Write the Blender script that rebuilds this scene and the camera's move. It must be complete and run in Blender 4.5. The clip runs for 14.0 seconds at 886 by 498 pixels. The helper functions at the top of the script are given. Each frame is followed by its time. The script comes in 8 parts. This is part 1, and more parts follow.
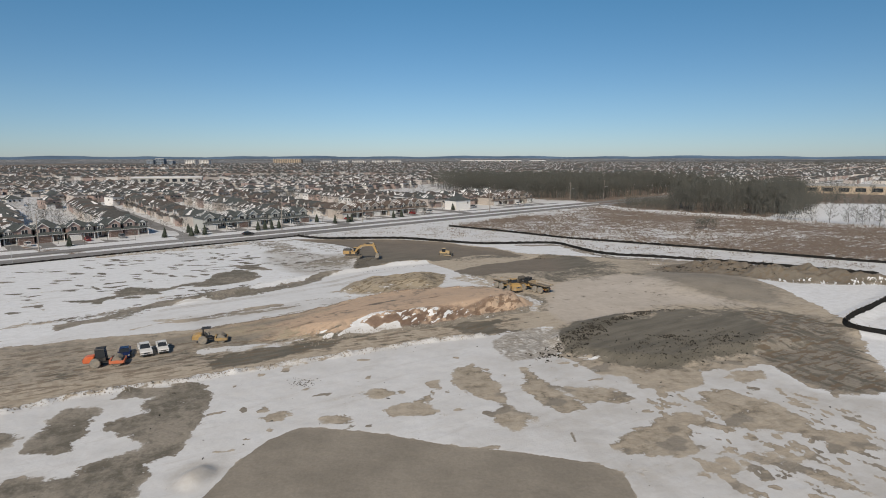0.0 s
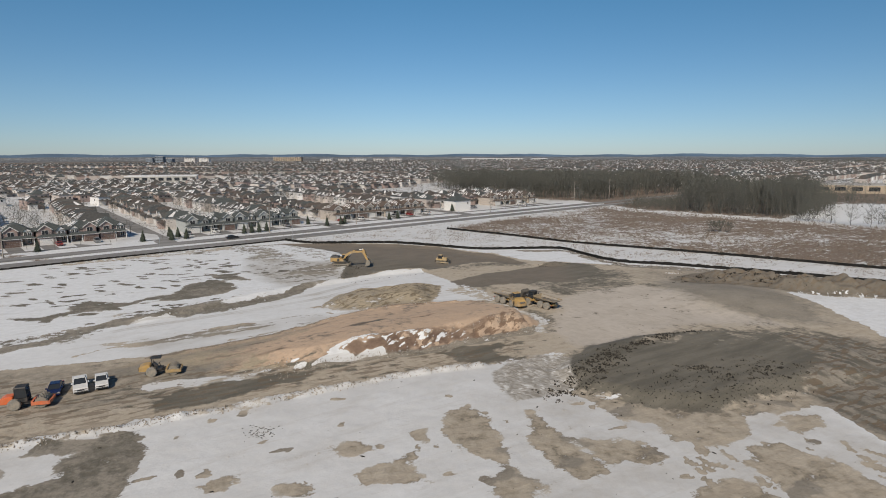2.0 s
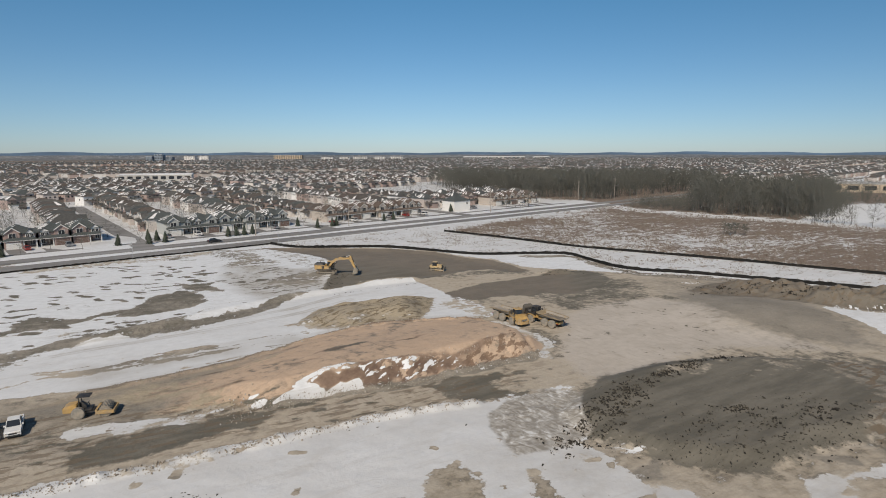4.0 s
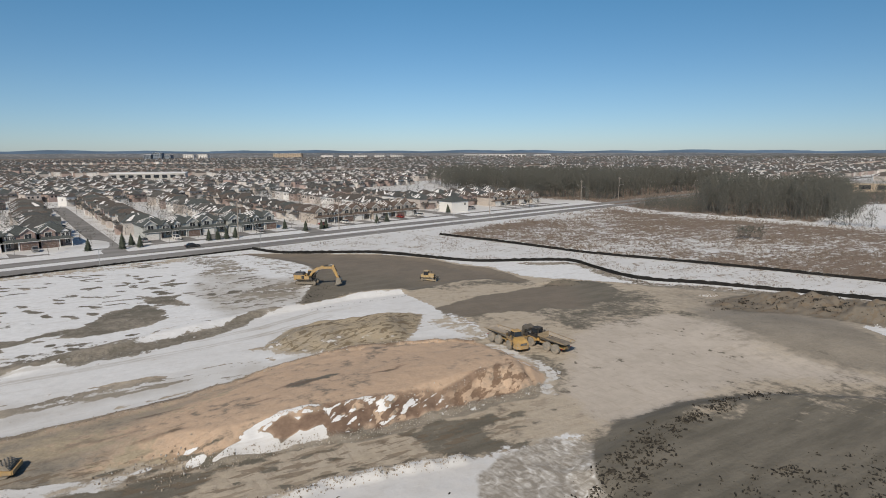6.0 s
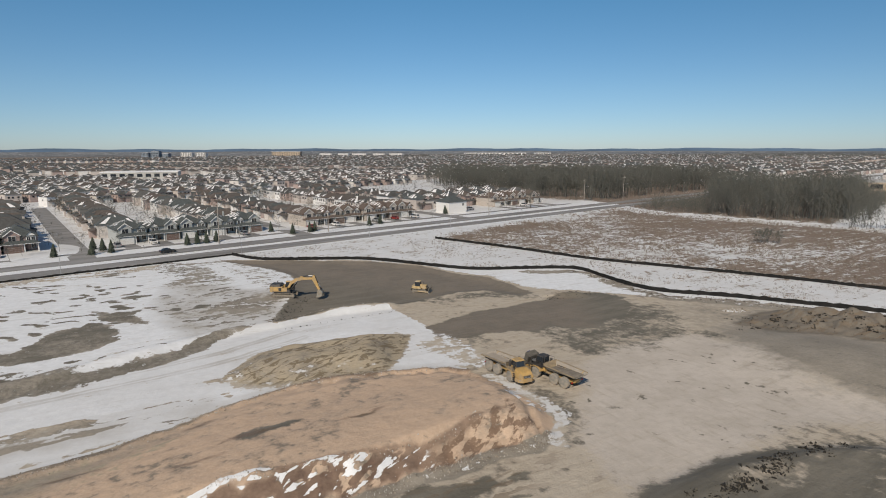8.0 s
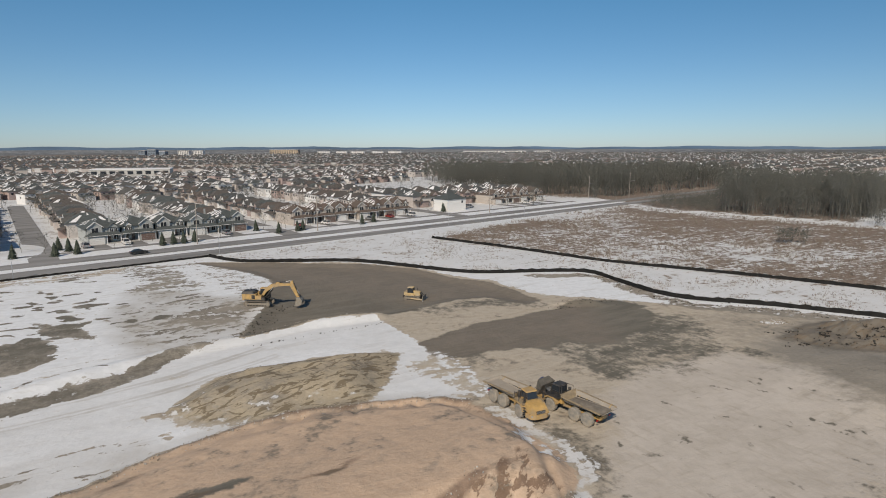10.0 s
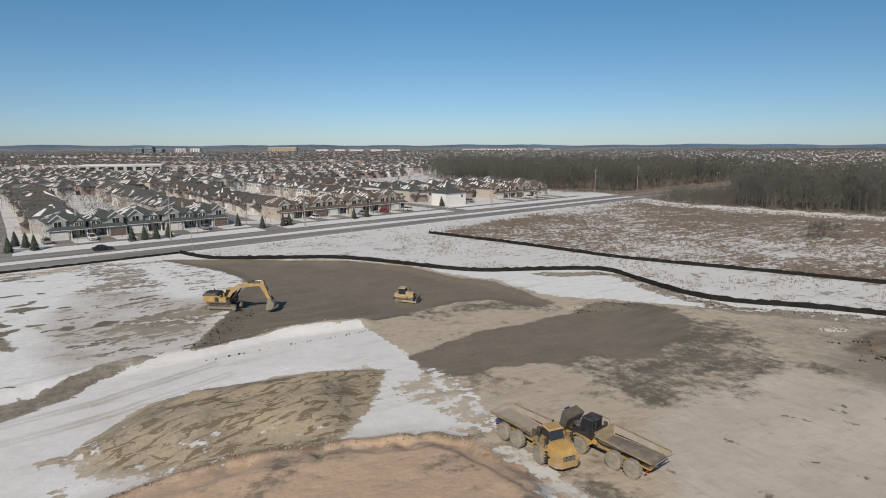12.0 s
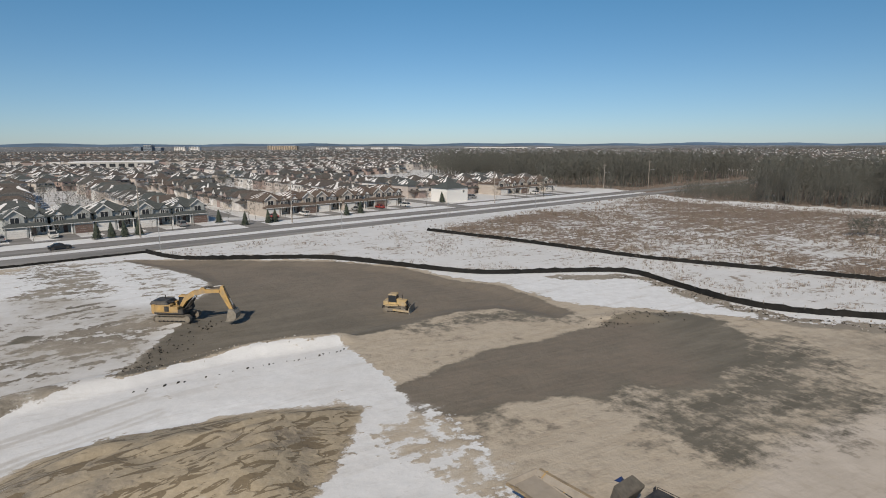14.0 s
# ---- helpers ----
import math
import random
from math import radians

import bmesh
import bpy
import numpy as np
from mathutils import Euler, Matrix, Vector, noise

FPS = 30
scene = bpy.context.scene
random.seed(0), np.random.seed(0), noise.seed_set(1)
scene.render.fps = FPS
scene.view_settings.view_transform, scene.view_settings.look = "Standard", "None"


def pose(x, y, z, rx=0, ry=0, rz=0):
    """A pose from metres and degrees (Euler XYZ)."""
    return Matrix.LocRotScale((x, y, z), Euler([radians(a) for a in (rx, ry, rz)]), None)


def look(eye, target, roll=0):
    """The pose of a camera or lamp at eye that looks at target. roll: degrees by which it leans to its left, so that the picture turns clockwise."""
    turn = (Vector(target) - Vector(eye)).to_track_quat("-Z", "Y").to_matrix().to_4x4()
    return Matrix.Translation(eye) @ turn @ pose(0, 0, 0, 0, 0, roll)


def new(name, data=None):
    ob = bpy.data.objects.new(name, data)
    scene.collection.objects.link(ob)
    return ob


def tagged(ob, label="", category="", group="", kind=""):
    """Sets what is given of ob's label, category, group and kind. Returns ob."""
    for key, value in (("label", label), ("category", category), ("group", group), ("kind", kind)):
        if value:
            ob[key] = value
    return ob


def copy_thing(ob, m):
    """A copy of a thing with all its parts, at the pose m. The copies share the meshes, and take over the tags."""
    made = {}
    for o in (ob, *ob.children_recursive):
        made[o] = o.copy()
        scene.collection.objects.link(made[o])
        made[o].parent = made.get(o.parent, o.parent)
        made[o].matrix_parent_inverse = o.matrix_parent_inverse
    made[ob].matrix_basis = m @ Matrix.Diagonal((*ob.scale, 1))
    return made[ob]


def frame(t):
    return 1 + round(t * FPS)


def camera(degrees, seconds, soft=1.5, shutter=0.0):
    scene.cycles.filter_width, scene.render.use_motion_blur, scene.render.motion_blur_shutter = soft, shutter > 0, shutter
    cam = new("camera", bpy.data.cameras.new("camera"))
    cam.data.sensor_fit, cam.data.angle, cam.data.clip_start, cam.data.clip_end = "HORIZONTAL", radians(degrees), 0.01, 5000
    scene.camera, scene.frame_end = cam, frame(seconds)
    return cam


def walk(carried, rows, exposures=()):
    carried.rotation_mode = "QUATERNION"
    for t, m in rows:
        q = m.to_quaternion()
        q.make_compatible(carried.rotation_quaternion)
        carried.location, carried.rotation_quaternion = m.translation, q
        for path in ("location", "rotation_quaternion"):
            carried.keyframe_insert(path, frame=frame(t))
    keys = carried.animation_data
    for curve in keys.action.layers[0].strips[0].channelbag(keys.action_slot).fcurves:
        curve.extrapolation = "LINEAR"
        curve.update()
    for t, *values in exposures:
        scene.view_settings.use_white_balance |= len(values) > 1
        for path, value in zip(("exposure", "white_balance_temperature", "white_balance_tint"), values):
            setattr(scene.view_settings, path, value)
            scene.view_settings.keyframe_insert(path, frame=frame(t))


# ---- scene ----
cam = camera(74.0, 14.0, soft=1.0)
# seconds, eye x, y, z, then yaw, pitch and roll in degrees
PATH = [
    (0, 0.334, -0.319, 32.279, 0.224, -8.999, 0.04),
    (0.5, 0.760, 3.659, 32.214, 0.248, -9.045, 0.04),
    (1, 1.106, 7.603, 32.282, 0.281, -9.093, 0.04),
    (1.5, 1.435, 11.504, 32.372, 0.321, -9.140, 0.05),
    (2, 1.788, 15.360, 32.430, 0.365, -9.187, 0.05),
    (2.5, 2.185, 19.169, 32.441, 0.411, -9.234, 0.05),
    (3, 2.634, 22.933, 32.415, 0.456, -9.281, 0.05),
    (3.6, 3.234, 27.398, 32.361, 0.508, -9.337, 0.06),
    (4.2, 3.880, 31.815, 32.318, 0.555, -9.392, 0.06),
    (4.8, 4.542, 36.199, 32.310, 0.594, -9.446, 0.07),
    (5.5, 5.289, 41.294, 32.352, 0.630, -9.509, 0.07),
    (6, 5.782, 44.934, 32.401, 0.647, -9.552, 0.07),
    (6.5, 6.223, 48.588, 32.443, 0.658, -9.595, 0.07),
    (7, 6.602, 52.265, 32.449, 0.662, -9.637, 0.08),
    (7.5, 6.915, 55.976, 32.389, 0.659, -9.678, 0.08),
    (8, 7.161, 59.729, 32.231, 0.651, -9.717, 0.08),
    (8.6, 7.374, 64.299, 31.877, 0.635, -9.763, 0.09),
    (9.2, 7.515, 68.951, 31.316, 0.613, -9.807, 0.09),
    (9.8, 7.606, 73.691, 30.543, 0.589, -9.848, 0.09),
    (10.5, 7.685, 79.333, 29.406, 0.561, -9.893, 0.10),
    (11, 7.745, 83.433, 28.483, 0.545, -9.924, 0.10),
    (11.5, 7.820, 87.582, 27.518, 0.534, -9.952, 0.10),
    (12, 7.915, 91.770, 26.561, 0.531, -9.979, 0.11),
    (12.5, 8.024, 95.981, 25.663, 0.539, -10.003, 0.11),
    (13, 8.128, 100.196, 24.861, 0.561, -10.025, 0.11),
    (13.5, 8.192, 104.391, 24.170, 0.600, -10.045, 0.12),
    (14, 8.156, 108.536, 23.559, 0.660, -10.063, 0.12),
]
walk(cam, [(t, pose(x, y, z, 90 + pitch, roll, yaw)) for t, x, y, z, yaw, pitch, roll in PATH],
     [(0, -0.06), (2, -0.06), (4.5, 0.0), (7, 0.02), (14, 0.01)])

# ---- world and sun ----
SUN_AZ, SUN_EL = 196.0, 39.0  # degrees clockwise from +y, and above the horizon
world = bpy.data.worlds.new("World")
scene.world = world
world.use_nodes = True
wn = world.node_tree
wn.nodes.clear()
sky = wn.nodes.new("ShaderNodeTexSky")
sky.sky_type, sky.sun_disc = "NISHITA", False
sky.sun_elevation, sky.sun_rotation = radians(SUN_EL), radians(SUN_AZ)
sky.altitude, sky.air_density, sky.dust_density, sky.ozone_density = 300, 0.65, 0.25, 1.6
bg, wo = wn.nodes.new("ShaderNodeBackground"), wn.nodes.new("ShaderNodeOutputWorld")
bg.inputs[1].default_value = 0.087
tint = wn.nodes.new("ShaderNodeMix")
tint.data_type, tint.blend_type = "RGBA", "MULTIPLY"
tint.inputs[0].default_value = 1.0
way, split, fade = wn.nodes.new("ShaderNodeTexCoord"), wn.nodes.new("ShaderNodeSeparateXYZ"), wn.nodes.new("ShaderNodeValToRGB")
wn.links.new(way.outputs["Generated"], split.inputs[0])
wn.links.new(split.outputs[2], fade.inputs[0])
for at, tone in ((0.0, (0.735, 0.79, 0.885)), (0.09, (0.75, 0.935, 0.98)), (0.25, (0.645, 1.11, 1.17)), (0.45, (0.84, 0.97, 0.96)), (0.8, (0.92, 0.96, 0.92))):
    knot = fade.color_ramp.elements.new(at) if at not in (0.0,) else fade.color_ramp.elements[0]
    knot.color = (*tone, 1.0)
fade.color_ramp.elements[-1].color = (0.92, 0.96, 0.92, 1.0)
wn.links.new(fade.outputs[0], tint.inputs[7])
wn.links.new(sky.outputs[0], tint.inputs[6])
side = wn.nodes.new("ShaderNodeMapRange")
wn.links.new(split.outputs[0], side.inputs[0])
for i, v in ((1, -0.1), (2, 0.75), (3, 1.0), (4, 0.82)):
    side.inputs[i].default_value = v
deepen = wn.nodes.new("ShaderNodeVectorMath")
deepen.operation = "SCALE"
wn.links.new(tint.outputs[2], deepen.inputs[0])
wn.links.new(side.outputs[0], deepen.inputs["Scale"])
wn.links.new(deepen.outputs[0], bg.inputs[0])
wn.links.new(bg.outputs[0], wo.inputs[0])
sun_data = bpy.data.lights.new("sun", "SUN")
sun_data.energy, sun_data.angle, sun_data.color = 3.85, radians(0.55), (1.0, 0.88, 0.725)
sun = new("sun", sun_data)
az, el = radians(SUN_AZ), radians(SUN_EL)
to_sun = Vector((math.sin(az) * math.cos(el), math.cos(az) * math.cos(el), math.sin(el)))
sun.matrix_world = look(Vector((0, 0, 120)) + to_sun * 200, (0, 0, 120))


# ---- material tools ----
class Mat:
    """A node material under construction."""

    def __init__(self, name, rough=0.8, metal=0.0):
        self.m = bpy.data.materials.new(name)
        self.m.use_nodes = True
        self.t = self.m.node_tree
        self.b = self.t.nodes["Principled BSDF"]
        self.b.inputs["Roughness"].default_value = rough
        self.b.inputs["Metallic"].default_value = metal
        self.pos = self.t.nodes.new("ShaderNodeNewGeometry").outputs["Position"]

    def put(self, socket, v):
        if isinstance(v, (int, float)):
            socket.default_value = v
        elif isinstance(v, tuple):
            socket.default_value = (*v, 1.0) if len(v) == 3 and socket.type == "RGBA" else v
        else:
            self.t.links.new(v, socket)

    def noise(self, scale, detail=4.0, stretch=None, rough=0.55, local=False, curl=0.0):
        n = self.t.nodes.new("ShaderNodeTexNoise")
        n.inputs["Scale"].default_value, n.inputs["Detail"].default_value = scale, detail
        n.inputs["Roughness"].default_value, n.inputs["Distortion"].default_value = rough, curl
        src = self.t.nodes.new("ShaderNodeTexCoord").outputs["Object"] if local else self.pos
        if stretch:
            mp = self.t.nodes.new("ShaderNodeMapping")
            mp.vector_type = "TEXTURE"
            mp.inputs["Rotation"].default_value[2] = radians(stretch[0])
            mp.inputs["Scale"].default_value = stretch[1:]
            self.t.links.new(src, mp.inputs["Vector"])
            src = mp.outputs[0]
        self.t.links.new(src, n.inputs["Vector"])
        return n.outputs["Fac"]

    def attr(self, name):
        a = self.t.nodes.new("ShaderNodeAttribute")
        a.attribute_name = name
        return a.outputs["Fac"]

    def math(self, op, a, b=0.0, c=None):
        n = self.t.nodes.new("ShaderNodeMath")
        n.operation = op
        self.put(n.inputs[0], a), self.put(n.inputs[1], b)
        if c is not None:
            self.put(n.inputs[2], c)
        return n.outputs[0]

    def ramp(self, v, a, b, lo=0.0, hi=1.0):
        n = self.t.nodes.new("ShaderNodeMapRange")
        self.put(n.inputs[0], v)
        for i, x in zip((1, 2, 3, 4), (a, b, lo, hi)):
            self.put(n.inputs[i], x)
        return n.outputs[0]

    def mix(self, f, a, b):
        n = self.t.nodes.new("ShaderNodeMix")
        n.data_type = "RGBA"
        self.put(n.inputs[0], f), self.put(n.inputs[6], a), self.put(n.inputs[7], b)
        return n.outputs[2]

    def island(self):
        return self.t.nodes.new("ShaderNodeNewGeometry").outputs["Random Per Island"]

    def each(self):
        return self.t.nodes.new("ShaderNodeObjectInfo").outputs["Random"]

    def bump(self, h, strength=0.5, dist=0.1):
        n = self.t.nodes.new("ShaderNodeBump")
        n.inputs["Strength"].default_value, n.inputs["Distance"].default_value = strength, dist
        self.t.links.new(h, n.inputs["Height"])
        self.t.links.new(n.outputs[0], self.b.inputs["Normal"])
        return self

    def done(self, colour, rough=None):
        self.put(self.b.inputs["Base Color"], colour)
        if rough is not None:
            self.put(self.b.inputs["Roughness"], rough)
        return self.m


def plain(name, c, rough=0.6, metal=0.0, vary=0.18, scale=3.0, dirt=None, amount=0.5):
    """A painted or raw surface: grain at two scales, and dirt in blotches."""
    m = Mat(name, rough, metal)
    n = m.noise(scale, 5.0, local=True)
    lo = tuple(x * (1 - vary) for x in c)
    hi = tuple(min(1, x * (1 + vary)) for x in c)
    col = m.mix(m.ramp(n, 0.3, 0.7), lo, hi)
    if dirt:
        d = m.noise(scale * 0.45, 6.0, local=True)
        col = m.mix(m.math("MULTIPLY", m.ramp(d, 0.42, 0.66), amount), col, dirt)
    m.bump(n, 0.15, 0.02)
    return m.done(col)


def ranged(name, colours, rough=0.8, each=False, vary=0.15, scale=1.5):
    """A surface whose colour differs from piece to piece, picked out of a few."""
    m = Mat(name, rough)
    r = m.each() if each else m.island()
    ramp = m.t.nodes.new("ShaderNodeValToRGB")
    ramp.color_ramp.interpolation = "CONSTANT"
    e = ramp.color_ramp.elements
    while len(e) < len(colours):
        e.new(0.5)
    for i, c in enumerate(colours):
        e[i].position, e[i].color = i / len(colours), (*c, 1)
    m.t.links.new(r, ramp.inputs[0])
    n = m.noise(scale, 4.0)
    k = m.ramp(n, 0.3, 0.7, 1 - vary, 1 + vary)
    v = m.t.nodes.new("ShaderNodeVectorMath")
    v.operation = "SCALE"
    m.t.links.new(ramp.outputs[0], v.inputs[0])
    m.put(v.inputs["Scale"], k)
    m.bump(n, 0.2, 0.02)
    return m.done(v.outputs[0])


# ---- materials ----
def ground_material():
    m = Mat("earth_and_snow", 0.92)
    big = m.noise(0.13, 7.0, rough=0.62)
    mid = m.noise(0.7, 6.0, rough=0.6)
    fine = m.noise(2.4, 6.0, rough=0.65)
    streak = m.noise(0.45, 6.0, stretch=(33, 5.0, 1.0, 1.0), rough=0.62)
    scrape = m.noise(1.5, 6.0, stretch=(28, 7.0, 1.0, 1.0), rough=0.6)
    cross = m.noise(1.1, 5.0, stretch=(-58, 4.0, 1.0, 1.0), rough=0.6)
    n = m.math("MULTIPLY_ADD", mid, 0.40, m.math("MULTIPLY_ADD", big, 0.30, m.math("MULTIPLY", streak, 0.30)))
    n = m.ramp(n, 0.38, 0.62)
    n2 = m.math("MULTIPLY_ADD", fine, 0.16, m.math("MULTIPLY_ADD", cross, 0.16, m.math("MULTIPLY_ADD", big, 0.30, m.math("MULTIPLY_ADD", streak, 0.10, m.math("MULTIPLY", mid, 0.28)))))
    n2 = m.ramp(n2, 0.41, 0.59)
    # bare soil, dried pale on top and darker where it stays damp
    soil = m.mix(m.ramp(mid, 0.36, 0.64), (0.395, 0.342, 0.268), (0.455, 0.397, 0.318))
    soil = m.mix(m.ramp(big, 0.42, 0.60, 0.0, 0.45), soil, (0.43, 0.385, 0.325))
    soil = m.mix(m.ramp(streak, 0.52, 0.66, 0.0, 0.3), soil, (0.29, 0.24, 0.18))
    soil = m.mix(m.ramp(scrape, 0.57, 0.66, 0.0, 0.3), soil, (0.27, 0.225, 0.17))
    soil = m.mix(m.ramp(fine, 0.60, 0.72, 0.0, 0.2), soil, (0.27, 0.225, 0.17))

    smooth = m.mix(m.ramp(m.math("ADD", m.math("MULTIPLY", big, 0.6), m.math("MULTIPLY", mid, 0.4)), 0.40, 0.60), (0.43, 0.388, 0.34), (0.515, 0.469, 0.418))
    smooth = m.mix(m.ramp(cross, 0.54, 0.66, 0.0, 0.38), smooth, (0.34, 0.295, 0.24))
    smooth = m.mix(m.ramp(scrape, 0.57, 0.66, 0.0, 0.3), smooth, (0.35, 0.305, 0.25))
    soil = m.mix(m.math("MULTIPLY", m.ramp(m.math("SUBTRACT", m.attr("pale"), m.math("MULTIPLY", n2, 0.6)), -0.2, 0.3), 0.92), soil, smooth)

    def layer(under, name, a, b, soft=0.1, k=0.8, by=n):
        f = m.math("SUBTRACT", m.attr(name), m.math("MULTIPLY_ADD", by, k, m.math("MULTIPLY", m.attr("pale"), 0.22)))
        return m.mix(m.ramp(f, -soft, soft), under, m.mix(m.ramp(fine, 0.35, 0.65), a, b))

    c = layer(soil, "sand", (0.33, 0.278, 0.198), (0.40, 0.341, 0.25))
    c = layer(c, "clay", (0.48, 0.352, 0.252), (0.53, 0.398, 0.292))
    c = m.mix(m.math("MULTIPLY", m.ramp(scrape, 0.60, 0.70, 0.0, 0.10), m.attr("clay")), c, (0.30, 0.20, 0.135))
    c = layer(c, "turf", (0.145, 0.108, 0.08), (0.225, 0.172, 0.134), 0.25)
    c = layer(c, "taupe", m.mix(m.ramp(big, 0.4, 0.6), (0.205, 0.184, 0.152), (0.25, 0.225, 0.187)), m.mix(m.ramp(big, 0.4, 0.6), (0.24, 0.217, 0.182), (0.295, 0.266, 0.224)), 0.2, 0.4)
    damp = m.mix(m.ramp(streak, 0.40, 0.62), (0.116, 0.107, 0.086), (0.17, 0.156, 0.127))
    c = m.mix(m.ramp(m.math("SUBTRACT", m.attr("damp"), m.math("MULTIPLY_ADD", n2, 0.85, m.math("MULTIPLY", m.attr("pale"), 0.22))), -0.22, 0.2), c, m.mix(m.ramp(fine, 0.55, 0.7, 0.0, 0.4), damp, (0.085, 0.075, 0.06)))
    # freshly spread loam in passes, brown where it dries
    loam = m.mix(m.ramp(big, 0.42, 0.58), (0.150, 0.131, 0.107), (0.19, 0.162, 0.131))
    loam = m.mix(m.ramp(scrape, 0.44, 0.64, 0.0, 0.6), loam, (0.222, 0.182, 0.145))
    loam = m.mix(m.ramp(cross, 0.56, 0.68, 0.0, 0.3), loam, (0.12, 0.10, 0.08))
    loam = m.mix(m.math("MULTIPLY", m.attr("clay"), 0.85), loam, m.mix(m.ramp(fine, 0.35, 0.65), (0.115, 0.066, 0.045), (0.165, 0.10, 0.07)))
    claw = m.attr("claw")
    down = m.noise(0.95, 4.0, stretch=(58, 3.4, 1.0, 1.0), rough=0.55)
    down2 = m.noise(0.7, 4.0, stretch=(66, 3.0, 1.0, 1.0), rough=0.5)
    gap = m.math("SUBTRACT", 1.0, m.math("MULTIPLY", claw, m.ramp(down2, 0.56, 0.585)))
    c = m.mix(m.math("MULTIPLY", m.math("MULTIPLY", m.attr("loam"), gap), m.ramp(n, 0.0, 1.0, 1.0, 0.75)), c, loam)
    ruts = m.ramp(m.noise(1.0, 5.0, stretch=(30, 3.6, 1.0, 1.0), rough=0.55), 0.53, 0.56)
    tread = m.math("MULTIPLY", m.ramp(cross, 0.54, 0.58), m.ramp(big, 0.46, 0.54))
    ruts = m.math("MULTIPLY", m.math("MAXIMUM", ruts, m.math("MULTIPLY", tread, 0.35)), m.attr("rut"))
    c = m.mix(m.math("MULTIPLY", ruts, 0.85), c, (0.15, 0.113, 0.076))
    # dark scars: broad along the sand heap, narrow down the clay face, and thin broken lips
    broad = m.ramp(m.noise(1.25, 5.0, stretch=(41, 3.6, 1.0, 1.0), rough=0.55, curl=0.9), 0.55, 0.565)
    thin = m.ramp(m.math("ABSOLUTE", m.math("SUBTRACT", m.noise(0.30, 4.0, stretch=(35, 2.0, 1.0, 1.0), rough=0.55, curl=0.5), 0.52)), 0.010, 0.018, 1.0, 0.0)
    thin = m.math("MULTIPLY", thin, m.ramp(mid, 0.44, 0.54))
    steep = m.ramp(m.noise(0.95, 4.0, stretch=(66, 4.0, 1.0, 1.0), rough=0.6), 0.515, 0.545)
    scar = m.mix(m.attr("clay"), m.math("MAXIMUM", broad, thin), m.math("MULTIPLY", steep, m.ramp(fine, 0.3, 0.45)))
    scar = m.math("MULTIPLY", scar, m.attr("vein"))
    c = m.mix(m.math("MULTIPLY", scar, 0.85), c, m.mix(m.attr("clay"), (0.145, 0.113, 0.072), (0.155, 0.095, 0.062)))
    f = m.math("SUBTRACT", m.attr("snow"), m.math("MULTIPLY_ADD", m.ramp(fine, 0.34, 0.66), 0.17, m.math("MULTIPLY", n, 0.83)))
    f = m.math("MULTIPLY_ADD", m.math("MULTIPLY", m.ramp(down, 0.50, 0.58, -0.75, 0.7), claw), 1.0, f)
    cover = m.ramp(f, -0.05, 0.07)
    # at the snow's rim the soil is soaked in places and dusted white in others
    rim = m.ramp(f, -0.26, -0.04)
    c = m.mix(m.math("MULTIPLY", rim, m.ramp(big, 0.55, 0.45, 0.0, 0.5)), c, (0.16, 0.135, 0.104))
    c = m.mix(m.math("MULTIPLY", rim, m.math("MULTIPLY", m.ramp(big, 0.47, 0.58, 0.0, 0.6), m.ramp(fine, 0.4, 0.6))), c, (0.56, 0.545, 0.515))
    snow = m.mix(m.ramp(mid, 0.35, 0.65), (0.67, 0.685, 0.70), (0.77, 0.785, 0.805))
    snow = m.mix(m.ramp(fine, 0.60, 0.78, 0.0, 0.4), snow, (0.42, 0.385, 0.335))
    snow = m.mix(m.ramp(streak, 0.54, 0.68, 0.0, 0.28), snow, (0.41, 0.38, 0.335))
    snow = m.mix(m.ramp(scrape, 0.58, 0.68, 0.0, 0.22), snow, (0.42, 0.385, 0.335))
    dust_and_shade = m.math("MULTIPLY", m.attr("dust_and_shade"), m.ramp(m.math("ADD", big, m.math("MULTIPLY", mid, 0.5)), 0.62, 0.88, 0.45, 1.0))
    snow = m.mix(dust_and_shade, snow, (0.45, 0.43, 0.40))
    c = m.mix(cover, c, snow)
    # half-melted slush, churned into white rims and grey hollows
    churn = m.math("MULTIPLY_ADD", m.noise(0.75, 4.0, rough=0.5, curl=1.6), 0.6, m.math("MULTIPLY", m.noise(1.6, 4.0, stretch=(-52, 3.0, 1.0, 1.0), rough=0.5, curl=0.8), 0.4))
    slush = m.mix(m.ramp(churn, 0.42, 0.58), (0.28, 0.255, 0.218), (0.49, 0.465, 0.425))
    slush = m.mix(m.ramp(churn, 0.56, 0.64), slush, (0.66, 0.655, 0.64))
    c = m.mix(m.ramp(m.math("SUBTRACT", m.attr("slush"), m.math("MULTIPLY", n2, 0.3)), 0.15, 0.5), c, slush)
    h = m.math("ADD", m.math("MULTIPLY", mid, 0.6), m.math("MULTIPLY", fine, 0.25))
    h = m.math("MULTIPLY_ADD", scrape, 0.25, m.math("SUBTRACT", h, m.math("MULTIPLY", m.math("MAXIMUM", ruts, scar), 0.22)))
    h = m.math("MULTIPLY", h, m.ramp(m.attr("pale"), 0, 1, 1.0, 0.35))
    h = m.math("MULTIPLY", h, m.ramp(cover, 0, 1, 1.0, 0.4))
    h = m.math("MULTIPLY_ADD", cover, 0.30, h)
    m.bump(h, 0.5, 0.5)
    return m.done(c, m.ramp(cover, 0, 1, 0.95, 0.6))


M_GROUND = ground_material()


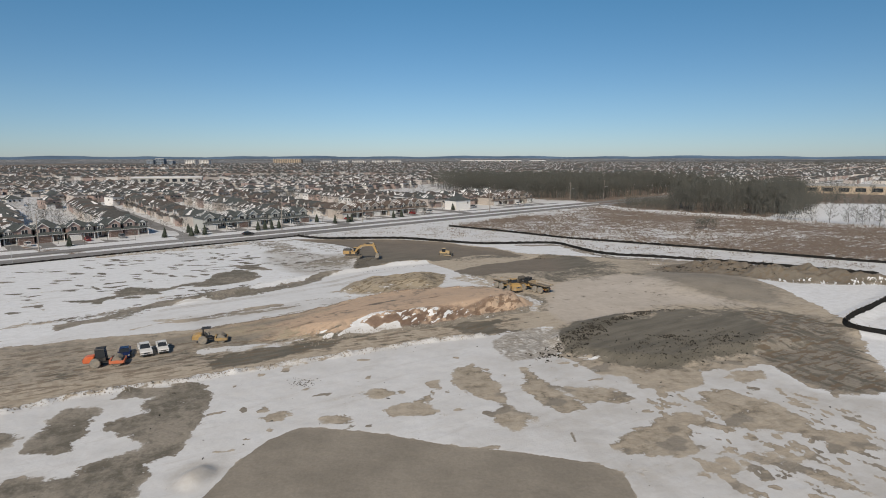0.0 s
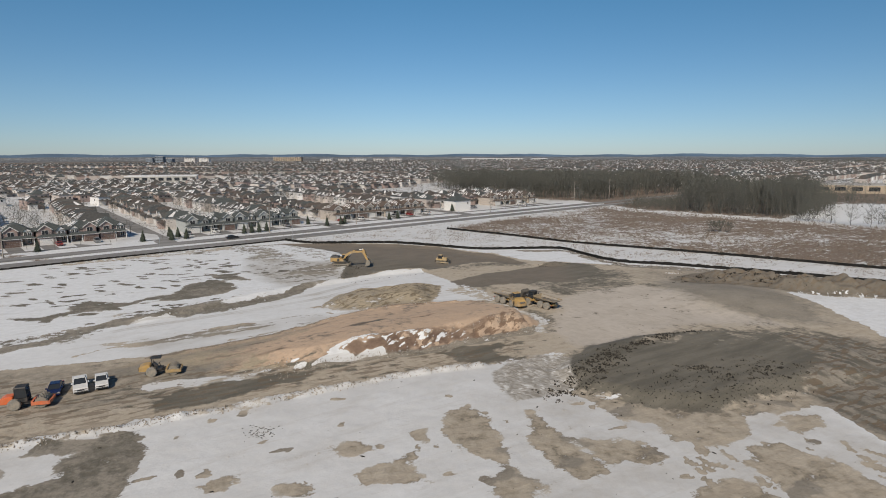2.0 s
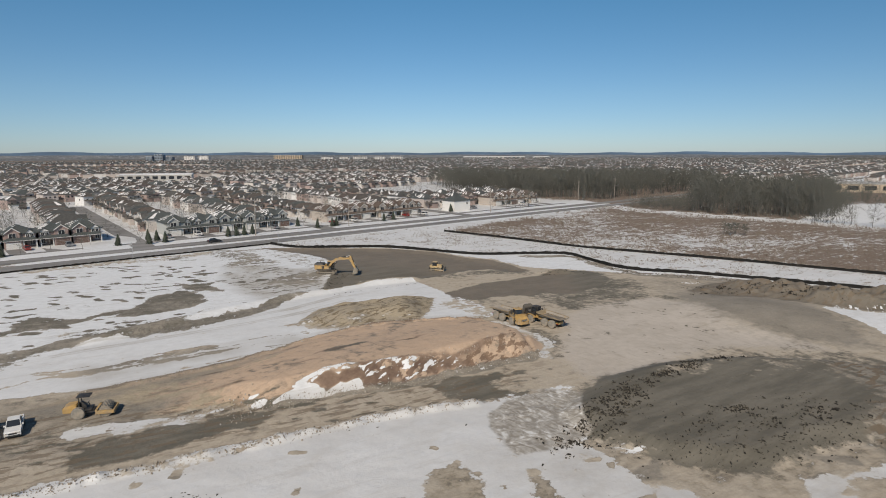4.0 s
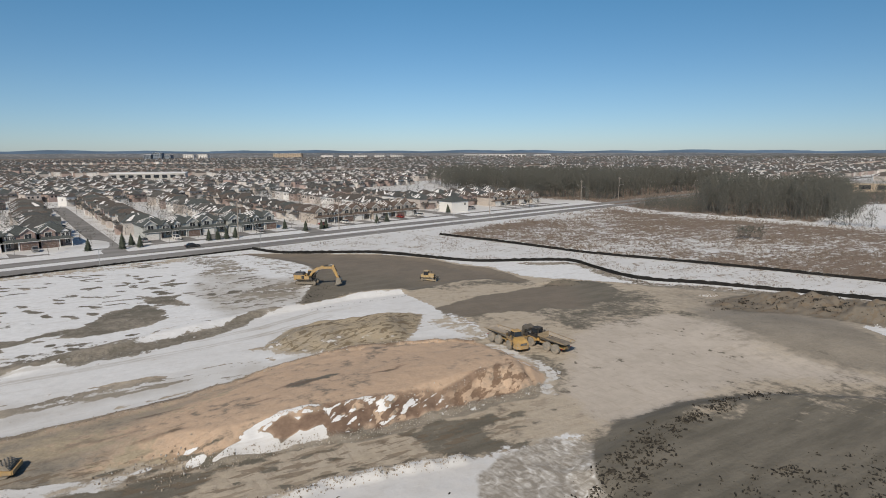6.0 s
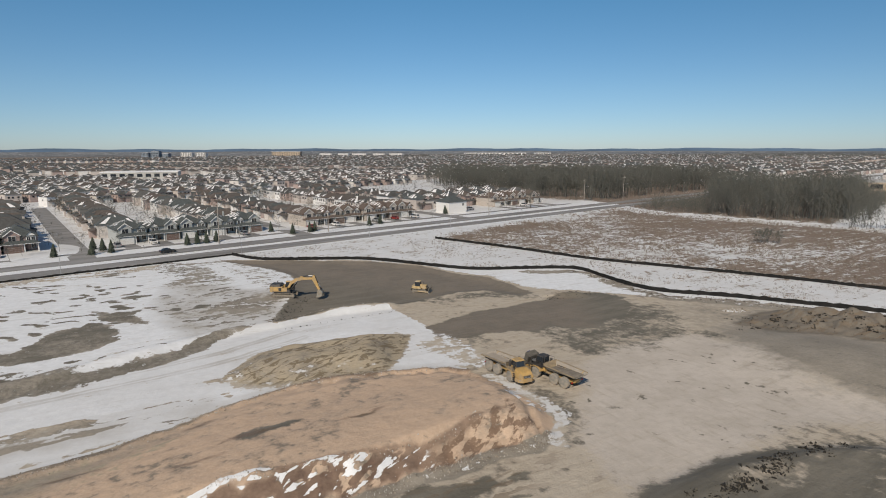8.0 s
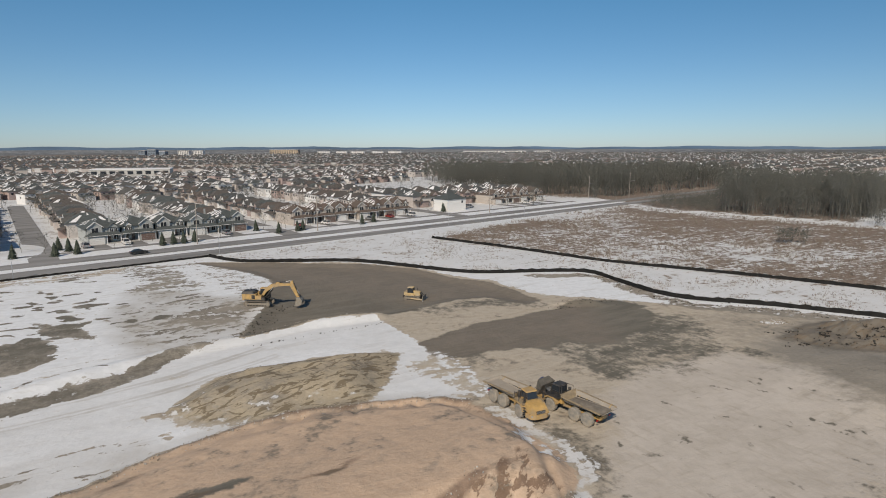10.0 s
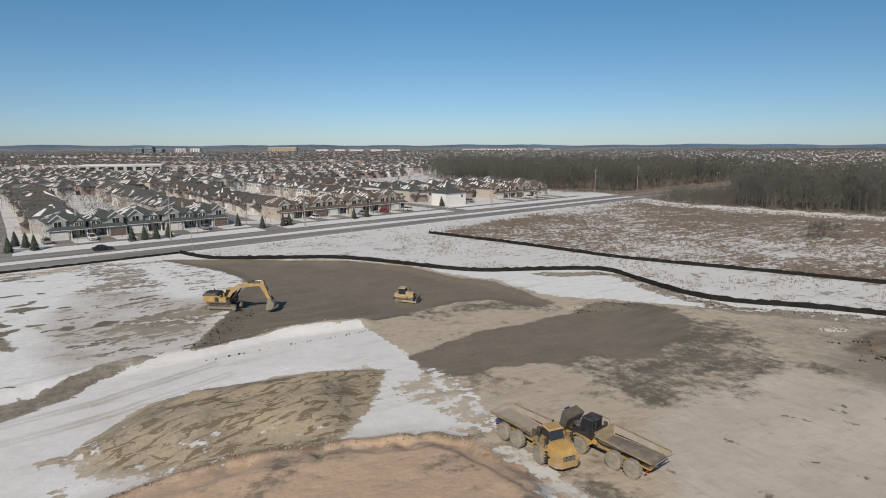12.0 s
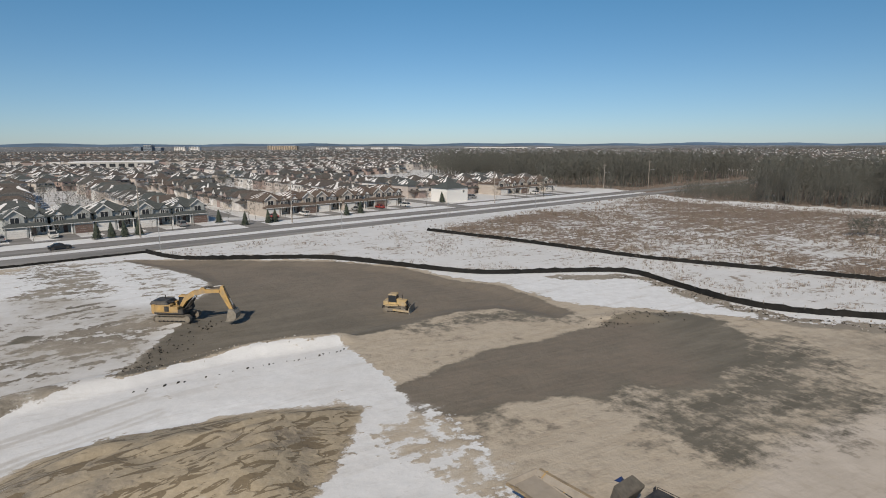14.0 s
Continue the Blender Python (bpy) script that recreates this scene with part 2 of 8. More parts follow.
def asphalt_material():
    m = Mat("salted_asphalt", 0.85)
    a, b = m.noise(0.25, 6.0, stretch=(42, 12.0, 1.0, 1.0)), m.noise(3.0, 4.0)
    c = m.mix(m.ramp(a, 0.36, 0.64), (0.13, 0.128, 0.125), (0.26, 0.255, 0.25))
    c = m.mix(m.ramp(b, 0.3, 0.7, 0.0, 0.3), c, (0.32, 0.31, 0.30))
    return m.bump(b, 0.2, 0.02).done(c)


M_ASPHALT = asphalt_material()
M_SNOW = plain("packed_snow", (0.78, 0.78, 0.79), 0.7, vary=0.08, scale=1.2, dirt=(0.5, 0.45, 0.4), amount=0.35)
M_CONCRETE = plain("kerb_concrete", (0.42, 0.41, 0.39), 0.85, scale=2.0)
M_SHINGLE = ranged("roof_shingles", [(0.068, 0.073, 0.074), (0.09, 0.08, 0.073), (0.078, 0.088, 0.088), (0.10, 0.083, 0.073), (0.075, 0.075, 0.073), (0.10, 0.098, 0.094)], 0.9, vary=0.25)
M_SHINGLE_GREY = plain("grey_shingles", (0.068, 0.078, 0.078), 0.9, vary=0.25, scale=2.0)
M_SHINGLE_BROWN = plain("brown_shingles", (0.105, 0.08, 0.066), 0.9, vary=0.25, scale=2.0)
M_WALLS = ranged("house_walls", [(0.47, 0.42, 0.39), (0.55, 0.515, 0.485), (0.61, 0.595, 0.58), (0.33, 0.265, 0.245), (0.51, 0.46, 0.43), (0.41, 0.375, 0.35), (0.68, 0.67, 0.66), (0.37, 0.29, 0.265)], 0.85)
M_BRICK_GREY = plain("pale_grey_brick", (0.37, 0.385, 0.38), 0.9, vary=0.16, scale=2.5)
M_BRICK_BUFF = plain("buff_brick", (0.42, 0.375, 0.335), 0.9, vary=0.16, scale=2.5)
M_BRICK_RED = plain("brown_red_brick", (0.33, 0.248, 0.226), 0.9, vary=0.18, scale=2.5)
M_WHITE = plain("white_trim_paint", (0.72, 0.71, 0.69), 0.6, vary=0.07)
M_BROWNDOOR = plain("brown_door_paint", (0.14, 0.095, 0.08), 0.55)
M_GLASS = plain("dark_window_glass", (0.03, 0.035, 0.042), 0.08, vary=0.1)
M_BARK = ranged("winter_bark", [(0.116, 0.116, 0.103), (0.136, 0.134, 0.119), (0.10, 0.10, 0.089), (0.175, 0.17, 0.155), (0.11, 0.106, 0.094)], 0.95)
M_TWIG = ranged("winter_twigs", [(0.112, 0.118, 0.103), (0.13, 0.132, 0.116), (0.10, 0.107, 0.094), (0.122, 0.116, 0.102)], 0.95)
M_FIR = ranged("fir_needles", [(0.045, 0.057, 0.04), (0.06, 0.07, 0.05), (0.038, 0.05, 0.038)], 0.9)
M_FABRIC = plain("black_geotextile", (0.016, 0.0165, 0.0165), 0.95, vary=0.35, scale=1.0, dirt=(0.035, 0.03, 0.026), amount=0.3)
M_FABRIC.node_tree.nodes["Principled BSDF"].inputs["Specular IOR Level"].default_value = 0.1
M_POLE = plain("weathered_pole_wood", (0.30, 0.27, 0.24), 0.9)
M_STEEL = plain("galvanised_steel", (0.45, 0.46, 0.47), 0.45, 0.7)


# ---- mesh tools ----
def link(name, verts, faces, mats, midx=None, parent=None, label="", smooth=False):
    me = bpy.data.meshes.new(name)
    me.from_pydata(verts, [], faces)
    for mt in mats if isinstance(mats, (list, tuple)) else [mats]:
        me.materials.append(mt)
    if midx is not None:
        me.polygons.foreach_set("material_index", np.asarray(midx, dtype=np.int32))
    if smooth:
        me.polygons.foreach_set("use_smooth", np.ones(len(me.polygons), dtype=bool))
    me.update()
    ob = new(name, me)
    if parent:
        ob.parent = parent
    if label:
        tagged(ob, label)
    return ob


def part(name, bm, material, parent, label="", smooth=False, bevel=0.0):
    """Links a bmesh as one mesh object under a thing or a part."""
    if bevel:
        bmesh.ops.bevel(bm, geom=[e for e in bm.edges if e.calc_face_angle(0) > 0.5], offset=bevel, segments=2, affect="EDGES", clamp_overlap=True)
    bmesh.ops.recalc_face_normals(bm, faces=bm.faces)
    me = bpy.data.meshes.new(name)
    bm.to_mesh(me)
    bm.free()
    me.materials.append(material)
    if smooth:
        me.polygons.foreach_set("use_smooth", np.ones(len(me.polygons), dtype=bool))
    ob = new(name, me)
    ob.parent = parent
    if label:
        tagged(ob, label)
    return ob


def box(bm, x0, x1, y0, y1, z0, z1, m=None):
    vs = [bm.verts.new(p) for p in ((x0, y0, z0), (x1, y0, z0), (x1, y1, z0), (x0, y1, z0), (x0, y0, z1), (x1, y0, z1), (x1, y1, z1), (x0, y1, z1))]
    for f in ((3, 2, 1, 0), (4, 5, 6, 7), (0, 1, 5, 4), (1, 2, 6, 5), (2, 3, 7, 6), (3, 0, 4, 7)):
        bm.faces.new([vs[i] for i in f])
    if m is not None:
        bmesh.ops.transform(bm, matrix=m, verts=vs)
    return bm


def B(*a, m=None):
    return box(bmesh.new(), *a, m=m)


def hull(bm, pts):
    """The convex solid round some points."""
    vs = [bm.verts.new(p) for p in pts]
    r = bmesh.ops.convex_hull(bm, input=vs)
    junk = list({g for g in r["geom_interior"] + r["geom_unused"] if isinstance(g, bmesh.types.BMVert)})
    if junk:
        bmesh.ops.delete(bm, geom=junk, context="VERTS")
    return bm


def H(*pts):
    return hull(bmesh.new(), pts)


def tube(bm, p, q, r0, r1=None, n=8):
    """A tapered round bar from p to q."""
    p, q = Vector(p), Vector(q)
    r1 = r0 if r1 is None else r1
    turn = (q - p).to_track_quat("Z", "Y").to_matrix()
    rings = []
    for c, r in ((p, r0), (q, r1)):
        rings.append([bm.verts.new(c + turn @ Vector((r * math.cos(2 * math.pi * i / n), r * math.sin(2 * math.pi * i / n), 0))) for i in range(n)])
    for i in range(n):
        j = (i + 1) % n
        bm.faces.new((rings[0][i], rings[0][j], rings[1][j], rings[1][i]))
    bm.faces.new(rings[0][::-1]), bm.faces.new(rings[1])
    return bm


def T(*a, n=8):
    return tube(bmesh.new(), *a, n=n)


def thing(name, at, label, category, group="", kind=""):
    ob = new(name)
    ob.matrix_world = at
    return tagged(ob, label, category, group, kind)


# ---- the lie of the land ----
TABLE = np.random.RandomState(7).rand(256, 256)


def value_noise(x, y):
    xi, yi = np.floor(x).astype(int), np.floor(y).astype(int)
    fx, fy = x - xi, y - yi
    fx, fy = fx * fx * (3 - 2 * fx), fy * fy * (3 - 2 * fy)
    a, b = TABLE[xi % 256, yi % 256], TABLE[(xi + 1) % 256, yi % 256]
    c, d = TABLE[xi % 256, (yi + 1) % 256], TABLE[(xi + 1) % 256, (yi + 1) % 256]
    return (a * (1 - fx) + b * fx) * (1 - fy) + (c * (1 - fx) + d * fx) * fy


def fbm(x, y, size, octaves=4, seed=0.0):
    """Rolling noise from -1 to 1 with features of that size in metres."""
    s, k, tot = 0.0, 1.0, 0.0
    for o in range(octaves):
        f = 2 ** o / size
        s = s + k * (value_noise(x * f + 17.3 * o + seed, y * f + 41.7 * o + 2 * seed) * 2 - 1)
        tot, k = tot + k, k * 0.5
    return s / tot


def inside(poly, x, y):
    """The distance to an outline, positive inside."""
    d = np.full(x.shape, 1e9)
    odd = np.zeros(x.shape, dtype=bool)
    for (ax, ay), (bx, by) in zip(poly, poly[1:] + poly[:1]):
        ex, ey = bx - ax, by - ay
        t = np.clip(((x - ax) * ex + (y - ay) * ey) / (ex * ex + ey * ey), 0, 1)
        d = np.minimum(d, np.hypot(x - ax - t * ex, y - ay - t * ey))
        if ey:
            odd ^= ((ay > y) != (by > y)) & (x < ex * (y - ay) / ey + ax)
    return np.where(odd, d, -d)


def along(line, x, y):
    """The distance to a line of several stretches."""
    d = np.full(x.shape, 1e9)
    for (ax, ay), (bx, by) in zip(line, line[1:]):
        ex, ey = bx - ax, by - ay
        t = np.clip(((x - ax) * ex + (y - ay) * ey) / (ex * ex + ey * ey), 0, 1)
        d = np.minimum(d, np.hypot(x - ax - t * ex, y - ay - t * ey))
    return d


def step(v, a, b):
    t = np.clip((v - a) / (b - a), 0, 1)
    return t * t * (3 - 2 * t)


# the road's own frame: s along it, n across it, away from the site
RD, RN = (0.741, 0.671), (-0.671, 0.741)


def sn(s, n):
    return (RD[0] * s + RN[0] * n, RD[1] * s + RN[1] * n)


NEAR_EDGE = 217.5

# outlines on the plan, in metres
CLAY = [(-52, 96), (-38, 97.5), (-32, 99), (-27, 101.5), (-19, 101.5), (-13.6, 104), (-9, 106.3), (-4.3, 107.7), (-0.6, 109.6), (3.3, 112.4), (7.5, 115), (12.1, 117.7), (16.3, 119.2), (18.6, 122), (19.2, 126.5), (17.9, 131), (15.1, 136), (12.4, 139.2), (9.9, 141.8), (6, 142.6), (-3.3, 140.6), (-10.6, 138), (-15.5, 134.6), (-21, 128.7), (-25.5, 122.7), (-30.6, 116.8), (-36, 112.6), (-41, 109.2), (-46, 105.5)]
SAND = [(-25.5, 138.2), (-25, 144), (-23, 149), (-20, 152.6), (-15.8, 154.6), (-11.5, 156.6), (-6.8, 158.1), (-2, 158.8), (0.4, 158.3), (0, 154), (-0.7, 148.5), (-1.5, 142.5), (-5.8, 139.8), (-9.9, 138.2), (-13.9, 136.8), (-17.6, 136.2), (-21, 136.6)]
BACK_EDGE = [(-46, 105.5), (-41, 109.2), (-36, 112.6), (-30.6, 116.8), (-25.5, 122.7), (-21, 128.7), (-15.5, 134.6), (-10.6, 138), (-3.3, 140.6), (6, 142.6), (10, 141.8)]
RIDGE = [(-58, 128), (-44, 147), (-34, 158), (-25, 165), (-18, 172), (-6, 178)]
RIDGE_FLAT = [(-60, 122), (-38, 148), (-31, 159), (-25, 164), (-18, 172), (-6, 177), (-3, 174), (2, 164), (8, 153), (12, 146), (6, 142), (-1, 142), (-1, 150), (0, 161), (-11, 160), (-20, 155), (-24, 148), (-25, 138), (-22, 127), (-32, 118), (-44, 107), (-60, 102), (-76, 96)]
FILL = [(-60, 228.5), (-43, 228.5), (-17, 227), (-1, 221), (9, 210), (17, 206), (21, 199), (26, 190), (23, 187), (15, 192), (9, 190), (0, 182), (-5, 178), (-15, 174), (-20, 169), (-25, 164), (-26.5, 174), (-27.5, 184), (-30.5, 193), (-31, 202), (-34, 208.5), (-41.5, 216.5), (-52, 223)]
WET = [(2.1, 162.6), (3.2, 159), (5.6, 157.8), (9.4, 158), (13.1, 160.3), (19.3, 162), (23, 161), (26, 164.2), (30, 163), (34, 164), (39, 171), (44, 179), (46, 185), (39.6, 190.5), (31.3, 185.5), (22.5, 179.4), (18.6, 176.6), (13, 173.4), (7.2, 167.3)]
FADE = [(19, 161.4), (23.6, 157.6), (27.4, 148), (30, 147), (35, 150.6), (43, 152), (50, 161.5), (51, 171), (50, 180), (43, 182), (36, 170)]
MUD = [(18, 100), (25, 111), (35, 117), (48, 120), (62, 119), (69, 116), (70, 107), (64, 97), (52, 93), (45, 91), (38, 87), (32, 87), (26, 89), (20, 93)]
MUDSIDE = [(60, 118), (76, 117), (75, 108), (66, 86), (63, 77), (54, 77), (51, 86), (52, 94), (60, 104)]
FORE = [(-130, 30), (-90, 52), (-57, 70), (-50, 76), (-38, 81), (-27, 87), (-17, 92), (-6, 98), (7, 103), (15, 106), (19, 100), (18, 93), (26, 88), (37, 87), (51, 93), (52, 78), (62, 74), (70, 60), (60, 10), (-100, 10)]
PAD = [(-26, 40), (-23, 51), (-22, 58), (-20, 63), (-17, 66), (-14, 66), (-6, 64), (3, 61), (9, 60), (16, 58), (18.5, 56), (18.5, 50), (16, 40)]
SOIL_L = [(-48.6, 71), (-44.5, 71), (-43, 66), (-42.3, 60.5), (-46, 60.8), (-47.3, 64.7)]
SOIL_N = [(-35.1, 81.6), (-32.3, 76), (-31, 69), (-29.9, 60.4), (-31.6, 58.3), (-30, 51.5), (-30, 38), (-46, 38), (-44, 53.5), (-37, 55), (-37.3, 57.5), (-33.4, 60.4), (-33.6, 62.4), (-36, 64.4), (-41, 67.2), (-37.3, 69.8), (-40.2, 73.8), (-38.2, 76), (-44.6, 75.6), (-45, 77.6), (-38.3, 78), (-37.8, 80)]
SNOW_R = [(80, 149), (91, 151), (116, 150), (140, 160), (150, 120), (110, 70), (64, 74), (63, 78), (70, 92), (76, 104), (80, 116), (83, 130)]
BROWN_BERM = [(61, 166), (66, 172), (73, 175.5), (82, 173), (90, 168), (100, 163), (110, 158), (124, 150), (114, 146), (104, 147), (95, 148.5), (84, 151), (76, 156), (66, 160.5)]
FIELD = [(2, 271), (17, 259), (37, 242), (48, 231), (69, 219), (86, 209), (112, 189), (136, 174), (215, 130), (260, 200), (205, 273), (168, 304), (136, 332), (112, 358), (101, 386), (60, 345), (30, 310)]
STRIP = [sn(89, 216), (-59, 238), (-47, 229), (-30, 230), (-18, 231), (-4, 224), (9, 217), (16, 215), (28, 218), (39, 220), (45, 217), (47, 207), (50, 197), (56, 191), (68, 187), (80, 182), (100, 172), (140, 150), (136, 174), (112, 189), (86, 209), (69, 219), (48, 231), (37, 242), (17, 259), (2, 271), sn(330, 216)]
WOODS = [(106, 394), (113, 366), (138, 341), (160, 322), (176, 306), (192, 330), (300, 330), (480, 420), (480, 620), (220, 640), (120, 610), (20, 575), (-5, 500), (50, 452), (92, 428)]
POND = [(165, 297), (182, 322), (203, 345), (233, 378), (259, 402), (280, 402), (300, 388), (330, 362), (260, 270), (195, 280), (178, 290)]
SILT = [sn(-420, 215), sn(-100, 215.5), sn(0, 216), sn(60, 216), (-60, 237.5), (-53, 232), (-47, 229), (-30, 230), (-18, 231), (-4, 224), (9, 217), (16, 215), (28, 217), (39, 218), (43.5, 215), (46, 207), (50, 197), (55, 190.5), (68, 187), (84, 179), (100, 170), (119, 158)]
FAR_SILT = [(2, 271), (17, 259), (37, 242), (48, 231), (69, 219), (86, 209), (112, 189), (136, 174), (190, 145)]
POND_SILT = [(112, 141), (101, 130), (89, 120), (81, 114), (76.5, 109), (76.5, 105), (80, 102), (86, 97)]
WINDROW = [(-90, 52), (-57, 70), (-50, 76), (-38, 81), (-27, 87), (-17, 92), (-6, 98), (7, 103)]
TRACK_A = [(-110, 92), (-81, 104), (-74, 109), (-65, 122), (-50, 140), (-39, 163), (-33, 176)]
CREST = [(-18.6, 102.6), (-16.9, 105), (-14.2, 108.2), (-10.5, 110), (-4.1, 112.6), (1.7, 115.3), (6.2, 117.8), (10.6, 122.4), (14.2, 126.3)]
TOE = [(-19, 101.5), (-13.6, 104), (-9, 106.3), (-4.3, 107.7), (-0.6, 109.6), (3.3, 112.4), (7.5, 115), (12.1, 117.7), (16.3, 119.2), (18.6, 122)]
PLATEAU = [(22, 121), (27, 143), (34, 152), (49, 159), (59, 152), (61, 137), (66, 124), (55, 126), (46, 125), (38, 118), (33, 114), (24, 112)]
OLIVE_FLAT = [(56, 163), (68, 165), (76, 151), (76, 137), (74, 127), (66, 131), (60, 140)]

# bare blotches in the snow
BARE_A = [(1.4, 85.5), (4, 88), (7.3, 84.4), (8.4, 78), (8.9, 72.2), (11, 68.8), (7.9, 65.8), (6, 68.1), (7.2, 73), (3.6, 76.8), (1.7, 80)]
BARE_B = [(11.9, 87), (14.1, 84.5), (16.3, 78), (18.5, 71.4), (15.6, 70.5), (11.8, 74), (11.2, 78)]
BARE_C = [(16.5, 79), (21.8, 78.6), (26, 76), (24.5, 73.8), (19.2, 73.7)]
BARE_D = [(22.8, 89.4), (28.2, 89), (36.5, 88), (39, 84.5), (37.7, 80), (33, 78), (27.5, 78.5), (27.4, 83), (22.7, 84.6)]
BARE_E = [(26.3, 68.1), (31, 70.6), (34.4, 66), (31.5, 66.4), (29.8, 67.5), (27.6, 60.4), (24.4, 59.4), (20.4, 60.4), (18.6, 61.7), (21.2, 65)]
BARE_G = [(34.2, 73), (36.5, 76.5), (40, 78), (39.8, 75), (36, 71)]
BARE_H = [(35.6, 77), (40, 77.6), (44.5, 71), (44.6, 66.5), (49, 64.6), (49.2, 60.6), (44.6, 61), (41.3, 65), (36, 67), (34.7, 70)]
BARE_I = [(43.9, 84.3), (48.3, 85.4), (47.3, 82), (42.5, 80)]
BARE_J = [(29.3, 58), (30.8, 58.6), (31.7, 55.7), (30.3, 55.2)]
BARE_K = [(34, 59.3), (37.7, 59), (39.2, 56.4), (38, 55.5), (35.8, 57)]
BARE_L = [(38, 56), (40, 55.6), (41.2, 52.4), (38.4, 53.2)]
SOIL_M = [(-58, 62), (-52, 64.5), (-49.5, 63), (-51, 60), (-60, 58)]
BARE_M = [(-23.1, 68.4), (-22, 69.6), (-21.2, 70.8), (-20, 69.6), (-20, 67.6), (-21.7, 67.4)]
BARE_N = [(-14.8, 68.7), (-13, 69.7), (-11.5, 68.5), (-12.6, 67.4), (-14.2, 67.4)]
BARE_O = [(-7.5, 71.2), (-6, 72.6), (-3.3, 73.7), (-1.7, 72.6), (-0.5, 70.5), (-2.4, 69.5), (-6.8, 69.5)]
BARE_P = [(-11.5, 75.7), (-9.8, 77.9), (-7.3, 77.5), (-7.1, 75.8), (-9.1, 74.8)]
BARE_Q = [(-4.2, 74.5), (-2, 75.8), (-1, 74), (-3, 73.6)]
BARE_R = [(-2.8, 80.2), (-0.3, 81.3), (0.2, 78), (-1.9, 77.7)]
FIELD_A = [(-62.3, 142.7), (-61.9, 149), (-63.8, 157), (-62.8, 160.2), (-58.6, 165.6), (-53, 161.2), (-50.5, 155), (-51.5, 149.6), (-54.8, 146), (-59.3, 143.4)]
FIELD_B = [(-65.5, 174), (-56.5, 171.5), (-49, 165), (-57, 166.5)]
FIELD_C = [(-72, 214), (-75, 224), (-66, 225.5), (-55, 213), (-47.2, 203), (-46.5, 197.5), (-50, 192), (-57, 192.5)]
TRACK_P = [(-64.2, 131.5), (-58.9, 141), (-52, 141.4), (-46.4, 142), (-41.4, 146), (-35.7, 149.8), (-31.9, 157.6), (-33.4, 149.5), (-38.2, 143), (-41.3, 137), (-46.6, 131.7), (-54, 128), (-58.7, 124.3)]
OLIVE = [(-53, 116.7), (-44, 119), (-34.8, 125.4), (-25, 132), (-21.5, 129.8), (-30.4, 121), (-40.5, 114.6), (-47.2, 109.2)]
SWIRL = [(8.5, 96), (8.5, 99.5), (11, 104), (17, 108), (22, 106), (21, 99.5), (20, 94.5), (16, 91.5), (10.8, 89.4)]
EARTH_RIM = [(10, 143), (14.5, 138.5), (17, 134.5), (19.2, 130), (20.4, 124.5), (19, 119.5), (22, 121), (23.6, 127), (22.4, 133), (19, 138), (14, 143.5)]
THIN_SNOW = [(-60, 196), (-50, 199), (-40, 192), (-31, 194), (-28, 186), (-26.5, 172), (-26, 163.5), (-33, 158), (-38, 157), (-46, 165), (-54, 178)]
GREY_FLAT = [(-42.7, 176.7), (-41.3, 181), (-36.8, 183.7), (-32.2, 185), (-29.3, 182.4), (-29.8, 176.8), (-32, 173), (-36.7, 172.6)]
STAIN = [(-16, 117.5), (-15, 119.5), (-10, 121.5), (-11.5, 119.5), (-14, 117)]
FIELD_D = [(-79.5, 137), (-78.5, 142.5), (-68, 141.5), (-69.5, 135.5), (-75, 131.5)]
FIELD_E = [(-86.5, 128.5), (-80, 130), (-80, 126)]
FIELD_F = [(-91.5, 123), (-88.5, 126.5), (-85, 121)]
TRACK_Q = [(-69.5, 117.5), (-65.5, 121), (-61.5, 119.5), (-64.5, 112)]
TRACK_R = [(-77.5, 113), (-75, 117.5), (-67, 112), (-72.5, 110)]
TRACK_S = [(-84, 112), (-82.5, 114.5), (-79.5, 111)]
DARK_A = [(0.9, 107.9), (3.3, 111.6), (11, 114), (13, 112.4), (10.2, 109.7), (11.1, 106.6), (15, 106.4), (18.8, 107), (16, 105.1), (9.7, 104.4), (6, 102.8), (3.6, 104.4)]
DARK_B = [(-38, 88.6), (-36, 92.9), (-29.7, 97), (-22.5, 99.6), (-17.7, 100.7), (-19, 97.1), (-26.2, 91.3), (-31.3, 87.6), (-34.9, 85.4)]
BLOB_A = [(18, 114.5), (19.5, 115.5), (21, 113.5), (18.5, 113.5)]
BLOB_B = [(13.5, 113.5), (16, 114), (16, 112.5), (13.5, 112.5)]
BLOB_C = [(15.5, 112), (17.5, 112), (17, 110.5), (15.5, 110.5)]
WETPATCH = [(51.5, 162), (56, 162), (54, 156.5), (51, 156.5)]
TRUCKDARK = [(6, 171), (10, 157), (14, 147.5), (16, 141.5), (14, 157), (10.5, 168.5)]
BARE = (BARE_A, BARE_B, BARE_C, BARE_D, BARE_E, BARE_G, BARE_H, BARE_I, BARE_J, BARE_K, BARE_L, BARE_M, BARE_N, BARE_O, BARE_P, BARE_Q, BARE_R)


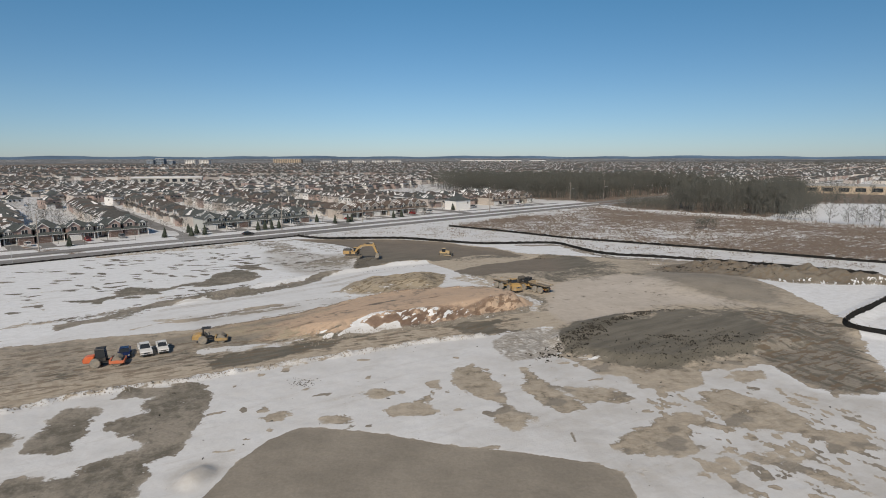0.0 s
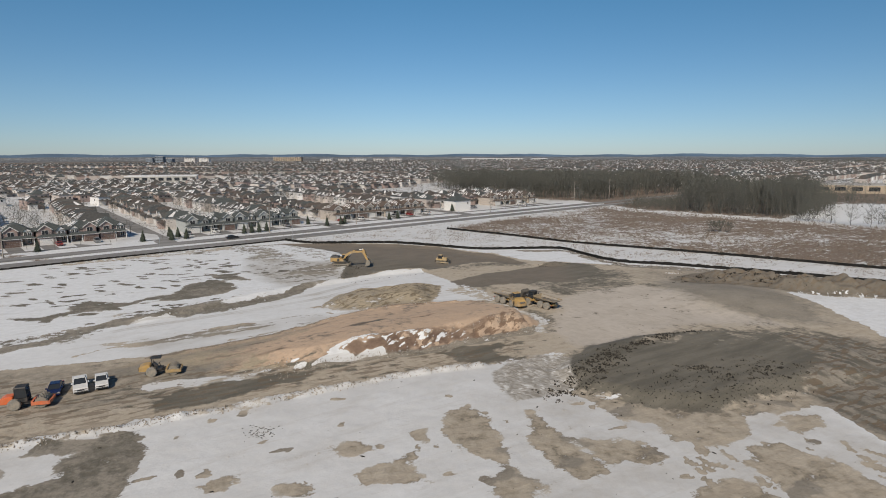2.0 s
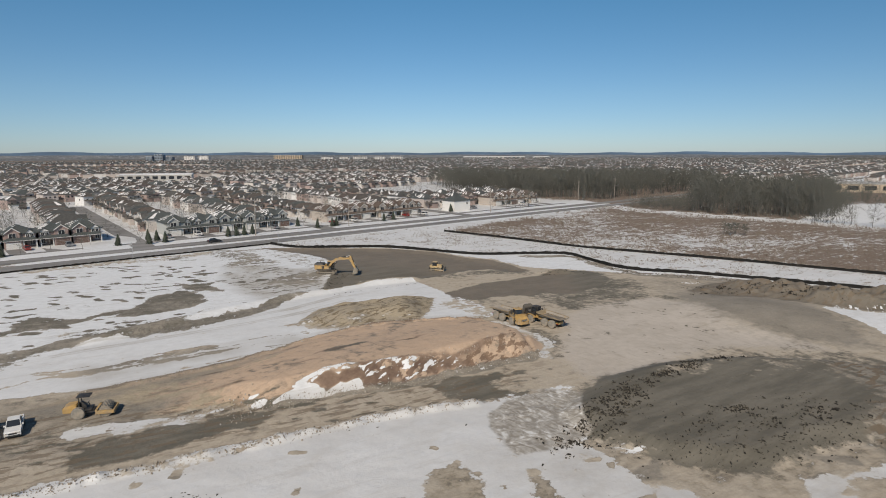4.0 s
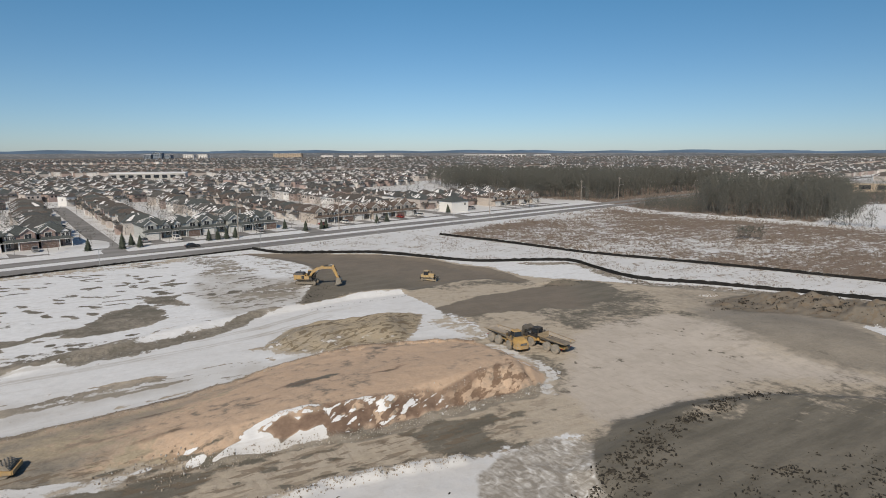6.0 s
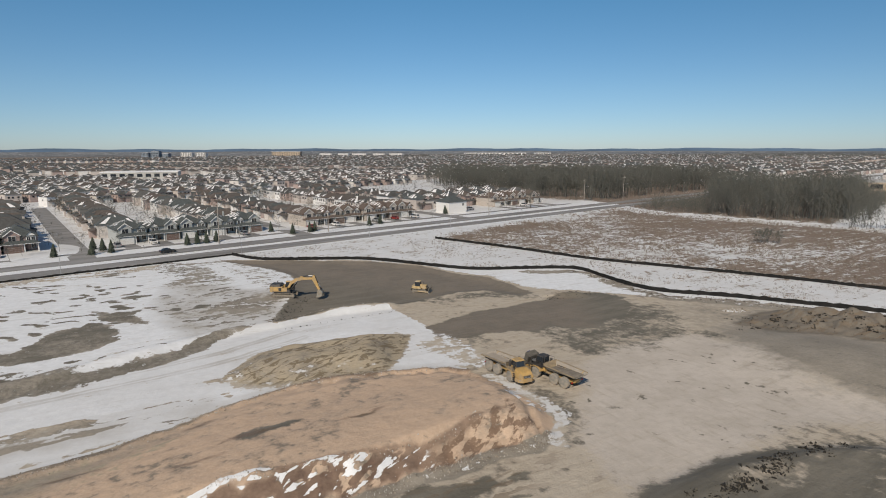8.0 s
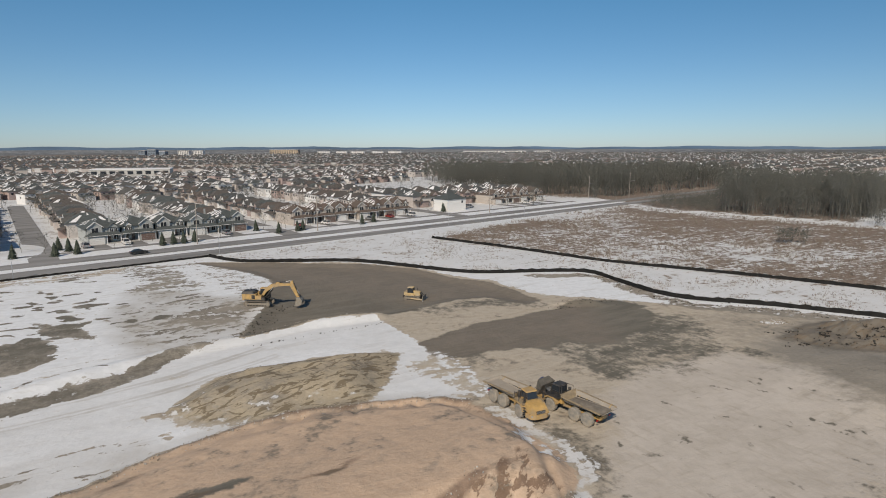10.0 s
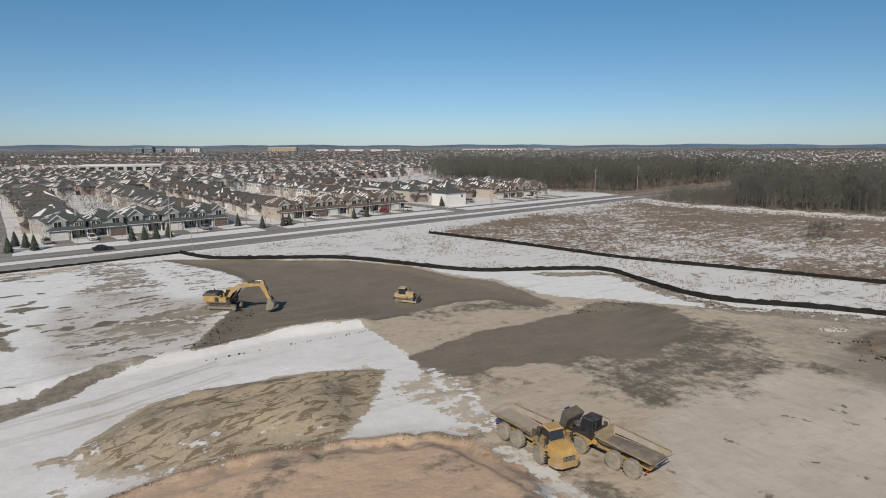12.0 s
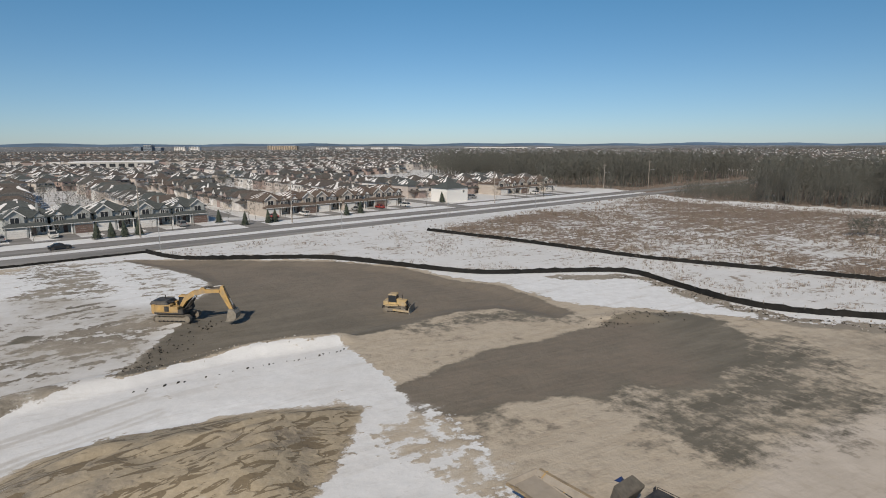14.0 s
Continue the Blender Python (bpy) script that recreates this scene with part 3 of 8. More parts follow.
def height(x, y):
    x, y = np.asarray(x, dtype=float), np.asarray(y, dtype=float)
    near = (np.abs(x) < 160) & (y > 30) & (y < 300)
    z = fbm(x, y, 60, 3, 3.0) * 0.25 * near
    w = fbm(x, y, 6, 3, 1.0)
    rough = fbm(x, y, 1.6, 3, 5.0)
    d = inside(CLAY, x, y) + w * 0.8
    rise = 2.7 * step(x, -42, -8) * (1 - 0.6 * step(y - 0.55 * x, 118, 138))
    z = z + rise * (0.75 * np.clip((d + 0.3) / 4.6, 0, 1) + 0.25 * step(d, -0.6, 4.6)) + 0.10 * rough * step(d, 0, 3)
    gul = step(d, 0.0, 1.2) * (1 - step(d, 3.2, 4.8)) * step(x, -16, -8)
    z = z - gul * 0.55 * (1 - np.abs(fbm(x * 0.9 + y * 0.1, y * 0.3 + x * 0.05, 2.4, 2, 9.0)) * 2.2).clip(0, 1)
    d = along(TOE, x, y)
    z = z + (1 - step(d + 0.4 * w, 0.1, 0.9)) * (0.12 + 0.28 * rough)
    d = inside(SAND, x, y) + w * 0.7
    ledge = 1 - 2.4 * np.abs(fbm(x * 0.72 + y * 0.69, (y * 0.72 - x * 0.69) * 2.6, 9, 3, 11.0))
    z = z + step(d, -0.5, 6.0) * (1.55 + 0.45 * ledge) + 0.14 * rough * step(d, 0.5, 3)
    d = along(RIDGE, x, y)
    z = z + 0.9 * (1 - step(d + 0.5 * w, 0.2, 3.2)) * (0.8 + 0.4 * fbm(x, y, 9, 2, 4.0))
    d = inside(FILL, x, y)
    z = z - 0.5 * step(d, -0.5, 3.5) + 0.05 * rough * step(d, 0, 2)
    d = inside(MUD, x, y) + 0.4 * w
    z = z + 1.0 * step(d, -0.8, 3.2) + step(d, -1.5, 1) * (1 - step(d, 5, 12)) * 0.12 * rough
    d = inside(BROWN_BERM, x, y) + 1.2 * w
    hump = 0.55 + 1.0 * np.abs(fbm(x, y, 7, 3, 8.0)) + 0.4 * fbm(x, y, 3, 2, 18.0)
    z = z + (0.9 + 1.7 * step(x, 68, 80)) * step(d, -0.8, 5) * hump + 0.55 * rough * step(d, 0, 2)
    d = np.hypot((x - 68) / 24, (y - 146) / 20)
    z = z + 1.4 * (1 - step(d + 0.06 * w, 0.1, 1.0))
    d = along(BACK_EDGE, x, y)
    z = z + (1 - step(d + 0.3 * w, 0.1, 1.2)) * (0.25 + 0.3 * rough)
    d = along(WINDROW, x, y)
    z = z + (1 - step(d + 0.4 * w, 0.1, 1.3)) * (0.28 + 0.6 * rough)
    d = np.hypot((x - 33) / 6.0, (y - 187) / 2.6) + 0.3 * w
    z = z + 0.9 * (1 - step(d, 0.2, 1.1)) + 0.25 * rough * (1 - step(d, 0.5, 1.1))
    d = np.hypot((x + 25) / 1.6, (y - 55) / 2.6) + 0.35 * w
    z = z + (0.75 + 0.35 * rough) * (1 - step(d, 0.2, 1.1))
    d = along(POND_SILT, x, y)
    z = z + 0.5 * (1 - step(d, 0.5, 3.5))
    d = inside(FORE, x, y)
    z = z + 0.05 * rough * step(d, 0, 1)
    return z


def hz(x, y):
    return float(height(np.array([x]), np.array([y]))[0])


def ground_lines(lo, hi, fine, far):
    mid = list(np.arange(lo, hi, fine))
    out, k = [], fine
    v = hi
    while v < far:
        out.append(v)
        k *= 1.09
        v += k
    out.append(far)
    left, k, v = [], fine * 1.09, lo - fine
    while v > -far:
        left.append(v)
        k *= 1.09
        v -= k
    left.append(-far)
    return np.array(left[::-1] + mid + out)


def build_ground():
    xs, ys = ground_lines(-92, 100, 0.4, 4950.0), ground_lines(46, 228, 0.4, 4950.0)
    gx, gy = np.meshgrid(xs, ys)
    x, y = gx.ravel(), gy.ravel()
    z = height(x, y)
    me = bpy.data.meshes.new("ground")
    nx, ny = len(xs), len(ys)
    me.vertices.add(nx * ny)
    me.vertices.foreach_set("co", np.stack([x, y, z], 1).ravel())
    i = (np.arange(ny - 1)[:, None] * nx + np.arange(nx - 1)[None, :]).ravel()
    quads = np.stack([i, i + 1, i + nx + 1, i + nx], 1)
    me.loops.add(quads.size)
    me.loops.foreach_set("vertex_index", quads.ravel().astype(np.int32))
    me.polygons.add(len(quads))
    me.polygons.foreach_set("loop_start", (np.arange(len(quads)) * 4).astype(np.int32))
    me.polygons.foreach_set("use_smooth", np.ones(len(quads), dtype=bool))
    me.update(calc_edges=True)
    me.materials.append(M_GROUND)

    w1, w2 = fbm(x, y, 14, 4, 21.0), fbm(x, y, 4, 3, 33.0)
    edge = w1 * 1.3 + w2 * 0.7
    w3 = fbm(x, y, 1.9, 3, 51.0)
    warp_x = 2.6 * fbm(x, y, 5, 3, 71.0) + 0.8 * fbm(x, y, 1.6, 2, 73.0)
    warp_y = 2.6 * fbm(x, y, 5, 3, 75.0) + 0.8 * fbm(x, y, 1.6, 2, 77.0)
    f = {k: np.zeros_like(x) for k in ("snow", "sand", "clay", "turf", "damp", "rut", "taupe", "loam", "dust_and_shade", "pale", "claw", "vein", "slush")}

    def paint(name, poly, value, soft=1.2, ragged=1.0, grow=0.0):
        soft = soft * 1.5 if name == "snow" else soft
        k = step(inside(poly, x + warp_x * 0.4 * ragged, y + warp_y * 0.4 * ragged) + edge * ragged * 0.6 + grow, -soft, soft)
        f[name][:] = f[name] * (1 - k) + value * k

    def stroke(name, line, width, value, ragged=1.0, keep=1.0):
        k = (1 - step(along(line, x + warp_x * 0.5 * ragged, y + warp_y * 0.5 * ragged) + edge * ragged * 0.7, width * 0.4, width * 1.2)) * keep
        f[name][:] = f[name] * (1 - k) + value * k

    def spot(name, cx, cy, rx, ry, value, turn=0.0, loose=1.0):
        c, s_ = math.cos(radians(turn)), math.sin(radians(turn))
        box_ = np.nonzero((np.abs(x - cx) < 3 * rx + 6) & (np.abs(y - cy) < 3 * rx + 6))[0]
        qx, qy = x[box_] - cx + warp_x[box_] * loose, y[box_] - cy + warp_y[box_] * loose
        u, v = qx * c + qy * s_, -qx * s_ + qy * c
        k = 1 - step(np.hypot(u / rx, v / ry) + w3[box_] * 0.3, 0.5, 1.4)
        f[name][box_] = f[name][box_] * (1 - k) + value * k

    n_across = RN[0] * x + RN[1] * y
    town = step(n_across, 214, 216)
    f["snow"] += np.where(n_across > NEAR_EDGE, 0.93, 0.86)
    f["turf"] += 0.85 * np.maximum(town, step(y, 236, 260))
    f["snow"] += 0.3 * (step(n_across, 216, 217) - step(n_across, 246, 248))
    f["dust_and_shade"] += 0.45 * step(n_across, 250, 256)
    f["snow"] -= 0.24 * step(n_across, 268, 276)
    far = step(np.hypot(x, y), 500, 1600)
    f["snow"] -= 0.62 * far
    # the graded earth in the middle and to the right
    paint("snow", [(-22, 127), (-4, 137), (12, 146), (2, 164), (-6, 178), (-26, 164), (-27, 184), (-28, 203), (-42, 217), (-60, 228), (-43, 229), (-17, 228), (-1, 222), (9, 212), (17, 207), (24, 196), (32, 192), (50, 187), (66, 181), (100, 160), (84, 150), (82, 120), (70, 80), (52, 78), (19, 95), (12, 106), (-6, 99)], -0.3, 1.5)
    paint("snow", [(-150, 40), (-90, 54), (-57, 71), (-38, 82), (-17, 93), (12, 105), (20, 110), (18, 122), (-4, 137), (-22, 128), (-42, 110), (-52, 108), (-62, 104), (-76, 96), (-120, 78)], -0.25, 1.5)
    paint("snow", RIDGE_FLAT, 0.92, 1.0)
    paint("dust_and_shade", RIDGE_FLAT, 0.25, 1.0)
    paint("snow", STRIP, 0.74, 1.0, 0.4)
    paint("turf", STRIP, 0.9, 1.0, 0.4)
    paint("dust_and_shade", STRIP, 0.4, 1.0, 0.4)
    stroke("snow", TRACK_A, 2.0, 0.72)
    stroke("snow", [(-52, 132), (-42, 144), (-36, 151), (-31, 160), (-28, 166)], 1.6, 0.3, 1.2)
    stroke("snow", [(-100, 100), (-84, 107), (-72, 116), (-62, 126), (-53, 134)], 1.8, 0.45, 1.4)
    stroke("snow", [(-150, 205), (-110, 189), (-84, 209), (-70, 222)], 5.0, 0.45)
    for blot in (TRACK_P, TRACK_Q, TRACK_R, TRACK_S):
        paint("snow", blot, 0.42, 1.6, 1.5)
        paint("taupe", blot, 1.0, 1.5, 0.5)
        paint("damp", blot, 0.62, 1.5, 0.8)
    for blot in (FIELD_A, FIELD_B, FIELD_D, FIELD_E, FIELD_F):
        paint("damp", blot, 0.45, 1.2, 0.6)
        paint("snow", blot, 0.16, 0.8, 0.8)
        paint("taupe", blot, 1.0, 1.5, 0.5)
    paint("snow", FIELD_C, 0.47, 1.8, 1.6)
    paint("taupe", FIELD_C, 1.0, 1.6)
    paint("damp", FIELD_C, 0.4, 1.6)
    rs = np.random.RandomState(29)
    paint("dust_and_shade", OLIVE, 0.75, 2.5)
    paint("taupe", OLIVE, 0.5, 2.5)
    stroke("snow", [(-56, 112), (-50, 114), (-44, 116.5), (-39, 119.5)], 2.0, 0.4, 1.2)
    for k in range(26):
        a, off, long = rs.uniform(0, 1), rs.uniform(-4.5, 3.0), rs.uniform(1.5, 4.0)
        cx, cy = -52 + 28 * a - 0.6 * off, 113 + 17 * a + 0.8 * off
        stroke("snow", [(cx - 0.85 * long, cy - 0.5 * long), (cx, cy), (cx + 0.85 * long, cy + 0.55 * long)], rs.uniform(0.25, 0.7), rs.uniform(0.2, 0.55), 0.6)
    # wheel marks along the snow bank
    for off in (-2.4, -1.7, 0.6, 1.3):
        stroke("dust_and_shade", [(-62 - off, 122 + off), (-50 - off, 131 + off), (-38 - off, 140 + off), (-28 - off, 149 + off), (-20 - off, 160 + off)], 0.28, 0.85, 0.3)
    paint("snow", THIN_SNOW, 0.66, 3.0, 1.6)
    paint("dust_and_shade", THIN_SNOW, 1.1, 2.5)
    paint("taupe", THIN_SNOW, 1.0, 2.0)
    paint("damp", THIN_SNOW, 0.46, 2.0)
    for k in range(40):
        cx, cy, long, a = rs.uniform(-56, -29), rs.uniform(160, 197), rs.uniform(1.5, 4.0), rs.uniform(0.2, 1.0)
        if inside(THIN_SNOW, np.array([cx]), np.array([cy]))[0] > 0:
            stroke("snow", [(cx - long * math.cos(a), cy - long * math.sin(a)), (cx, cy), (cx + long * math.cos(a + 0.3), cy + long * math.sin(a + 0.3))], rs.uniform(0.3, 0.9), rs.choice((0.25, 0.4, 0.9)), 0.6)
    paint("snow", GREY_FLAT, 0.34, 1.0, 0.8)
    paint("taupe", GREY_FLAT, 1.0, 1.0, 0.5)
    paint("damp", GREY_FLAT, 0.2, 1.0, 0.5)
    for line, wide in (([(-73, 108), (-68, 114), (-66, 120), (-62, 126), (-56, 132), (-49, 136), (-43, 140), (-38, 146), (-33, 157)], 2.3), ([(-79, 129), (-76, 133), (-73, 137), (-68, 140), (-67, 143), (-62, 148), (-56, 155), (-51, 156)], 1.7)):
        stroke("snow", line, wide, 0.2, 1.3)
        stroke("taupe", line, wide * 1.8, 1.0, 0.5)
        stroke("damp", line, wide, 0.42, 0.8)
    stroke("snow", [(-59, 106), (-54, 110), (-49, 115), (-45, 118), (-42, 121), (-36, 125)], 1.2, 0.3, 1.2)
    # a snow field dotted with bare blotches
    rs = np.random.RandomState(5)
    for k in range(265):
        cx, cy = (rs.uniform(-150, -40), rs.uniform(112, 212)) if k < 190 else (rs.uniform(-104, -54), rs.uniform(134, 196))
        if inside(RIDGE_FLAT, np.array([cx]), np.array([cy]))[0] < -2 and RN[0] * cx + RN[1] * cy < 210:
            spot("snow", cx, cy, rs.uniform(0.7, 2.4), rs.uniform(0.4, 1.0), rs.uniform(-0.1, 0.4), rs.uniform(-40, 40), 0.6)
            spot("taupe", cx, cy, 3.0, 1.5, 1.0)
            spot("damp", cx, cy, 2.6, 1.4, 0.7)
    paint("snow", [(-62, 231), (-52, 224), (-41, 217), (-30, 208), (-27.5, 198), (-28, 186), (-34, 190), (-44, 203), (-56, 216), (-66, 224)], 0.6, 1.5, 1.2)
    paint("taupe", [(-62, 231), (-41, 217), (-27.5, 200), (-28, 186), (-44, 203), (-66, 224)], 0.8, 1.5, 1.2)
    paint("snow", FORE, 0.97, 0.5, 0.5)
    paint("dust_and_shade", FORE, 0.46, 2.0, 0.5)
    f["dust_and_shade"] += 0.32 * step(inside(FORE, x, y), 0, 2) * step(x + 4 * w1, 2, 18)
    f["snow"] -= 0.10 * step(inside(FORE, x, y), 0, 2) * step(x + 0.2 * w1 * 20, 4, 16)
    f["sand"] += 0.3 * step(inside(FORE, x, y), -4, 2)
    f["taupe"] += 0.12 * step(inside(FORE, x, y), -4, 2)
    TAN_BAND = [(18, 93.5), (24, 89.5), (33, 88), (40, 88.5), (50, 93), (52, 89), (47, 86), (39, 84.5), (30, 85.5), (22, 87.5)]
    for blot in BARE + (TAN_BAND,):
        paint("snow", blot, 0.10, 0.8, 0.75)
    for k in range(150):
        spot("snow", rs.uniform(27, 52), rs.uniform(50, 77), rs.uniform(0.5, 1.5), rs.uniform(0.22, 0.4), rs.uniform(-0.1, 0.25), -62 + rs.uniform(-14, 14), 0.25)
    for k in range(90):
        cx, cy = rs.uniform(-30, 58), rs.uniform(48, 97)
        spot("snow", cx, cy, rs.uniform(0.4, 1.3), rs.uniform(0.3, 0.8), rs.uniform(0.1, 0.3), rs.uniform(0, 180), 0.6)
        if k % 3 == 0:
            spot("taupe", cx + 1, cy, 1.8, 1.0, 1.0, 20)
    for k in range(40):
        spot("taupe", rs.uniform(8, 58), rs.uniform(52, 90), rs.uniform(0.8, 2.2), rs.uniform(0.4, 1.0), 0.5, rs.uniform(-20, 40), 0.8)
    for blot in (SOIL_L, SOIL_M, SOIL_N):
        paint("snow", blot, 0.04, 0.9, 0.9, 0.7)
        paint("taupe", blot, 1.1, 0.9, 0.4, 0.9)
        paint("sand", blot, 0.0, 0.9, 0.4)
        paint("damp", blot, 0.36, 0.9, 0.8, 0.7)
    paint("snow", PAD, -0.4, 0.25, 0.25)
    paint("taupe", PAD, 1.0, 0.6, 0.3)
    paint("pale", PAD, 1.0, 0.6, 0.3)
    paint("snow", SNOW_R, 1.0)
    paint("snow", [(9, 103), (11, 106), (20, 110), (23, 108), (16, 99), (11, 89), (8, 92)], 0.62)
    paint("snow", BROWN_BERM, -0.1)
    paint("taupe", BROWN_BERM, 0.9)
    paint("rut", BROWN_BERM, 0.7)
    paint("damp", BROWN_BERM, 1.15)
    f["damp"] += 0.35 * step(inside(BROWN_BERM, x, y), 0, 2) * (1 - step(x + 5 * w1, 72, 80))
    paint("loam", BROWN_BERM, 0.7, 2.0)
    stroke("snow", [(84, 150.5), (95, 148.6), (104, 147.2), (114, 147)], 2.0, 0.12, 0.6)
    stroke("claw", [(84, 150.5), (95, 148.6), (104, 147.2), (114, 147)], 2.2, 1.0, 0.5)
    paint("clay", CLAY, 0.95, 1.0, 0.5)
    paint("snow", CLAY, -0.3, 0.8, 0.4)
    f["sand"] += 1.1 * step(-x + 4 * w1, 6, 30) * step(inside(CLAY, x, y), -2, 2)
    f["clay"] -= 0.7 * step(-x + 3 * w1, 10, 40) * step(inside(CLAY, x, y), -2, 2)
    f["taupe"] += 0.3 * step(-x + 8 * w1, 18, 34) * step(inside(CLAY, x, y), -3, 3) * (1 - step(inside(CLAY, x, y) + 3 * w1, 2, 6))
    # the cut face: snow left in bands and slanting fingers over brown clay
    to_toe, to_crest = along(TOE, x, y), along(CREST, x, y)
    face = step(inside(CREST + TOE[::-1], x, y) + 0.2 * w2, -0.3, 0.3)
    u = (x + 18) * 0.89 + (y - 104) * 0.45 + 1.2 * w2
    jag = fbm(u - 0.5 * to_toe, to_toe * 0.2, 1.1, 2, 91.0)
    v = to_toe / (to_toe + to_crest + 1e-6) + 0.10 * w3 + 0.22 * jag
    west, east = 1 - step(u, 9.5, 12), step(u, 25, 28)
    brown = step(v, 0.40 - 0.02 * u, 0.52 - 0.02 * u) * (1 - step(v, 0.68 + 0.008 * u, 0.80 + 0.008 * u)) * step(u + 3 * v, 5.0, 7.0)
    mid = (1 - west) * (1 - east)
    f["snow"][:] = f["snow"] * (1 - face) + face * (west * (1.15 - 1.35 * brown) * (1 - 0.8 * step(v, 0.82, 0.92)) + mid * (0.30 * step(v, 0.2, 0.4) - 0.1) - 0.3 * east)
    f["loam"] += face * (west * brown + mid * step(v, 0.12, 0.3))
    f["claw"] += face * mid * step(v, 0.15, 0.35)
    f["vein"] += face * east * step(v, 0.05, 0.3) * (1 - step(v, 0.85, 1.0))
    stroke("vein", [(14, 139), (9, 140.5), (3, 140)], 1.2, 0.5, 0.8)
    f["clay"] = np.where(face > 0.5, 0.95, f["clay"])
    stroke("loam", CREST[3:8], 0.4, 0.8, 0.4)
    stroke("snow", CREST[1:5], 0.45, 0.72, 0.6)
    stroke("taupe", TOE, 0.9, 0.9, 0.5)
    stroke("snow", TOE[3:], 0.5, 0.26, 0.6)
    f["rut"] += 0.2 * face * east + 0.05 * step(inside(CLAY, x, y), 0, 2)
    f["rut"] += 0.75 * step(inside([(-90, 56), (-17, 94), (12, 106), (19, 118), (-8, 106), (-50, 100), (-90, 90)], x, y), -2, 3)
    for blot in (DARK_A, DARK_B, BLOB_A, BLOB_B, BLOB_C, STAIN):
        paint("damp", blot, 0.9, 0.9, 1.0)
    paint("damp", WETPATCH, 0.4, 1.5)
    paint("damp", TRUCKDARK, 0.3, 1.8)
    paint("snow", [(2, 152), (6, 162), (12, 152), (16, 143), (21, 134), (18, 126), (14, 131), (15, 138), (9, 144)], 0.5, 1.5, 1.2)
    stroke("damp", [(-4, 187), (5, 183), (14, 186), (24, 188)], 3.0, 0.45, 1.5)
    paint("pale", PLATEAU, 1.0, 4.0, 1.0)
    paint("taupe", OLIVE_FLAT, 0.5, 4.0, 1.0)
    dull = step(x + 5 * w1, 44, 62) * step(y, 118, 136) * (1 - step(y, 176, 184))
    f["taupe"] += 0.22 * dull
    f["pale"] *= 1 - 0.45 * dull
    for k in range(60):
        cx, cy = rs.uniform(21, 60), rs.uniform(112, 150)
        spot("damp", cx, cy, rs.uniform(0.35, 1.2), rs.uniform(0.15, 0.4), rs.uniform(0.5, 0.95), -50 + rs.uniform(-30, 30), 0.5)
    for k in range(120):
        a = rs.uniform(0, 1)
        cx, cy = -64 + 80 * a, 84 + 26 * a + 4 * a * (1 - a) + rs.uniform(-5, 5)
        spot("damp", cx, cy, rs.uniform(0.5, 1.9), rs.uniform(0.22, 0.5), rs.uniform(0.6, 0.95), 24 + rs.uniform(-14, 14), 0.4)
    for cx, cy, rx, ry in ((-14, 118.5, 3.2, 0.7), (-18, 113, 2.4, 0.4), (-2, 123, 4.0, 0.35), (-22, 123, 2.5, 0.5), (-30, 112, 3.0, 0.5), (-34, 106, 3.5, 0.4), (-26, 106, 2.5, 0.4)):
        spot("rut", cx, cy, rx, ry, 1.0, 24)
        spot("loam", cx, cy, rx, ry, 0.7, 24, 0.6)
    stroke("loam", BACK_EDGE, 0.5, 0.9, 0.5)
    stroke("snow", [(px - 0.5, py + 1.0) for px, py in BACK_EDGE], 0.5, 1.05, 0.4)
    stroke("dust_and_shade", [(px, py + 1.0) for px, py in BACK_EDGE], 2.2, 0.6, 0.6)
    paint("sand", SAND, 1.1, 1.0, 0.6)
    paint("snow", SAND, -0.15, 1.0, 0.6)
    paint("snow", [(-27, 137), (-25, 142), (-18, 140.5), (-12, 139.5), (-9, 137), (-18, 134)], 0.36, 2.2, 1.0)
    paint("rut", SAND, 0.0, 1.5)
    paint("vein", SAND, 1.0, 1.0)
    # the heap's near flank: damp and half covered by dirty snow
    flank = [(-26, 137), (-25.5, 145), (-21, 147), (-15, 144), (-10, 141), (-3, 143), (-2, 140.5), (-10, 137.5), (-20, 135.5)]
    paint("taupe", flank, 0.2, 3.0, 1.6)
    paint("dust_and_shade", flank, 0.9, 2.0)
    for k in range(16):
        cx, cy, a = rs.uniform(-24, -4), rs.uniform(138, 143.5), rs.uniform(0.3, 1.0)
        stroke("snow", [(cx - 1.6 * math.cos(a), cy - 1.6 * math.sin(a)), (cx + 1.6 * math.cos(a), cy + 1.6 * math.sin(a))], rs.uniform(0.2, 0.45), 0.36, 0.8)
    paint("damp", FILL, 1.05, 0.8, 0.4)
    paint("loam", FILL, 1.0, 0.9, 0.5)
    f["loam"] *= 1 - step(inside(FILL, x, y), -3, -1) * (0.75 - 0.65 * step(y + 0.35 * x + 6 * w1, 178, 204))
    paint("snow", FILL, -0.3, 0.6, 0.3)
    paint("damp", FADE, 0.55, 3.0, 1.8)
    paint("damp", WET, 1.35, 1.2, 0.8)
    paint("loam", WET, 0.9, 1.2, 0.8)
    f["loam"] *= 1 - 0.9 * step(inside(WET, x, y), -2, 0) * step(x + 4 * w1, 30, 40)
    f["damp"] -= 0.5 * step(inside(WET, x, y), -1, 2) * step(x + 4 * w1, 32, 46)
    f["pale"] *= 1 - step(inside(WET, x, y), -1, 1)
    paint("damp", MUD, 1.1, 2.0, 1.6)
    paint("snow", MUD, -0.3, 1.0, 1.2)
    paint("damp", [(42, 123), (62, 124), (76, 119), (74, 104), (62, 106), (50, 113)], 0.5, 5.0, 1.5)
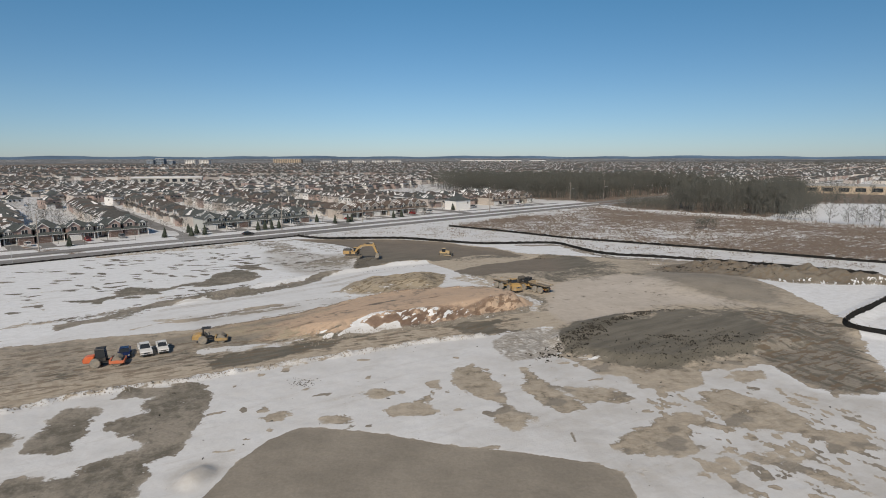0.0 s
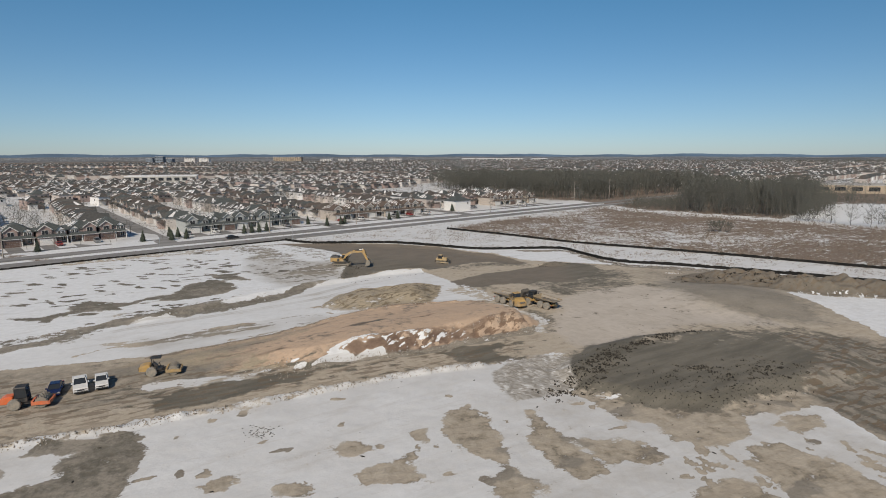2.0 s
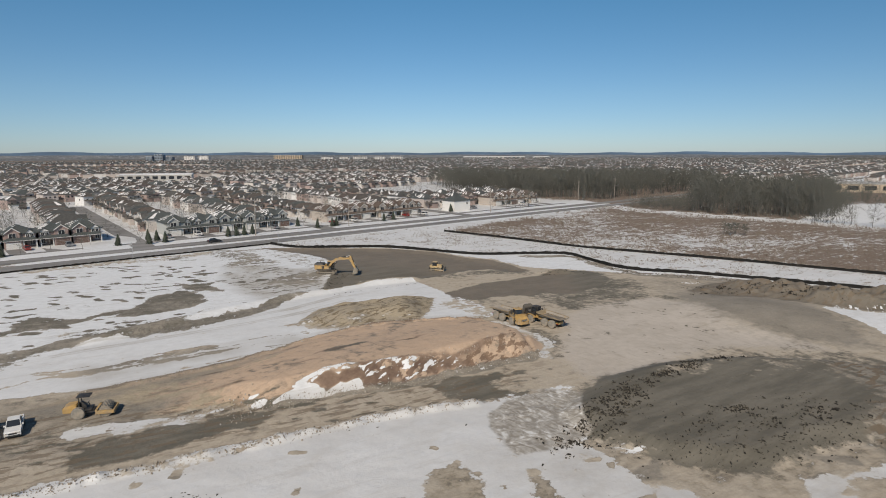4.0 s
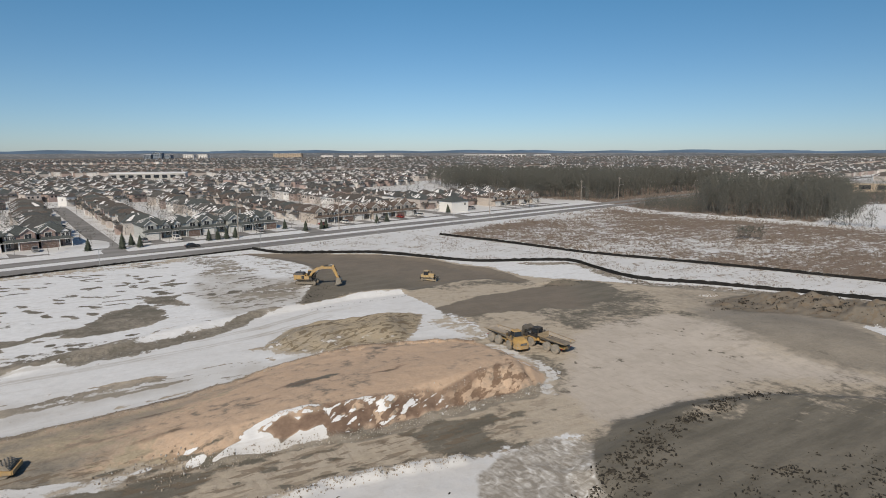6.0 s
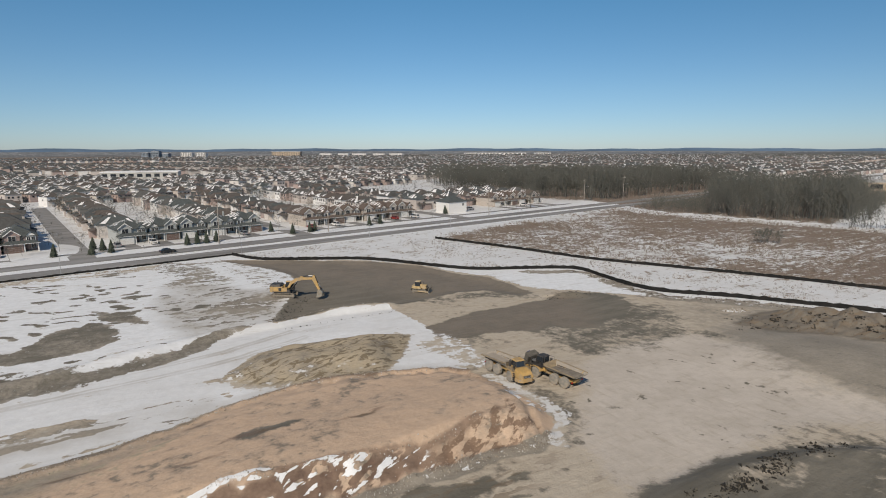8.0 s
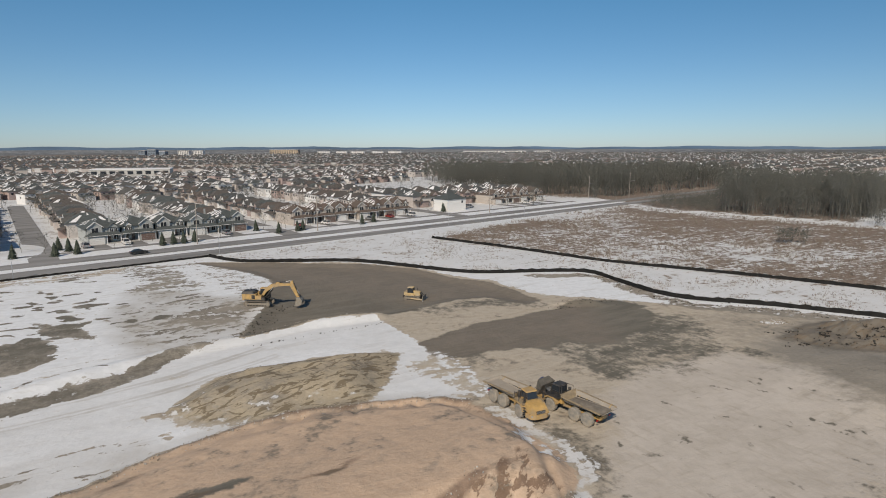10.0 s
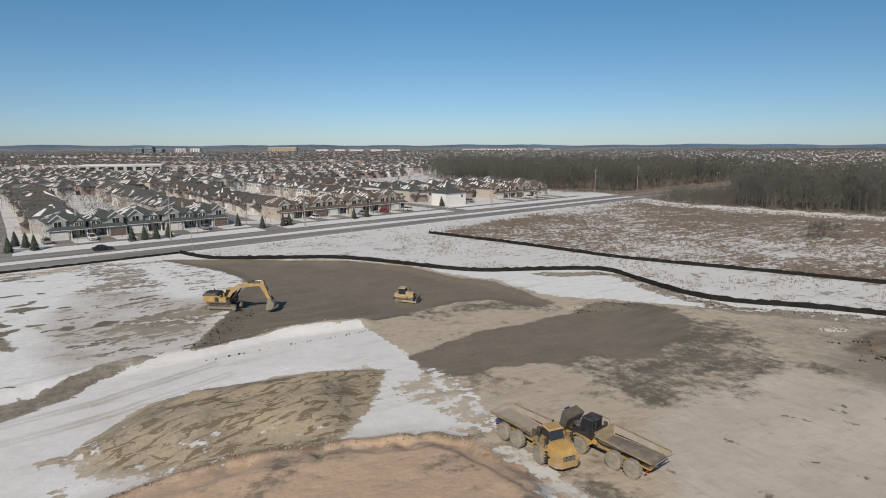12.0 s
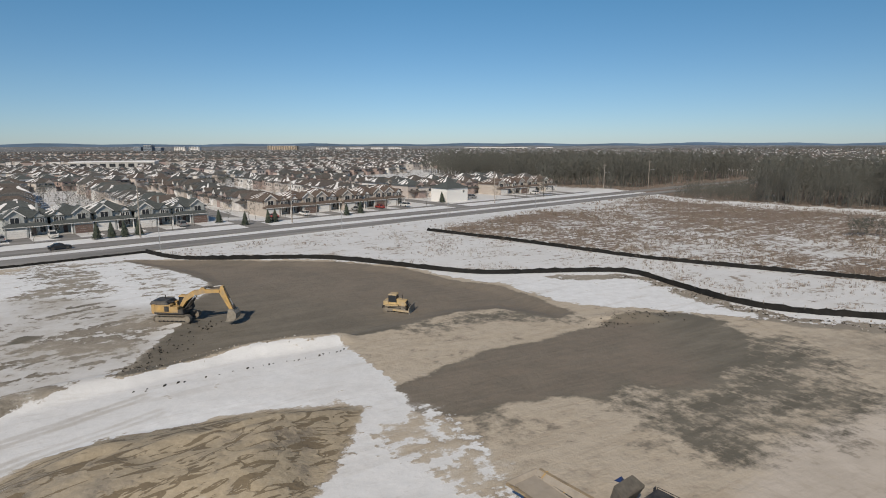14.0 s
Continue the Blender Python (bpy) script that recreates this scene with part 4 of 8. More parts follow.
    spot("damp", 40, 113.8, 8.0, 1.6, 0.62, 26, 0.8)
    spot("damp", 52, 112, 9.0, 1.8, 0.66, 18, 0.8)
    paint("damp", MUDSIDE, 0.18, 2.5)
    paint("rut", MUDSIDE, 1.0, 2.0)
    paint("taupe", MUDSIDE, 0.6, 2.5)
    paint("snow", MUDSIDE, -0.05, 1.2)
    stroke("damp", [(-90, 74), (-70, 82), (-52, 92), (-44, 97)], 3.0, 0.2, 1.8)
    for k in range(150):
        cx, cy = rs.uniform(50, 78), rs.uniform(77, 119)
        if inside(MUDSIDE, np.array([cx]), np.array([cy]))[0] > 0:
            spot("damp", cx, cy, rs.uniform(1.2, 3.4), rs.uniform(0.3, 0.55), rs.uniform(0.6, 1.0), -58 + rs.uniform(-12, 12), 0.35)
    stroke("snow", [(-40, 94.5), (-34, 96), (-28, 98.5)], 1.8, 0.68, 1.0)
    stroke("dust_and_shade", [(-40, 94.5), (-34, 96), (-28, 98.5)], 3.0, 0.5, 0.5)
    # speckled earth and snow beside the clay's end
    paint("damp", EARTH_RIM, 0.46, 1.0)
    paint("snow", EARTH_RIM, 0.2, 0.8)
    stroke("snow", [(13, 140), (16.5, 135.4), (19, 131), (20, 126), (19, 121)], 1.3, 0.55, 1.0)
    stroke("dust_and_shade", [(13, 140), (16.5, 135.4), (19, 131), (20, 126), (19, 121)], 2.0, 0.7, 0.8)
    # wheel tracks turning in the slush
    paint("slush", SWIRL, 1.0, 1.2, 0.8)
    stroke("snow", [(px, py - 4.5) for px, py in SILT[12:-1]], 2.8, 0.3, 1.3)
    stroke("taupe", [(px, py - 4.5) for px, py in SILT[12:-1]], 3.4, 0.9, 0.8)
    spot("snow", 64.5, 175, 2.8, 1.2, 1.2, 10, 0.3)
    f["taupe"] += 0.25 * step(inside([(-100, 60), (-50, 82), (-28, 92), (-34, 101), (-60, 103), (-100, 90)], x, y), -2, 4)
    for cx, cy, rx, ry in ((-20.6, 101.9, 1.1, 0.6), (-21.6, 103.3, 0.9, 0.4), (-25.5, 100.0, 1.2, 0.5)):
        spot("snow", cx, cy, rx, ry, 1.1, 30, 0.2)
    spot("snow", -25, 55, 2.4, 3.2, 1.1, 0, 0.3)
    # dirt on the snow heap, with its grey shading painted into the same mask
    spot("dust_and_shade", -25.5, 56, 2.6, 3.8, 1.0, 0, 0.4)
    stroke("dust_and_shade", TOE[:5], 1.6, 0.5, 0.5)
    stroke("snow", WINDROW, 0.9, 0.6, 0.8)
    stroke("dust_and_shade", WINDROW, 2.0, 0.5, 0.5)
    paint("turf", FIELD, 1.1, 3.0)
    paint("snow", FIELD, 0.42, 4.0, 1.5)
    f["snow"] += step(inside(FIELD, x, y), -2, 4) * (0.30 * fbm(x, y, 34, 3, 61.0) - 0.08 * step(x, 80, 130))
    paint("dust_and_shade", FIELD, 0.6, 4.0)
    paint("turf", WOODS, 1.2, 3.0)
    paint("snow", WOODS, 0.22, 3.0, 1.5)
    stroke("snow", [(28, 310), (60, 340), (98, 378), (112, 352), (136, 328), (200, 268)], 6.0, 0.75)
    paint("snow", POND, 1.2, 3.0)
    for name, v in f.items():
        at = me.attributes.new(name, "FLOAT", "POINT")
        at.data.foreach_set("value", v.astype(np.float32))
    return tagged(new("ground", me), "graded earth, sand and patchy melting snow", "ground", kind="structure")


ground = build_ground()


# ---- roads ----
def ribbon(name, line, width, top, label, material=M_ASPHALT, thick=0.25):
    """A slab of road of that width along a line on the plan."""
    verts, faces = [], []
    for i, (px, py) in enumerate(line):
        ax, ay = line[max(0, i - 1)]
        bx, by = line[min(len(line) - 1, i + 1)]
        l = math.hypot(bx - ax, by - ay)
        ox, oy = -(by - ay) / l * width / 2, (bx - ax) / l * width / 2
        for k, zz in ((1, top), (-1, top), (-1, top - thick), (1, top - thick)):
            verts.append((px + ox * k, py + oy * k, zz))
        if i:
            a, b = 4 * (i - 1), 4 * i
            for k in range(4):
                faces.append((a + k, b + k, b + (k + 1) % 4, a + (k + 1) % 4))
    return tagged(link(name, verts, faces, material), label, "road", kind="structure")


def straight(s0, n0, s1, n1, bits=12):
    return [sn(s0 + (s1 - s0) * i / bits, n0 + (n1 - n0) * i / bits) for i in range(bits + 1)]


ribbon("road", straight(-900, NEAR_EDGE + 4, 900, NEAR_EDGE + 4, 60), 7.4, 0.16, "salt-greyed asphalt carriageway beside a snowy median")
ribbon("road", straight(-900, NEAR_EDGE + 16.5, 900, NEAR_EDGE + 16.5, 60), 7.4, 0.16, "salt-greyed asphalt carriageway beside a snowy median")
ribbon("pavement", straight(-900, NEAR_EDGE + 31, 330, NEAR_EDGE + 31, 60), 2.6, 0.15, "cleared asphalt path along the houses")
STREETS = [(-300, 0.05), (-222, 0.05), (-145, 0.06), (-70, 0.06), (5, 0.07), (79, 0.07), (152, 0.05), (234, 0.03)]
for s0, lean in STREETS:
    ribbon("road", straight(s0, NEAR_EDGE + 20, s0 + lean * 190, NEAR_EDGE + 210, 10), 7.0, 0.12, "side street of worn asphalt between houses")


# ---- silt fences ----
def resample(line, gap):
    out = [Vector((*line[0], 0))]
    for a, b in zip(line, line[1:]):
        a, b = Vector((*a, 0)), Vector((*b, 0))
        n = max(1, round((b - a).length / gap))
        out += [a.lerp(b, i / n) for i in range(1, n + 1)]
    return out


def smooth_line(line, times=2):
    for _ in range(times):
        out = [line[0]]
        for (ax, ay), (bx, by) in zip(line, line[1:]):
            out += [(ax * 0.75 + bx * 0.25, ay * 0.75 + by * 0.25), (ax * 0.25 + bx * 0.75, ay * 0.25 + by * 0.75)]
        line = out + [line[-1]]
    return line


def silt_fence(line, tall, foot, label, gap=1.2, seed=1):
    """A sagging geotextile curtain on stakes, its foot spread over the ground."""
    rnd = random.Random(seed)
    pts = resample(smooth_line(line), gap)
    fence = thing("silt_fence", Matrix(), label, "fence")
    verts, faces = [], []
    ground_z = height([p.x for p in pts], [p.y for p in pts])
    for i, p in enumerate(pts):
        d = (pts[min(i + 1, len(pts) - 1)] - pts[max(i - 1, 0)]).normalized()
        o = Vector((-d.y, d.x, 0))
        z = float(ground_z[i])
        h = tall * (1 + rnd.uniform(-0.12, 0.12)) - (0.10 if i % 2 else 0)
        w = foot * rnd.uniform(0.75, 1.25)
        for q in (p - o * w, p - o * 0.07, p + o * 0.0, p + o * 0.07, p + o * w):
            verts.append(q)
        k = 5 * i
        verts[k] = verts[k] + Vector((0, 0, z - 0.05))
        verts[k + 1] = verts[k + 1] + Vector((0, 0, z + h * 0.75))
        verts[k + 2] = verts[k + 2] + Vector((0, 0, z + h))
        verts[k + 3] = verts[k + 3] + Vector((0, 0, z + h * 0.75))
        verts[k + 4] = verts[k + 4] + Vector((0, 0, z - 0.05))
        if i:
            a = k - 5
            faces += [(a + j, k + j, k + j + 1, a + j + 1) for j in range(4)]
    link("fabric", verts, faces, M_FABRIC, parent=fence)
    stake = None
    for i, p in enumerate(pts[::2]):
        if abs(p.x) > 130 or i > 280:
            continue
        if stake is None:
            stake = link("stake", *stick(0.03, tall + 0.25), M_POLE, parent=fence)
            ob = stake
        else:
            ob = new("stake", stake.data)
            ob.parent = fence
        ob.matrix_basis = pose(p.x, p.y, float(ground_z[2 * i]), rnd.uniform(-4, 4), rnd.uniform(-4, 4), 0)
    return fence


def stick(r, h):
    v = [(sx * r, sy * r, z) for z in (-0.1, h) for sx, sy in ((-1, -1), (1, -1), (1, 1), (-1, 1))]
    return v, [(0, 1, 5, 4), (1, 2, 6, 5), (2, 3, 7, 6), (3, 0, 4, 7), (4, 5, 6, 7)]


silt_fence(SILT[:5], 0.5, 0.3, "low dark geotextile silt fence between the road and the snow", seed=4)
silt_fence(SILT[4:], 0.9, 0.34, "long black geotextile silt fence on stakes along the site's edge")
silt_fence(FAR_SILT, 0.8, 0.5, "black geotextile silt fence at the brown field's edge", seed=2)
silt_fence(POND_SILT, 0.9, 0.6, "black geotextile silt fence bent round a snowy bank", seed=3)


# ---- houses that can be told apart ----
def hip(bm, x0, x1, y0, y1, z, rise, over=0.45, ridge_along_y=True):
    """A hipped roof with eaves."""
    x0, x1, y0, y1 = x0 - over, x1 + over, y0 - over, y1 + over
    c, t = min(x1 - x0, y1 - y0) / 2, z + rise
    if ridge_along_y:
        top = [((x0 + x1) / 2, y0 + c, t), ((x0 + x1) / 2, y1 - c, t)]
    else:
        top = [(x0 + c, (y0 + y1) / 2, t), (x1 - c, (y0 + y1) / 2, t)]
    base = [(x, y, zz) for zz in (z - 0.18, z) for x, y in ((x0, y0), (x1, y0), (x1, y1), (x0, y1))]
    return hull(bm, base + top)


def gable(bm, x0, x1, y0, y1, z, rise, over=0.35):
    xm = (x0 + x1) / 2
    return hull(bm, [(x, y, z + dz) for x in (x0 - over, x1 + over) for y in (y0 - over, y1) for dz in (-0.15, 0.0)] + [(xm, y0 - over, z + rise), (xm, y1, z + rise)])


def window_part(house, x, y, z, w, h, face=-1, arched=False):
    """A window with frame, sill and pane, on a front (-1) or back (+1) wall."""
    win = part("window", B(x - w / 2 - 0.09, x + w / 2 + 0.09, min(y, y + face * 0.06), max(y, y + face * 0.06), z - 0.09, z + h + 0.09), M_WHITE, house)
    yy = y + face * 0.06
    pane = B(x - w / 2, x + w / 2, min(yy, yy + face * 0.02), max(yy, yy + face * 0.02), z, z + h)
    part("pane", pane, M_GLASS, win)
    bar = B(x - 0.03, x + 0.03, min(yy, yy + face * 0.04), max(yy, yy + face * 0.04), z, z + h)
    part("mullion", bar, M_WHITE, win)
    return win


def snow_on_slope(house_, a, b, c, d, rnd, n=4, fill=0.5):
    """Strips of snow left on a roof slope with the corners a, b (eave) and d, c (ridge)."""
    a, b, c, d = Vector(a), Vector(b), Vector(c), Vector(d)
    up = (b - a).cross(d - a).normalized()
    up = up if up.z > 0 else -up
    for i in range(n):
        u0 = (i + rnd.uniform(0.0, 0.35)) / n
        u1 = u0 + rnd.uniform(0.35, 0.8) * fill * 1.4 / n
        v0, v1 = rnd.uniform(0.02, 0.3), rnd.uniform(0.55, 0.98)
        q = []
        for u, v in ((u0, v0), (u1, v0 + rnd.uniform(-0.02, 0.1)), ((u0 + u1) / 2 + rnd.uniform(0, 0.12), v1), (u0 + rnd.uniform(0.02, 0.1), v1 - rnd.uniform(0, 0.15))):
            q.append((a.lerp(b, min(u, 1))).lerp(d.lerp(c, min(u, 1)), v))
        lo, hi = [p + up * 0.02 for p in q], [p + up * 0.10 for p in q]
        bm = bmesh.new()
        vs = [bm.verts.new(p) for p in lo + hi]
        bm.faces.new(vs[4:])
        for k in range(4):
            bm.faces.new((vs[k], vs[(k + 1) % 4], vs[4 + (k + 1) % 4], vs[4 + k]))
        part("roof_snow", bm, M_SNOW, house_, "thin strip of old snow")


def house(label, brick, shingle, w, depth, flip, seed, group):
    """A two-storey brick house: garage, porch, front gable, hipped roof. It faces -y; the origin is the middle of its front."""
    rnd = random.Random(seed)
    ob = thing("house", Matrix(), label, "house", group)
    k = -1 if flip else 1
    hw, eave, rise = w / 2, 4.95, rnd.uniform(2.5, 3.0)

    def X(a, b):
        return (a, b) if k > 0 else (-b, -a)

    walls = B(-hw, hw, 0, depth, -0.3, eave)
    part("wall", walls, brick, ob)
    part("roof", hip(bmesh.new(), -hw, hw, 0, depth, eave, rise), shingle, ob)
    g = X(-hw, -hw + 4.9)
    part("garage", B(*g, -2.4, 0, -0.3, 2.9), brick, ob)
    part("porch_roof", hip(bmesh.new(), -hw, hw, -2.4, -0.3, 2.9, 0.85, 0.35, False), shingle, ob)
    gx = X(-hw + 0.4, -hw + 4.5)
    gw = part("front_gable", H(*[(x, y, z) for x in gx for y in (-0.55, 1.5) for z in (3.1, 5.45)], *[(sum(gx) / 2, y, 7.15) for y in (-0.55, 1.5)]), brick, ob)
    gr = bmesh.new()
    xm, zr = sum(gx) / 2, 7.15
    for sgn in (-1, 1):
        e = gx[0] - 0.35 if sgn < 0 else gx[1] + 0.35
        ze = 5.45 - 0.35 * 1.7 / (gx[1] - xm)
        hull(gr, [(p[0], y, p[1] + dz) for p in ((e, ze), (xm, zr)) for y in (-0.9, 4.0) for dz in (0.02, 0.2)])
    part("gable_roof", gr, shingle, ob)
    part("gable_trim", H(*[(x, y, z) for x, z in ((gx[0] - 0.3, 5.1), (gx[0] - 0.3, 5.4), (xm, 6.9), (xm, 7.25)) for y in (-0.98, -0.92)]), M_WHITE, gw)
    part("gable_trim", H(*[(x, y, z) for x, z in ((gx[1] + 0.3, 5.1), (gx[1] + 0.3, 5.4), (xm, 6.9), (xm, 7.25)) for y in (-0.98, -0.92)]), M_WHITE, gw)
    window_part(ob, xm, -0.55, 3.6, 1.9, 1.5)
    # a smaller second gable over the porch side, with pale boards
    sx = X(hw - 3.1, hw - 0.5)
    sm = sum(sx) / 2
    dormer = part("dormer", H(*[(px, py, pz) for px in sx for py in (-0.3, 1.2) for pz in (3.1, 5.0)], *[(sm, py, 6.05) for py in (-0.3, 1.2)]), brick if rnd.random() < 0.5 else M_WHITE, ob)
    part("dormer_roof", H((sx[0] - 0.25, -0.5, 4.85), (sm, -0.5, 6.2), (sx[0] - 0.25, 2.4, 4.85), (sm, 3.0, 6.2), (sx[0] - 0.25, -0.5, 5.0), (sm, -0.5, 6.35), (sm, 3.0, 6.35)), shingle, dormer)
    part("dormer_roof", H((sx[1] + 0.25, -0.5, 4.85), (sm, -0.5, 6.2), (sx[1] + 0.25, 2.4, 4.85), (sm, 3.0, 6.2), (sx[1] + 0.25, -0.5, 5.0), (sm, -0.5, 6.35), (sm, 3.0, 6.35)), shingle, dormer)
    part("fascia", B(-hw - 0.34, hw + 0.34, -2.84, -2.77, 2.72, 2.86), M_WHITE, ob)
    for i in (0, 1):
        window_part(ob, k * (hw - 1.2 - 1.25 * i), -0.3, 3.3, 0.9, 1.3)
    door = part("garage_door", B(g[0] + 0.35, g[1] - 0.35, -2.46, -2.4, 0, 2.25), M_WHITE if rnd.random() < 0.5 else M_BROWNDOOR, ob)
    for i in (1, 2, 3):
        part("groove", B(g[0] + 0.38, g[1] - 0.38, -2.475, -2.46, 0.55 * i, 0.55 * i + 0.03), M_CONCRETE, door)
    dx = k * (hw - 3.2)
    part("door", B(dx - 0.5, dx + 0.5, -0.06, 0, 0, 2.1), M_BROWNDOOR, ob)
    window_part(ob, k * (hw - 1.2), 0, 0.9, 1.3, 1.5)
    part("porch_step", B(*X(-hw + 5.0, hw - 0.1), -2.2, 0, -0.3, 0.25), M_CONCRETE, ob)
    for px in (hw - 0.25, -hw + 5.3):
        part("porch_post", B(k * px - 0.15, k * px + 0.15, -2.25, -1.95, -0.1, 2.75), M_WHITE, ob)
    for i in range(3):
        window_part(ob, -hw + 1.7 + i * (w - 3.4) / 2, depth, 3.2, 1.2, 1.4, 1)
    c = min(w, depth) / 2 + 0.45
    xl, zt, yb = -hw - 0.45, eave + rise, depth + 0.45
    snow_on_slope(ob, (xl, yb, eave), (xl, -0.45, eave), (0, -0.45 + c, zt), (0, yb - c, zt), rnd, 5, rnd.uniform(0.35, 0.75))
    snow_on_slope(ob, (-xl, yb, eave), (xl, yb, eave), (0, yb - c, zt), (0, yb - c, zt), rnd, 2, 0.9)
    if rnd.random() < 0.5:
        part("chimney", B(hw - 1.4, hw - 0.9, depth * 0.6, depth * 0.6 + 0.5, eave, eave + rise + 0.4), brick, ob)
    return ob


GREY = "pale grey brick two-storey house with grey shingles and snow"
BUFF = "buff brick two-storey house with brown shingles and porch"
RED = "brown brick two-storey house with dark shingles and porch"
KINDS = {}
for name, label, brick, shingle, w in (("grey", GREY, M_BRICK_GREY, M_SHINGLE_GREY, 9.6), ("buff", BUFF, M_BRICK_BUFF, M_SHINGLE_BROWN, 9.2), ("red", RED, M_BRICK_RED, M_SHINGLE_GREY, 9.2)):
    KINDS[name] = [house(label, brick, shingle, w, 12.5 + i, i % 2 == 1, 10 * i + len(name), "houses along the road") for i in range(3)]
FIRST = {id(h): True for v in KINDS.values() for h in v}
ROAD_ANGLE = math.degrees(math.atan2(RD[1], RD[0]))


def place_house(kind, i, x, y, turn):
    h = KINDS[kind][i % 3]
    m = pose(x, y, 0.1, 0, 0, turn)
    if FIRST.pop(id(h), None):
        h.matrix_basis = m
        return h
    return copy_thing(h, m)


FRONT_N = NEAR_EDGE + 43.5


def front_row(kind, s0, s1, n=FRONT_N):
    count = max(1, round((s1 - s0) / 10.4))
    for i in range(count):
        s = s0 + (i + 0.5) * (s1 - s0) / count
        x, y = sn(s, n + (i * 7 % 3) * 0.7)
        place_house(kind, i, x, y, ROAD_ANGLE)
        # a driveway from the path to the garage
        ribbon("pavement", [sn(s - 2.4, NEAR_EDGE + 32), sn(s - 2.4, n - 2.0)], 4.6, 0.13, "short asphalt driveway with snow on both sides")


front_row("red", -142 + 12, -74, FRONT_N + 4)
front_row("red", -62, -2, FRONT_N + 4)
front_row("red", 12, 72, FRONT_N + 3)
front_row("grey", 93, 145)
front_row("buff", 163, 223)
front_row("buff", 282, 326, FRONT_N + 6)

# a garage-like white gable end beyond the last side street
white_house = thing("house", pose(*sn(248, FRONT_N - 4), 0.1, 0, 0, ROAD_ANGLE), "plain white sided house with a grey hipped roof", "house", "houses along the road")
part("wall", B(-6, 6, 0, 10, -0.3, 5.6), M_WHITE, white_house)
part("roof", hip(bmesh.new(), -6, 6, 0, 10, 5.6, 2.6, 0.4, False), M_SHINGLE_GREY, white_house)
window_part(white_house, 3.5, 0, 3.4, 1.0, 1.2)


# ---- the rows of houses behind, too many to count ----
class Heap:
    """Many small solids gathered into one mesh."""

    def __init__(self):
        self.v, self.f, self.m = [], [], []

    def add(self, verts, faces, mats):
        o = len(self.v)
        self.v += verts
        self.f += [tuple(i + o for i in q) for q in faces]
        self.m += mats

    def link(self, name, mats, label, category, kind="stuff"):
        return tagged(link(name, self.v, self.f, mats, self.m), label, category, kind=kind)


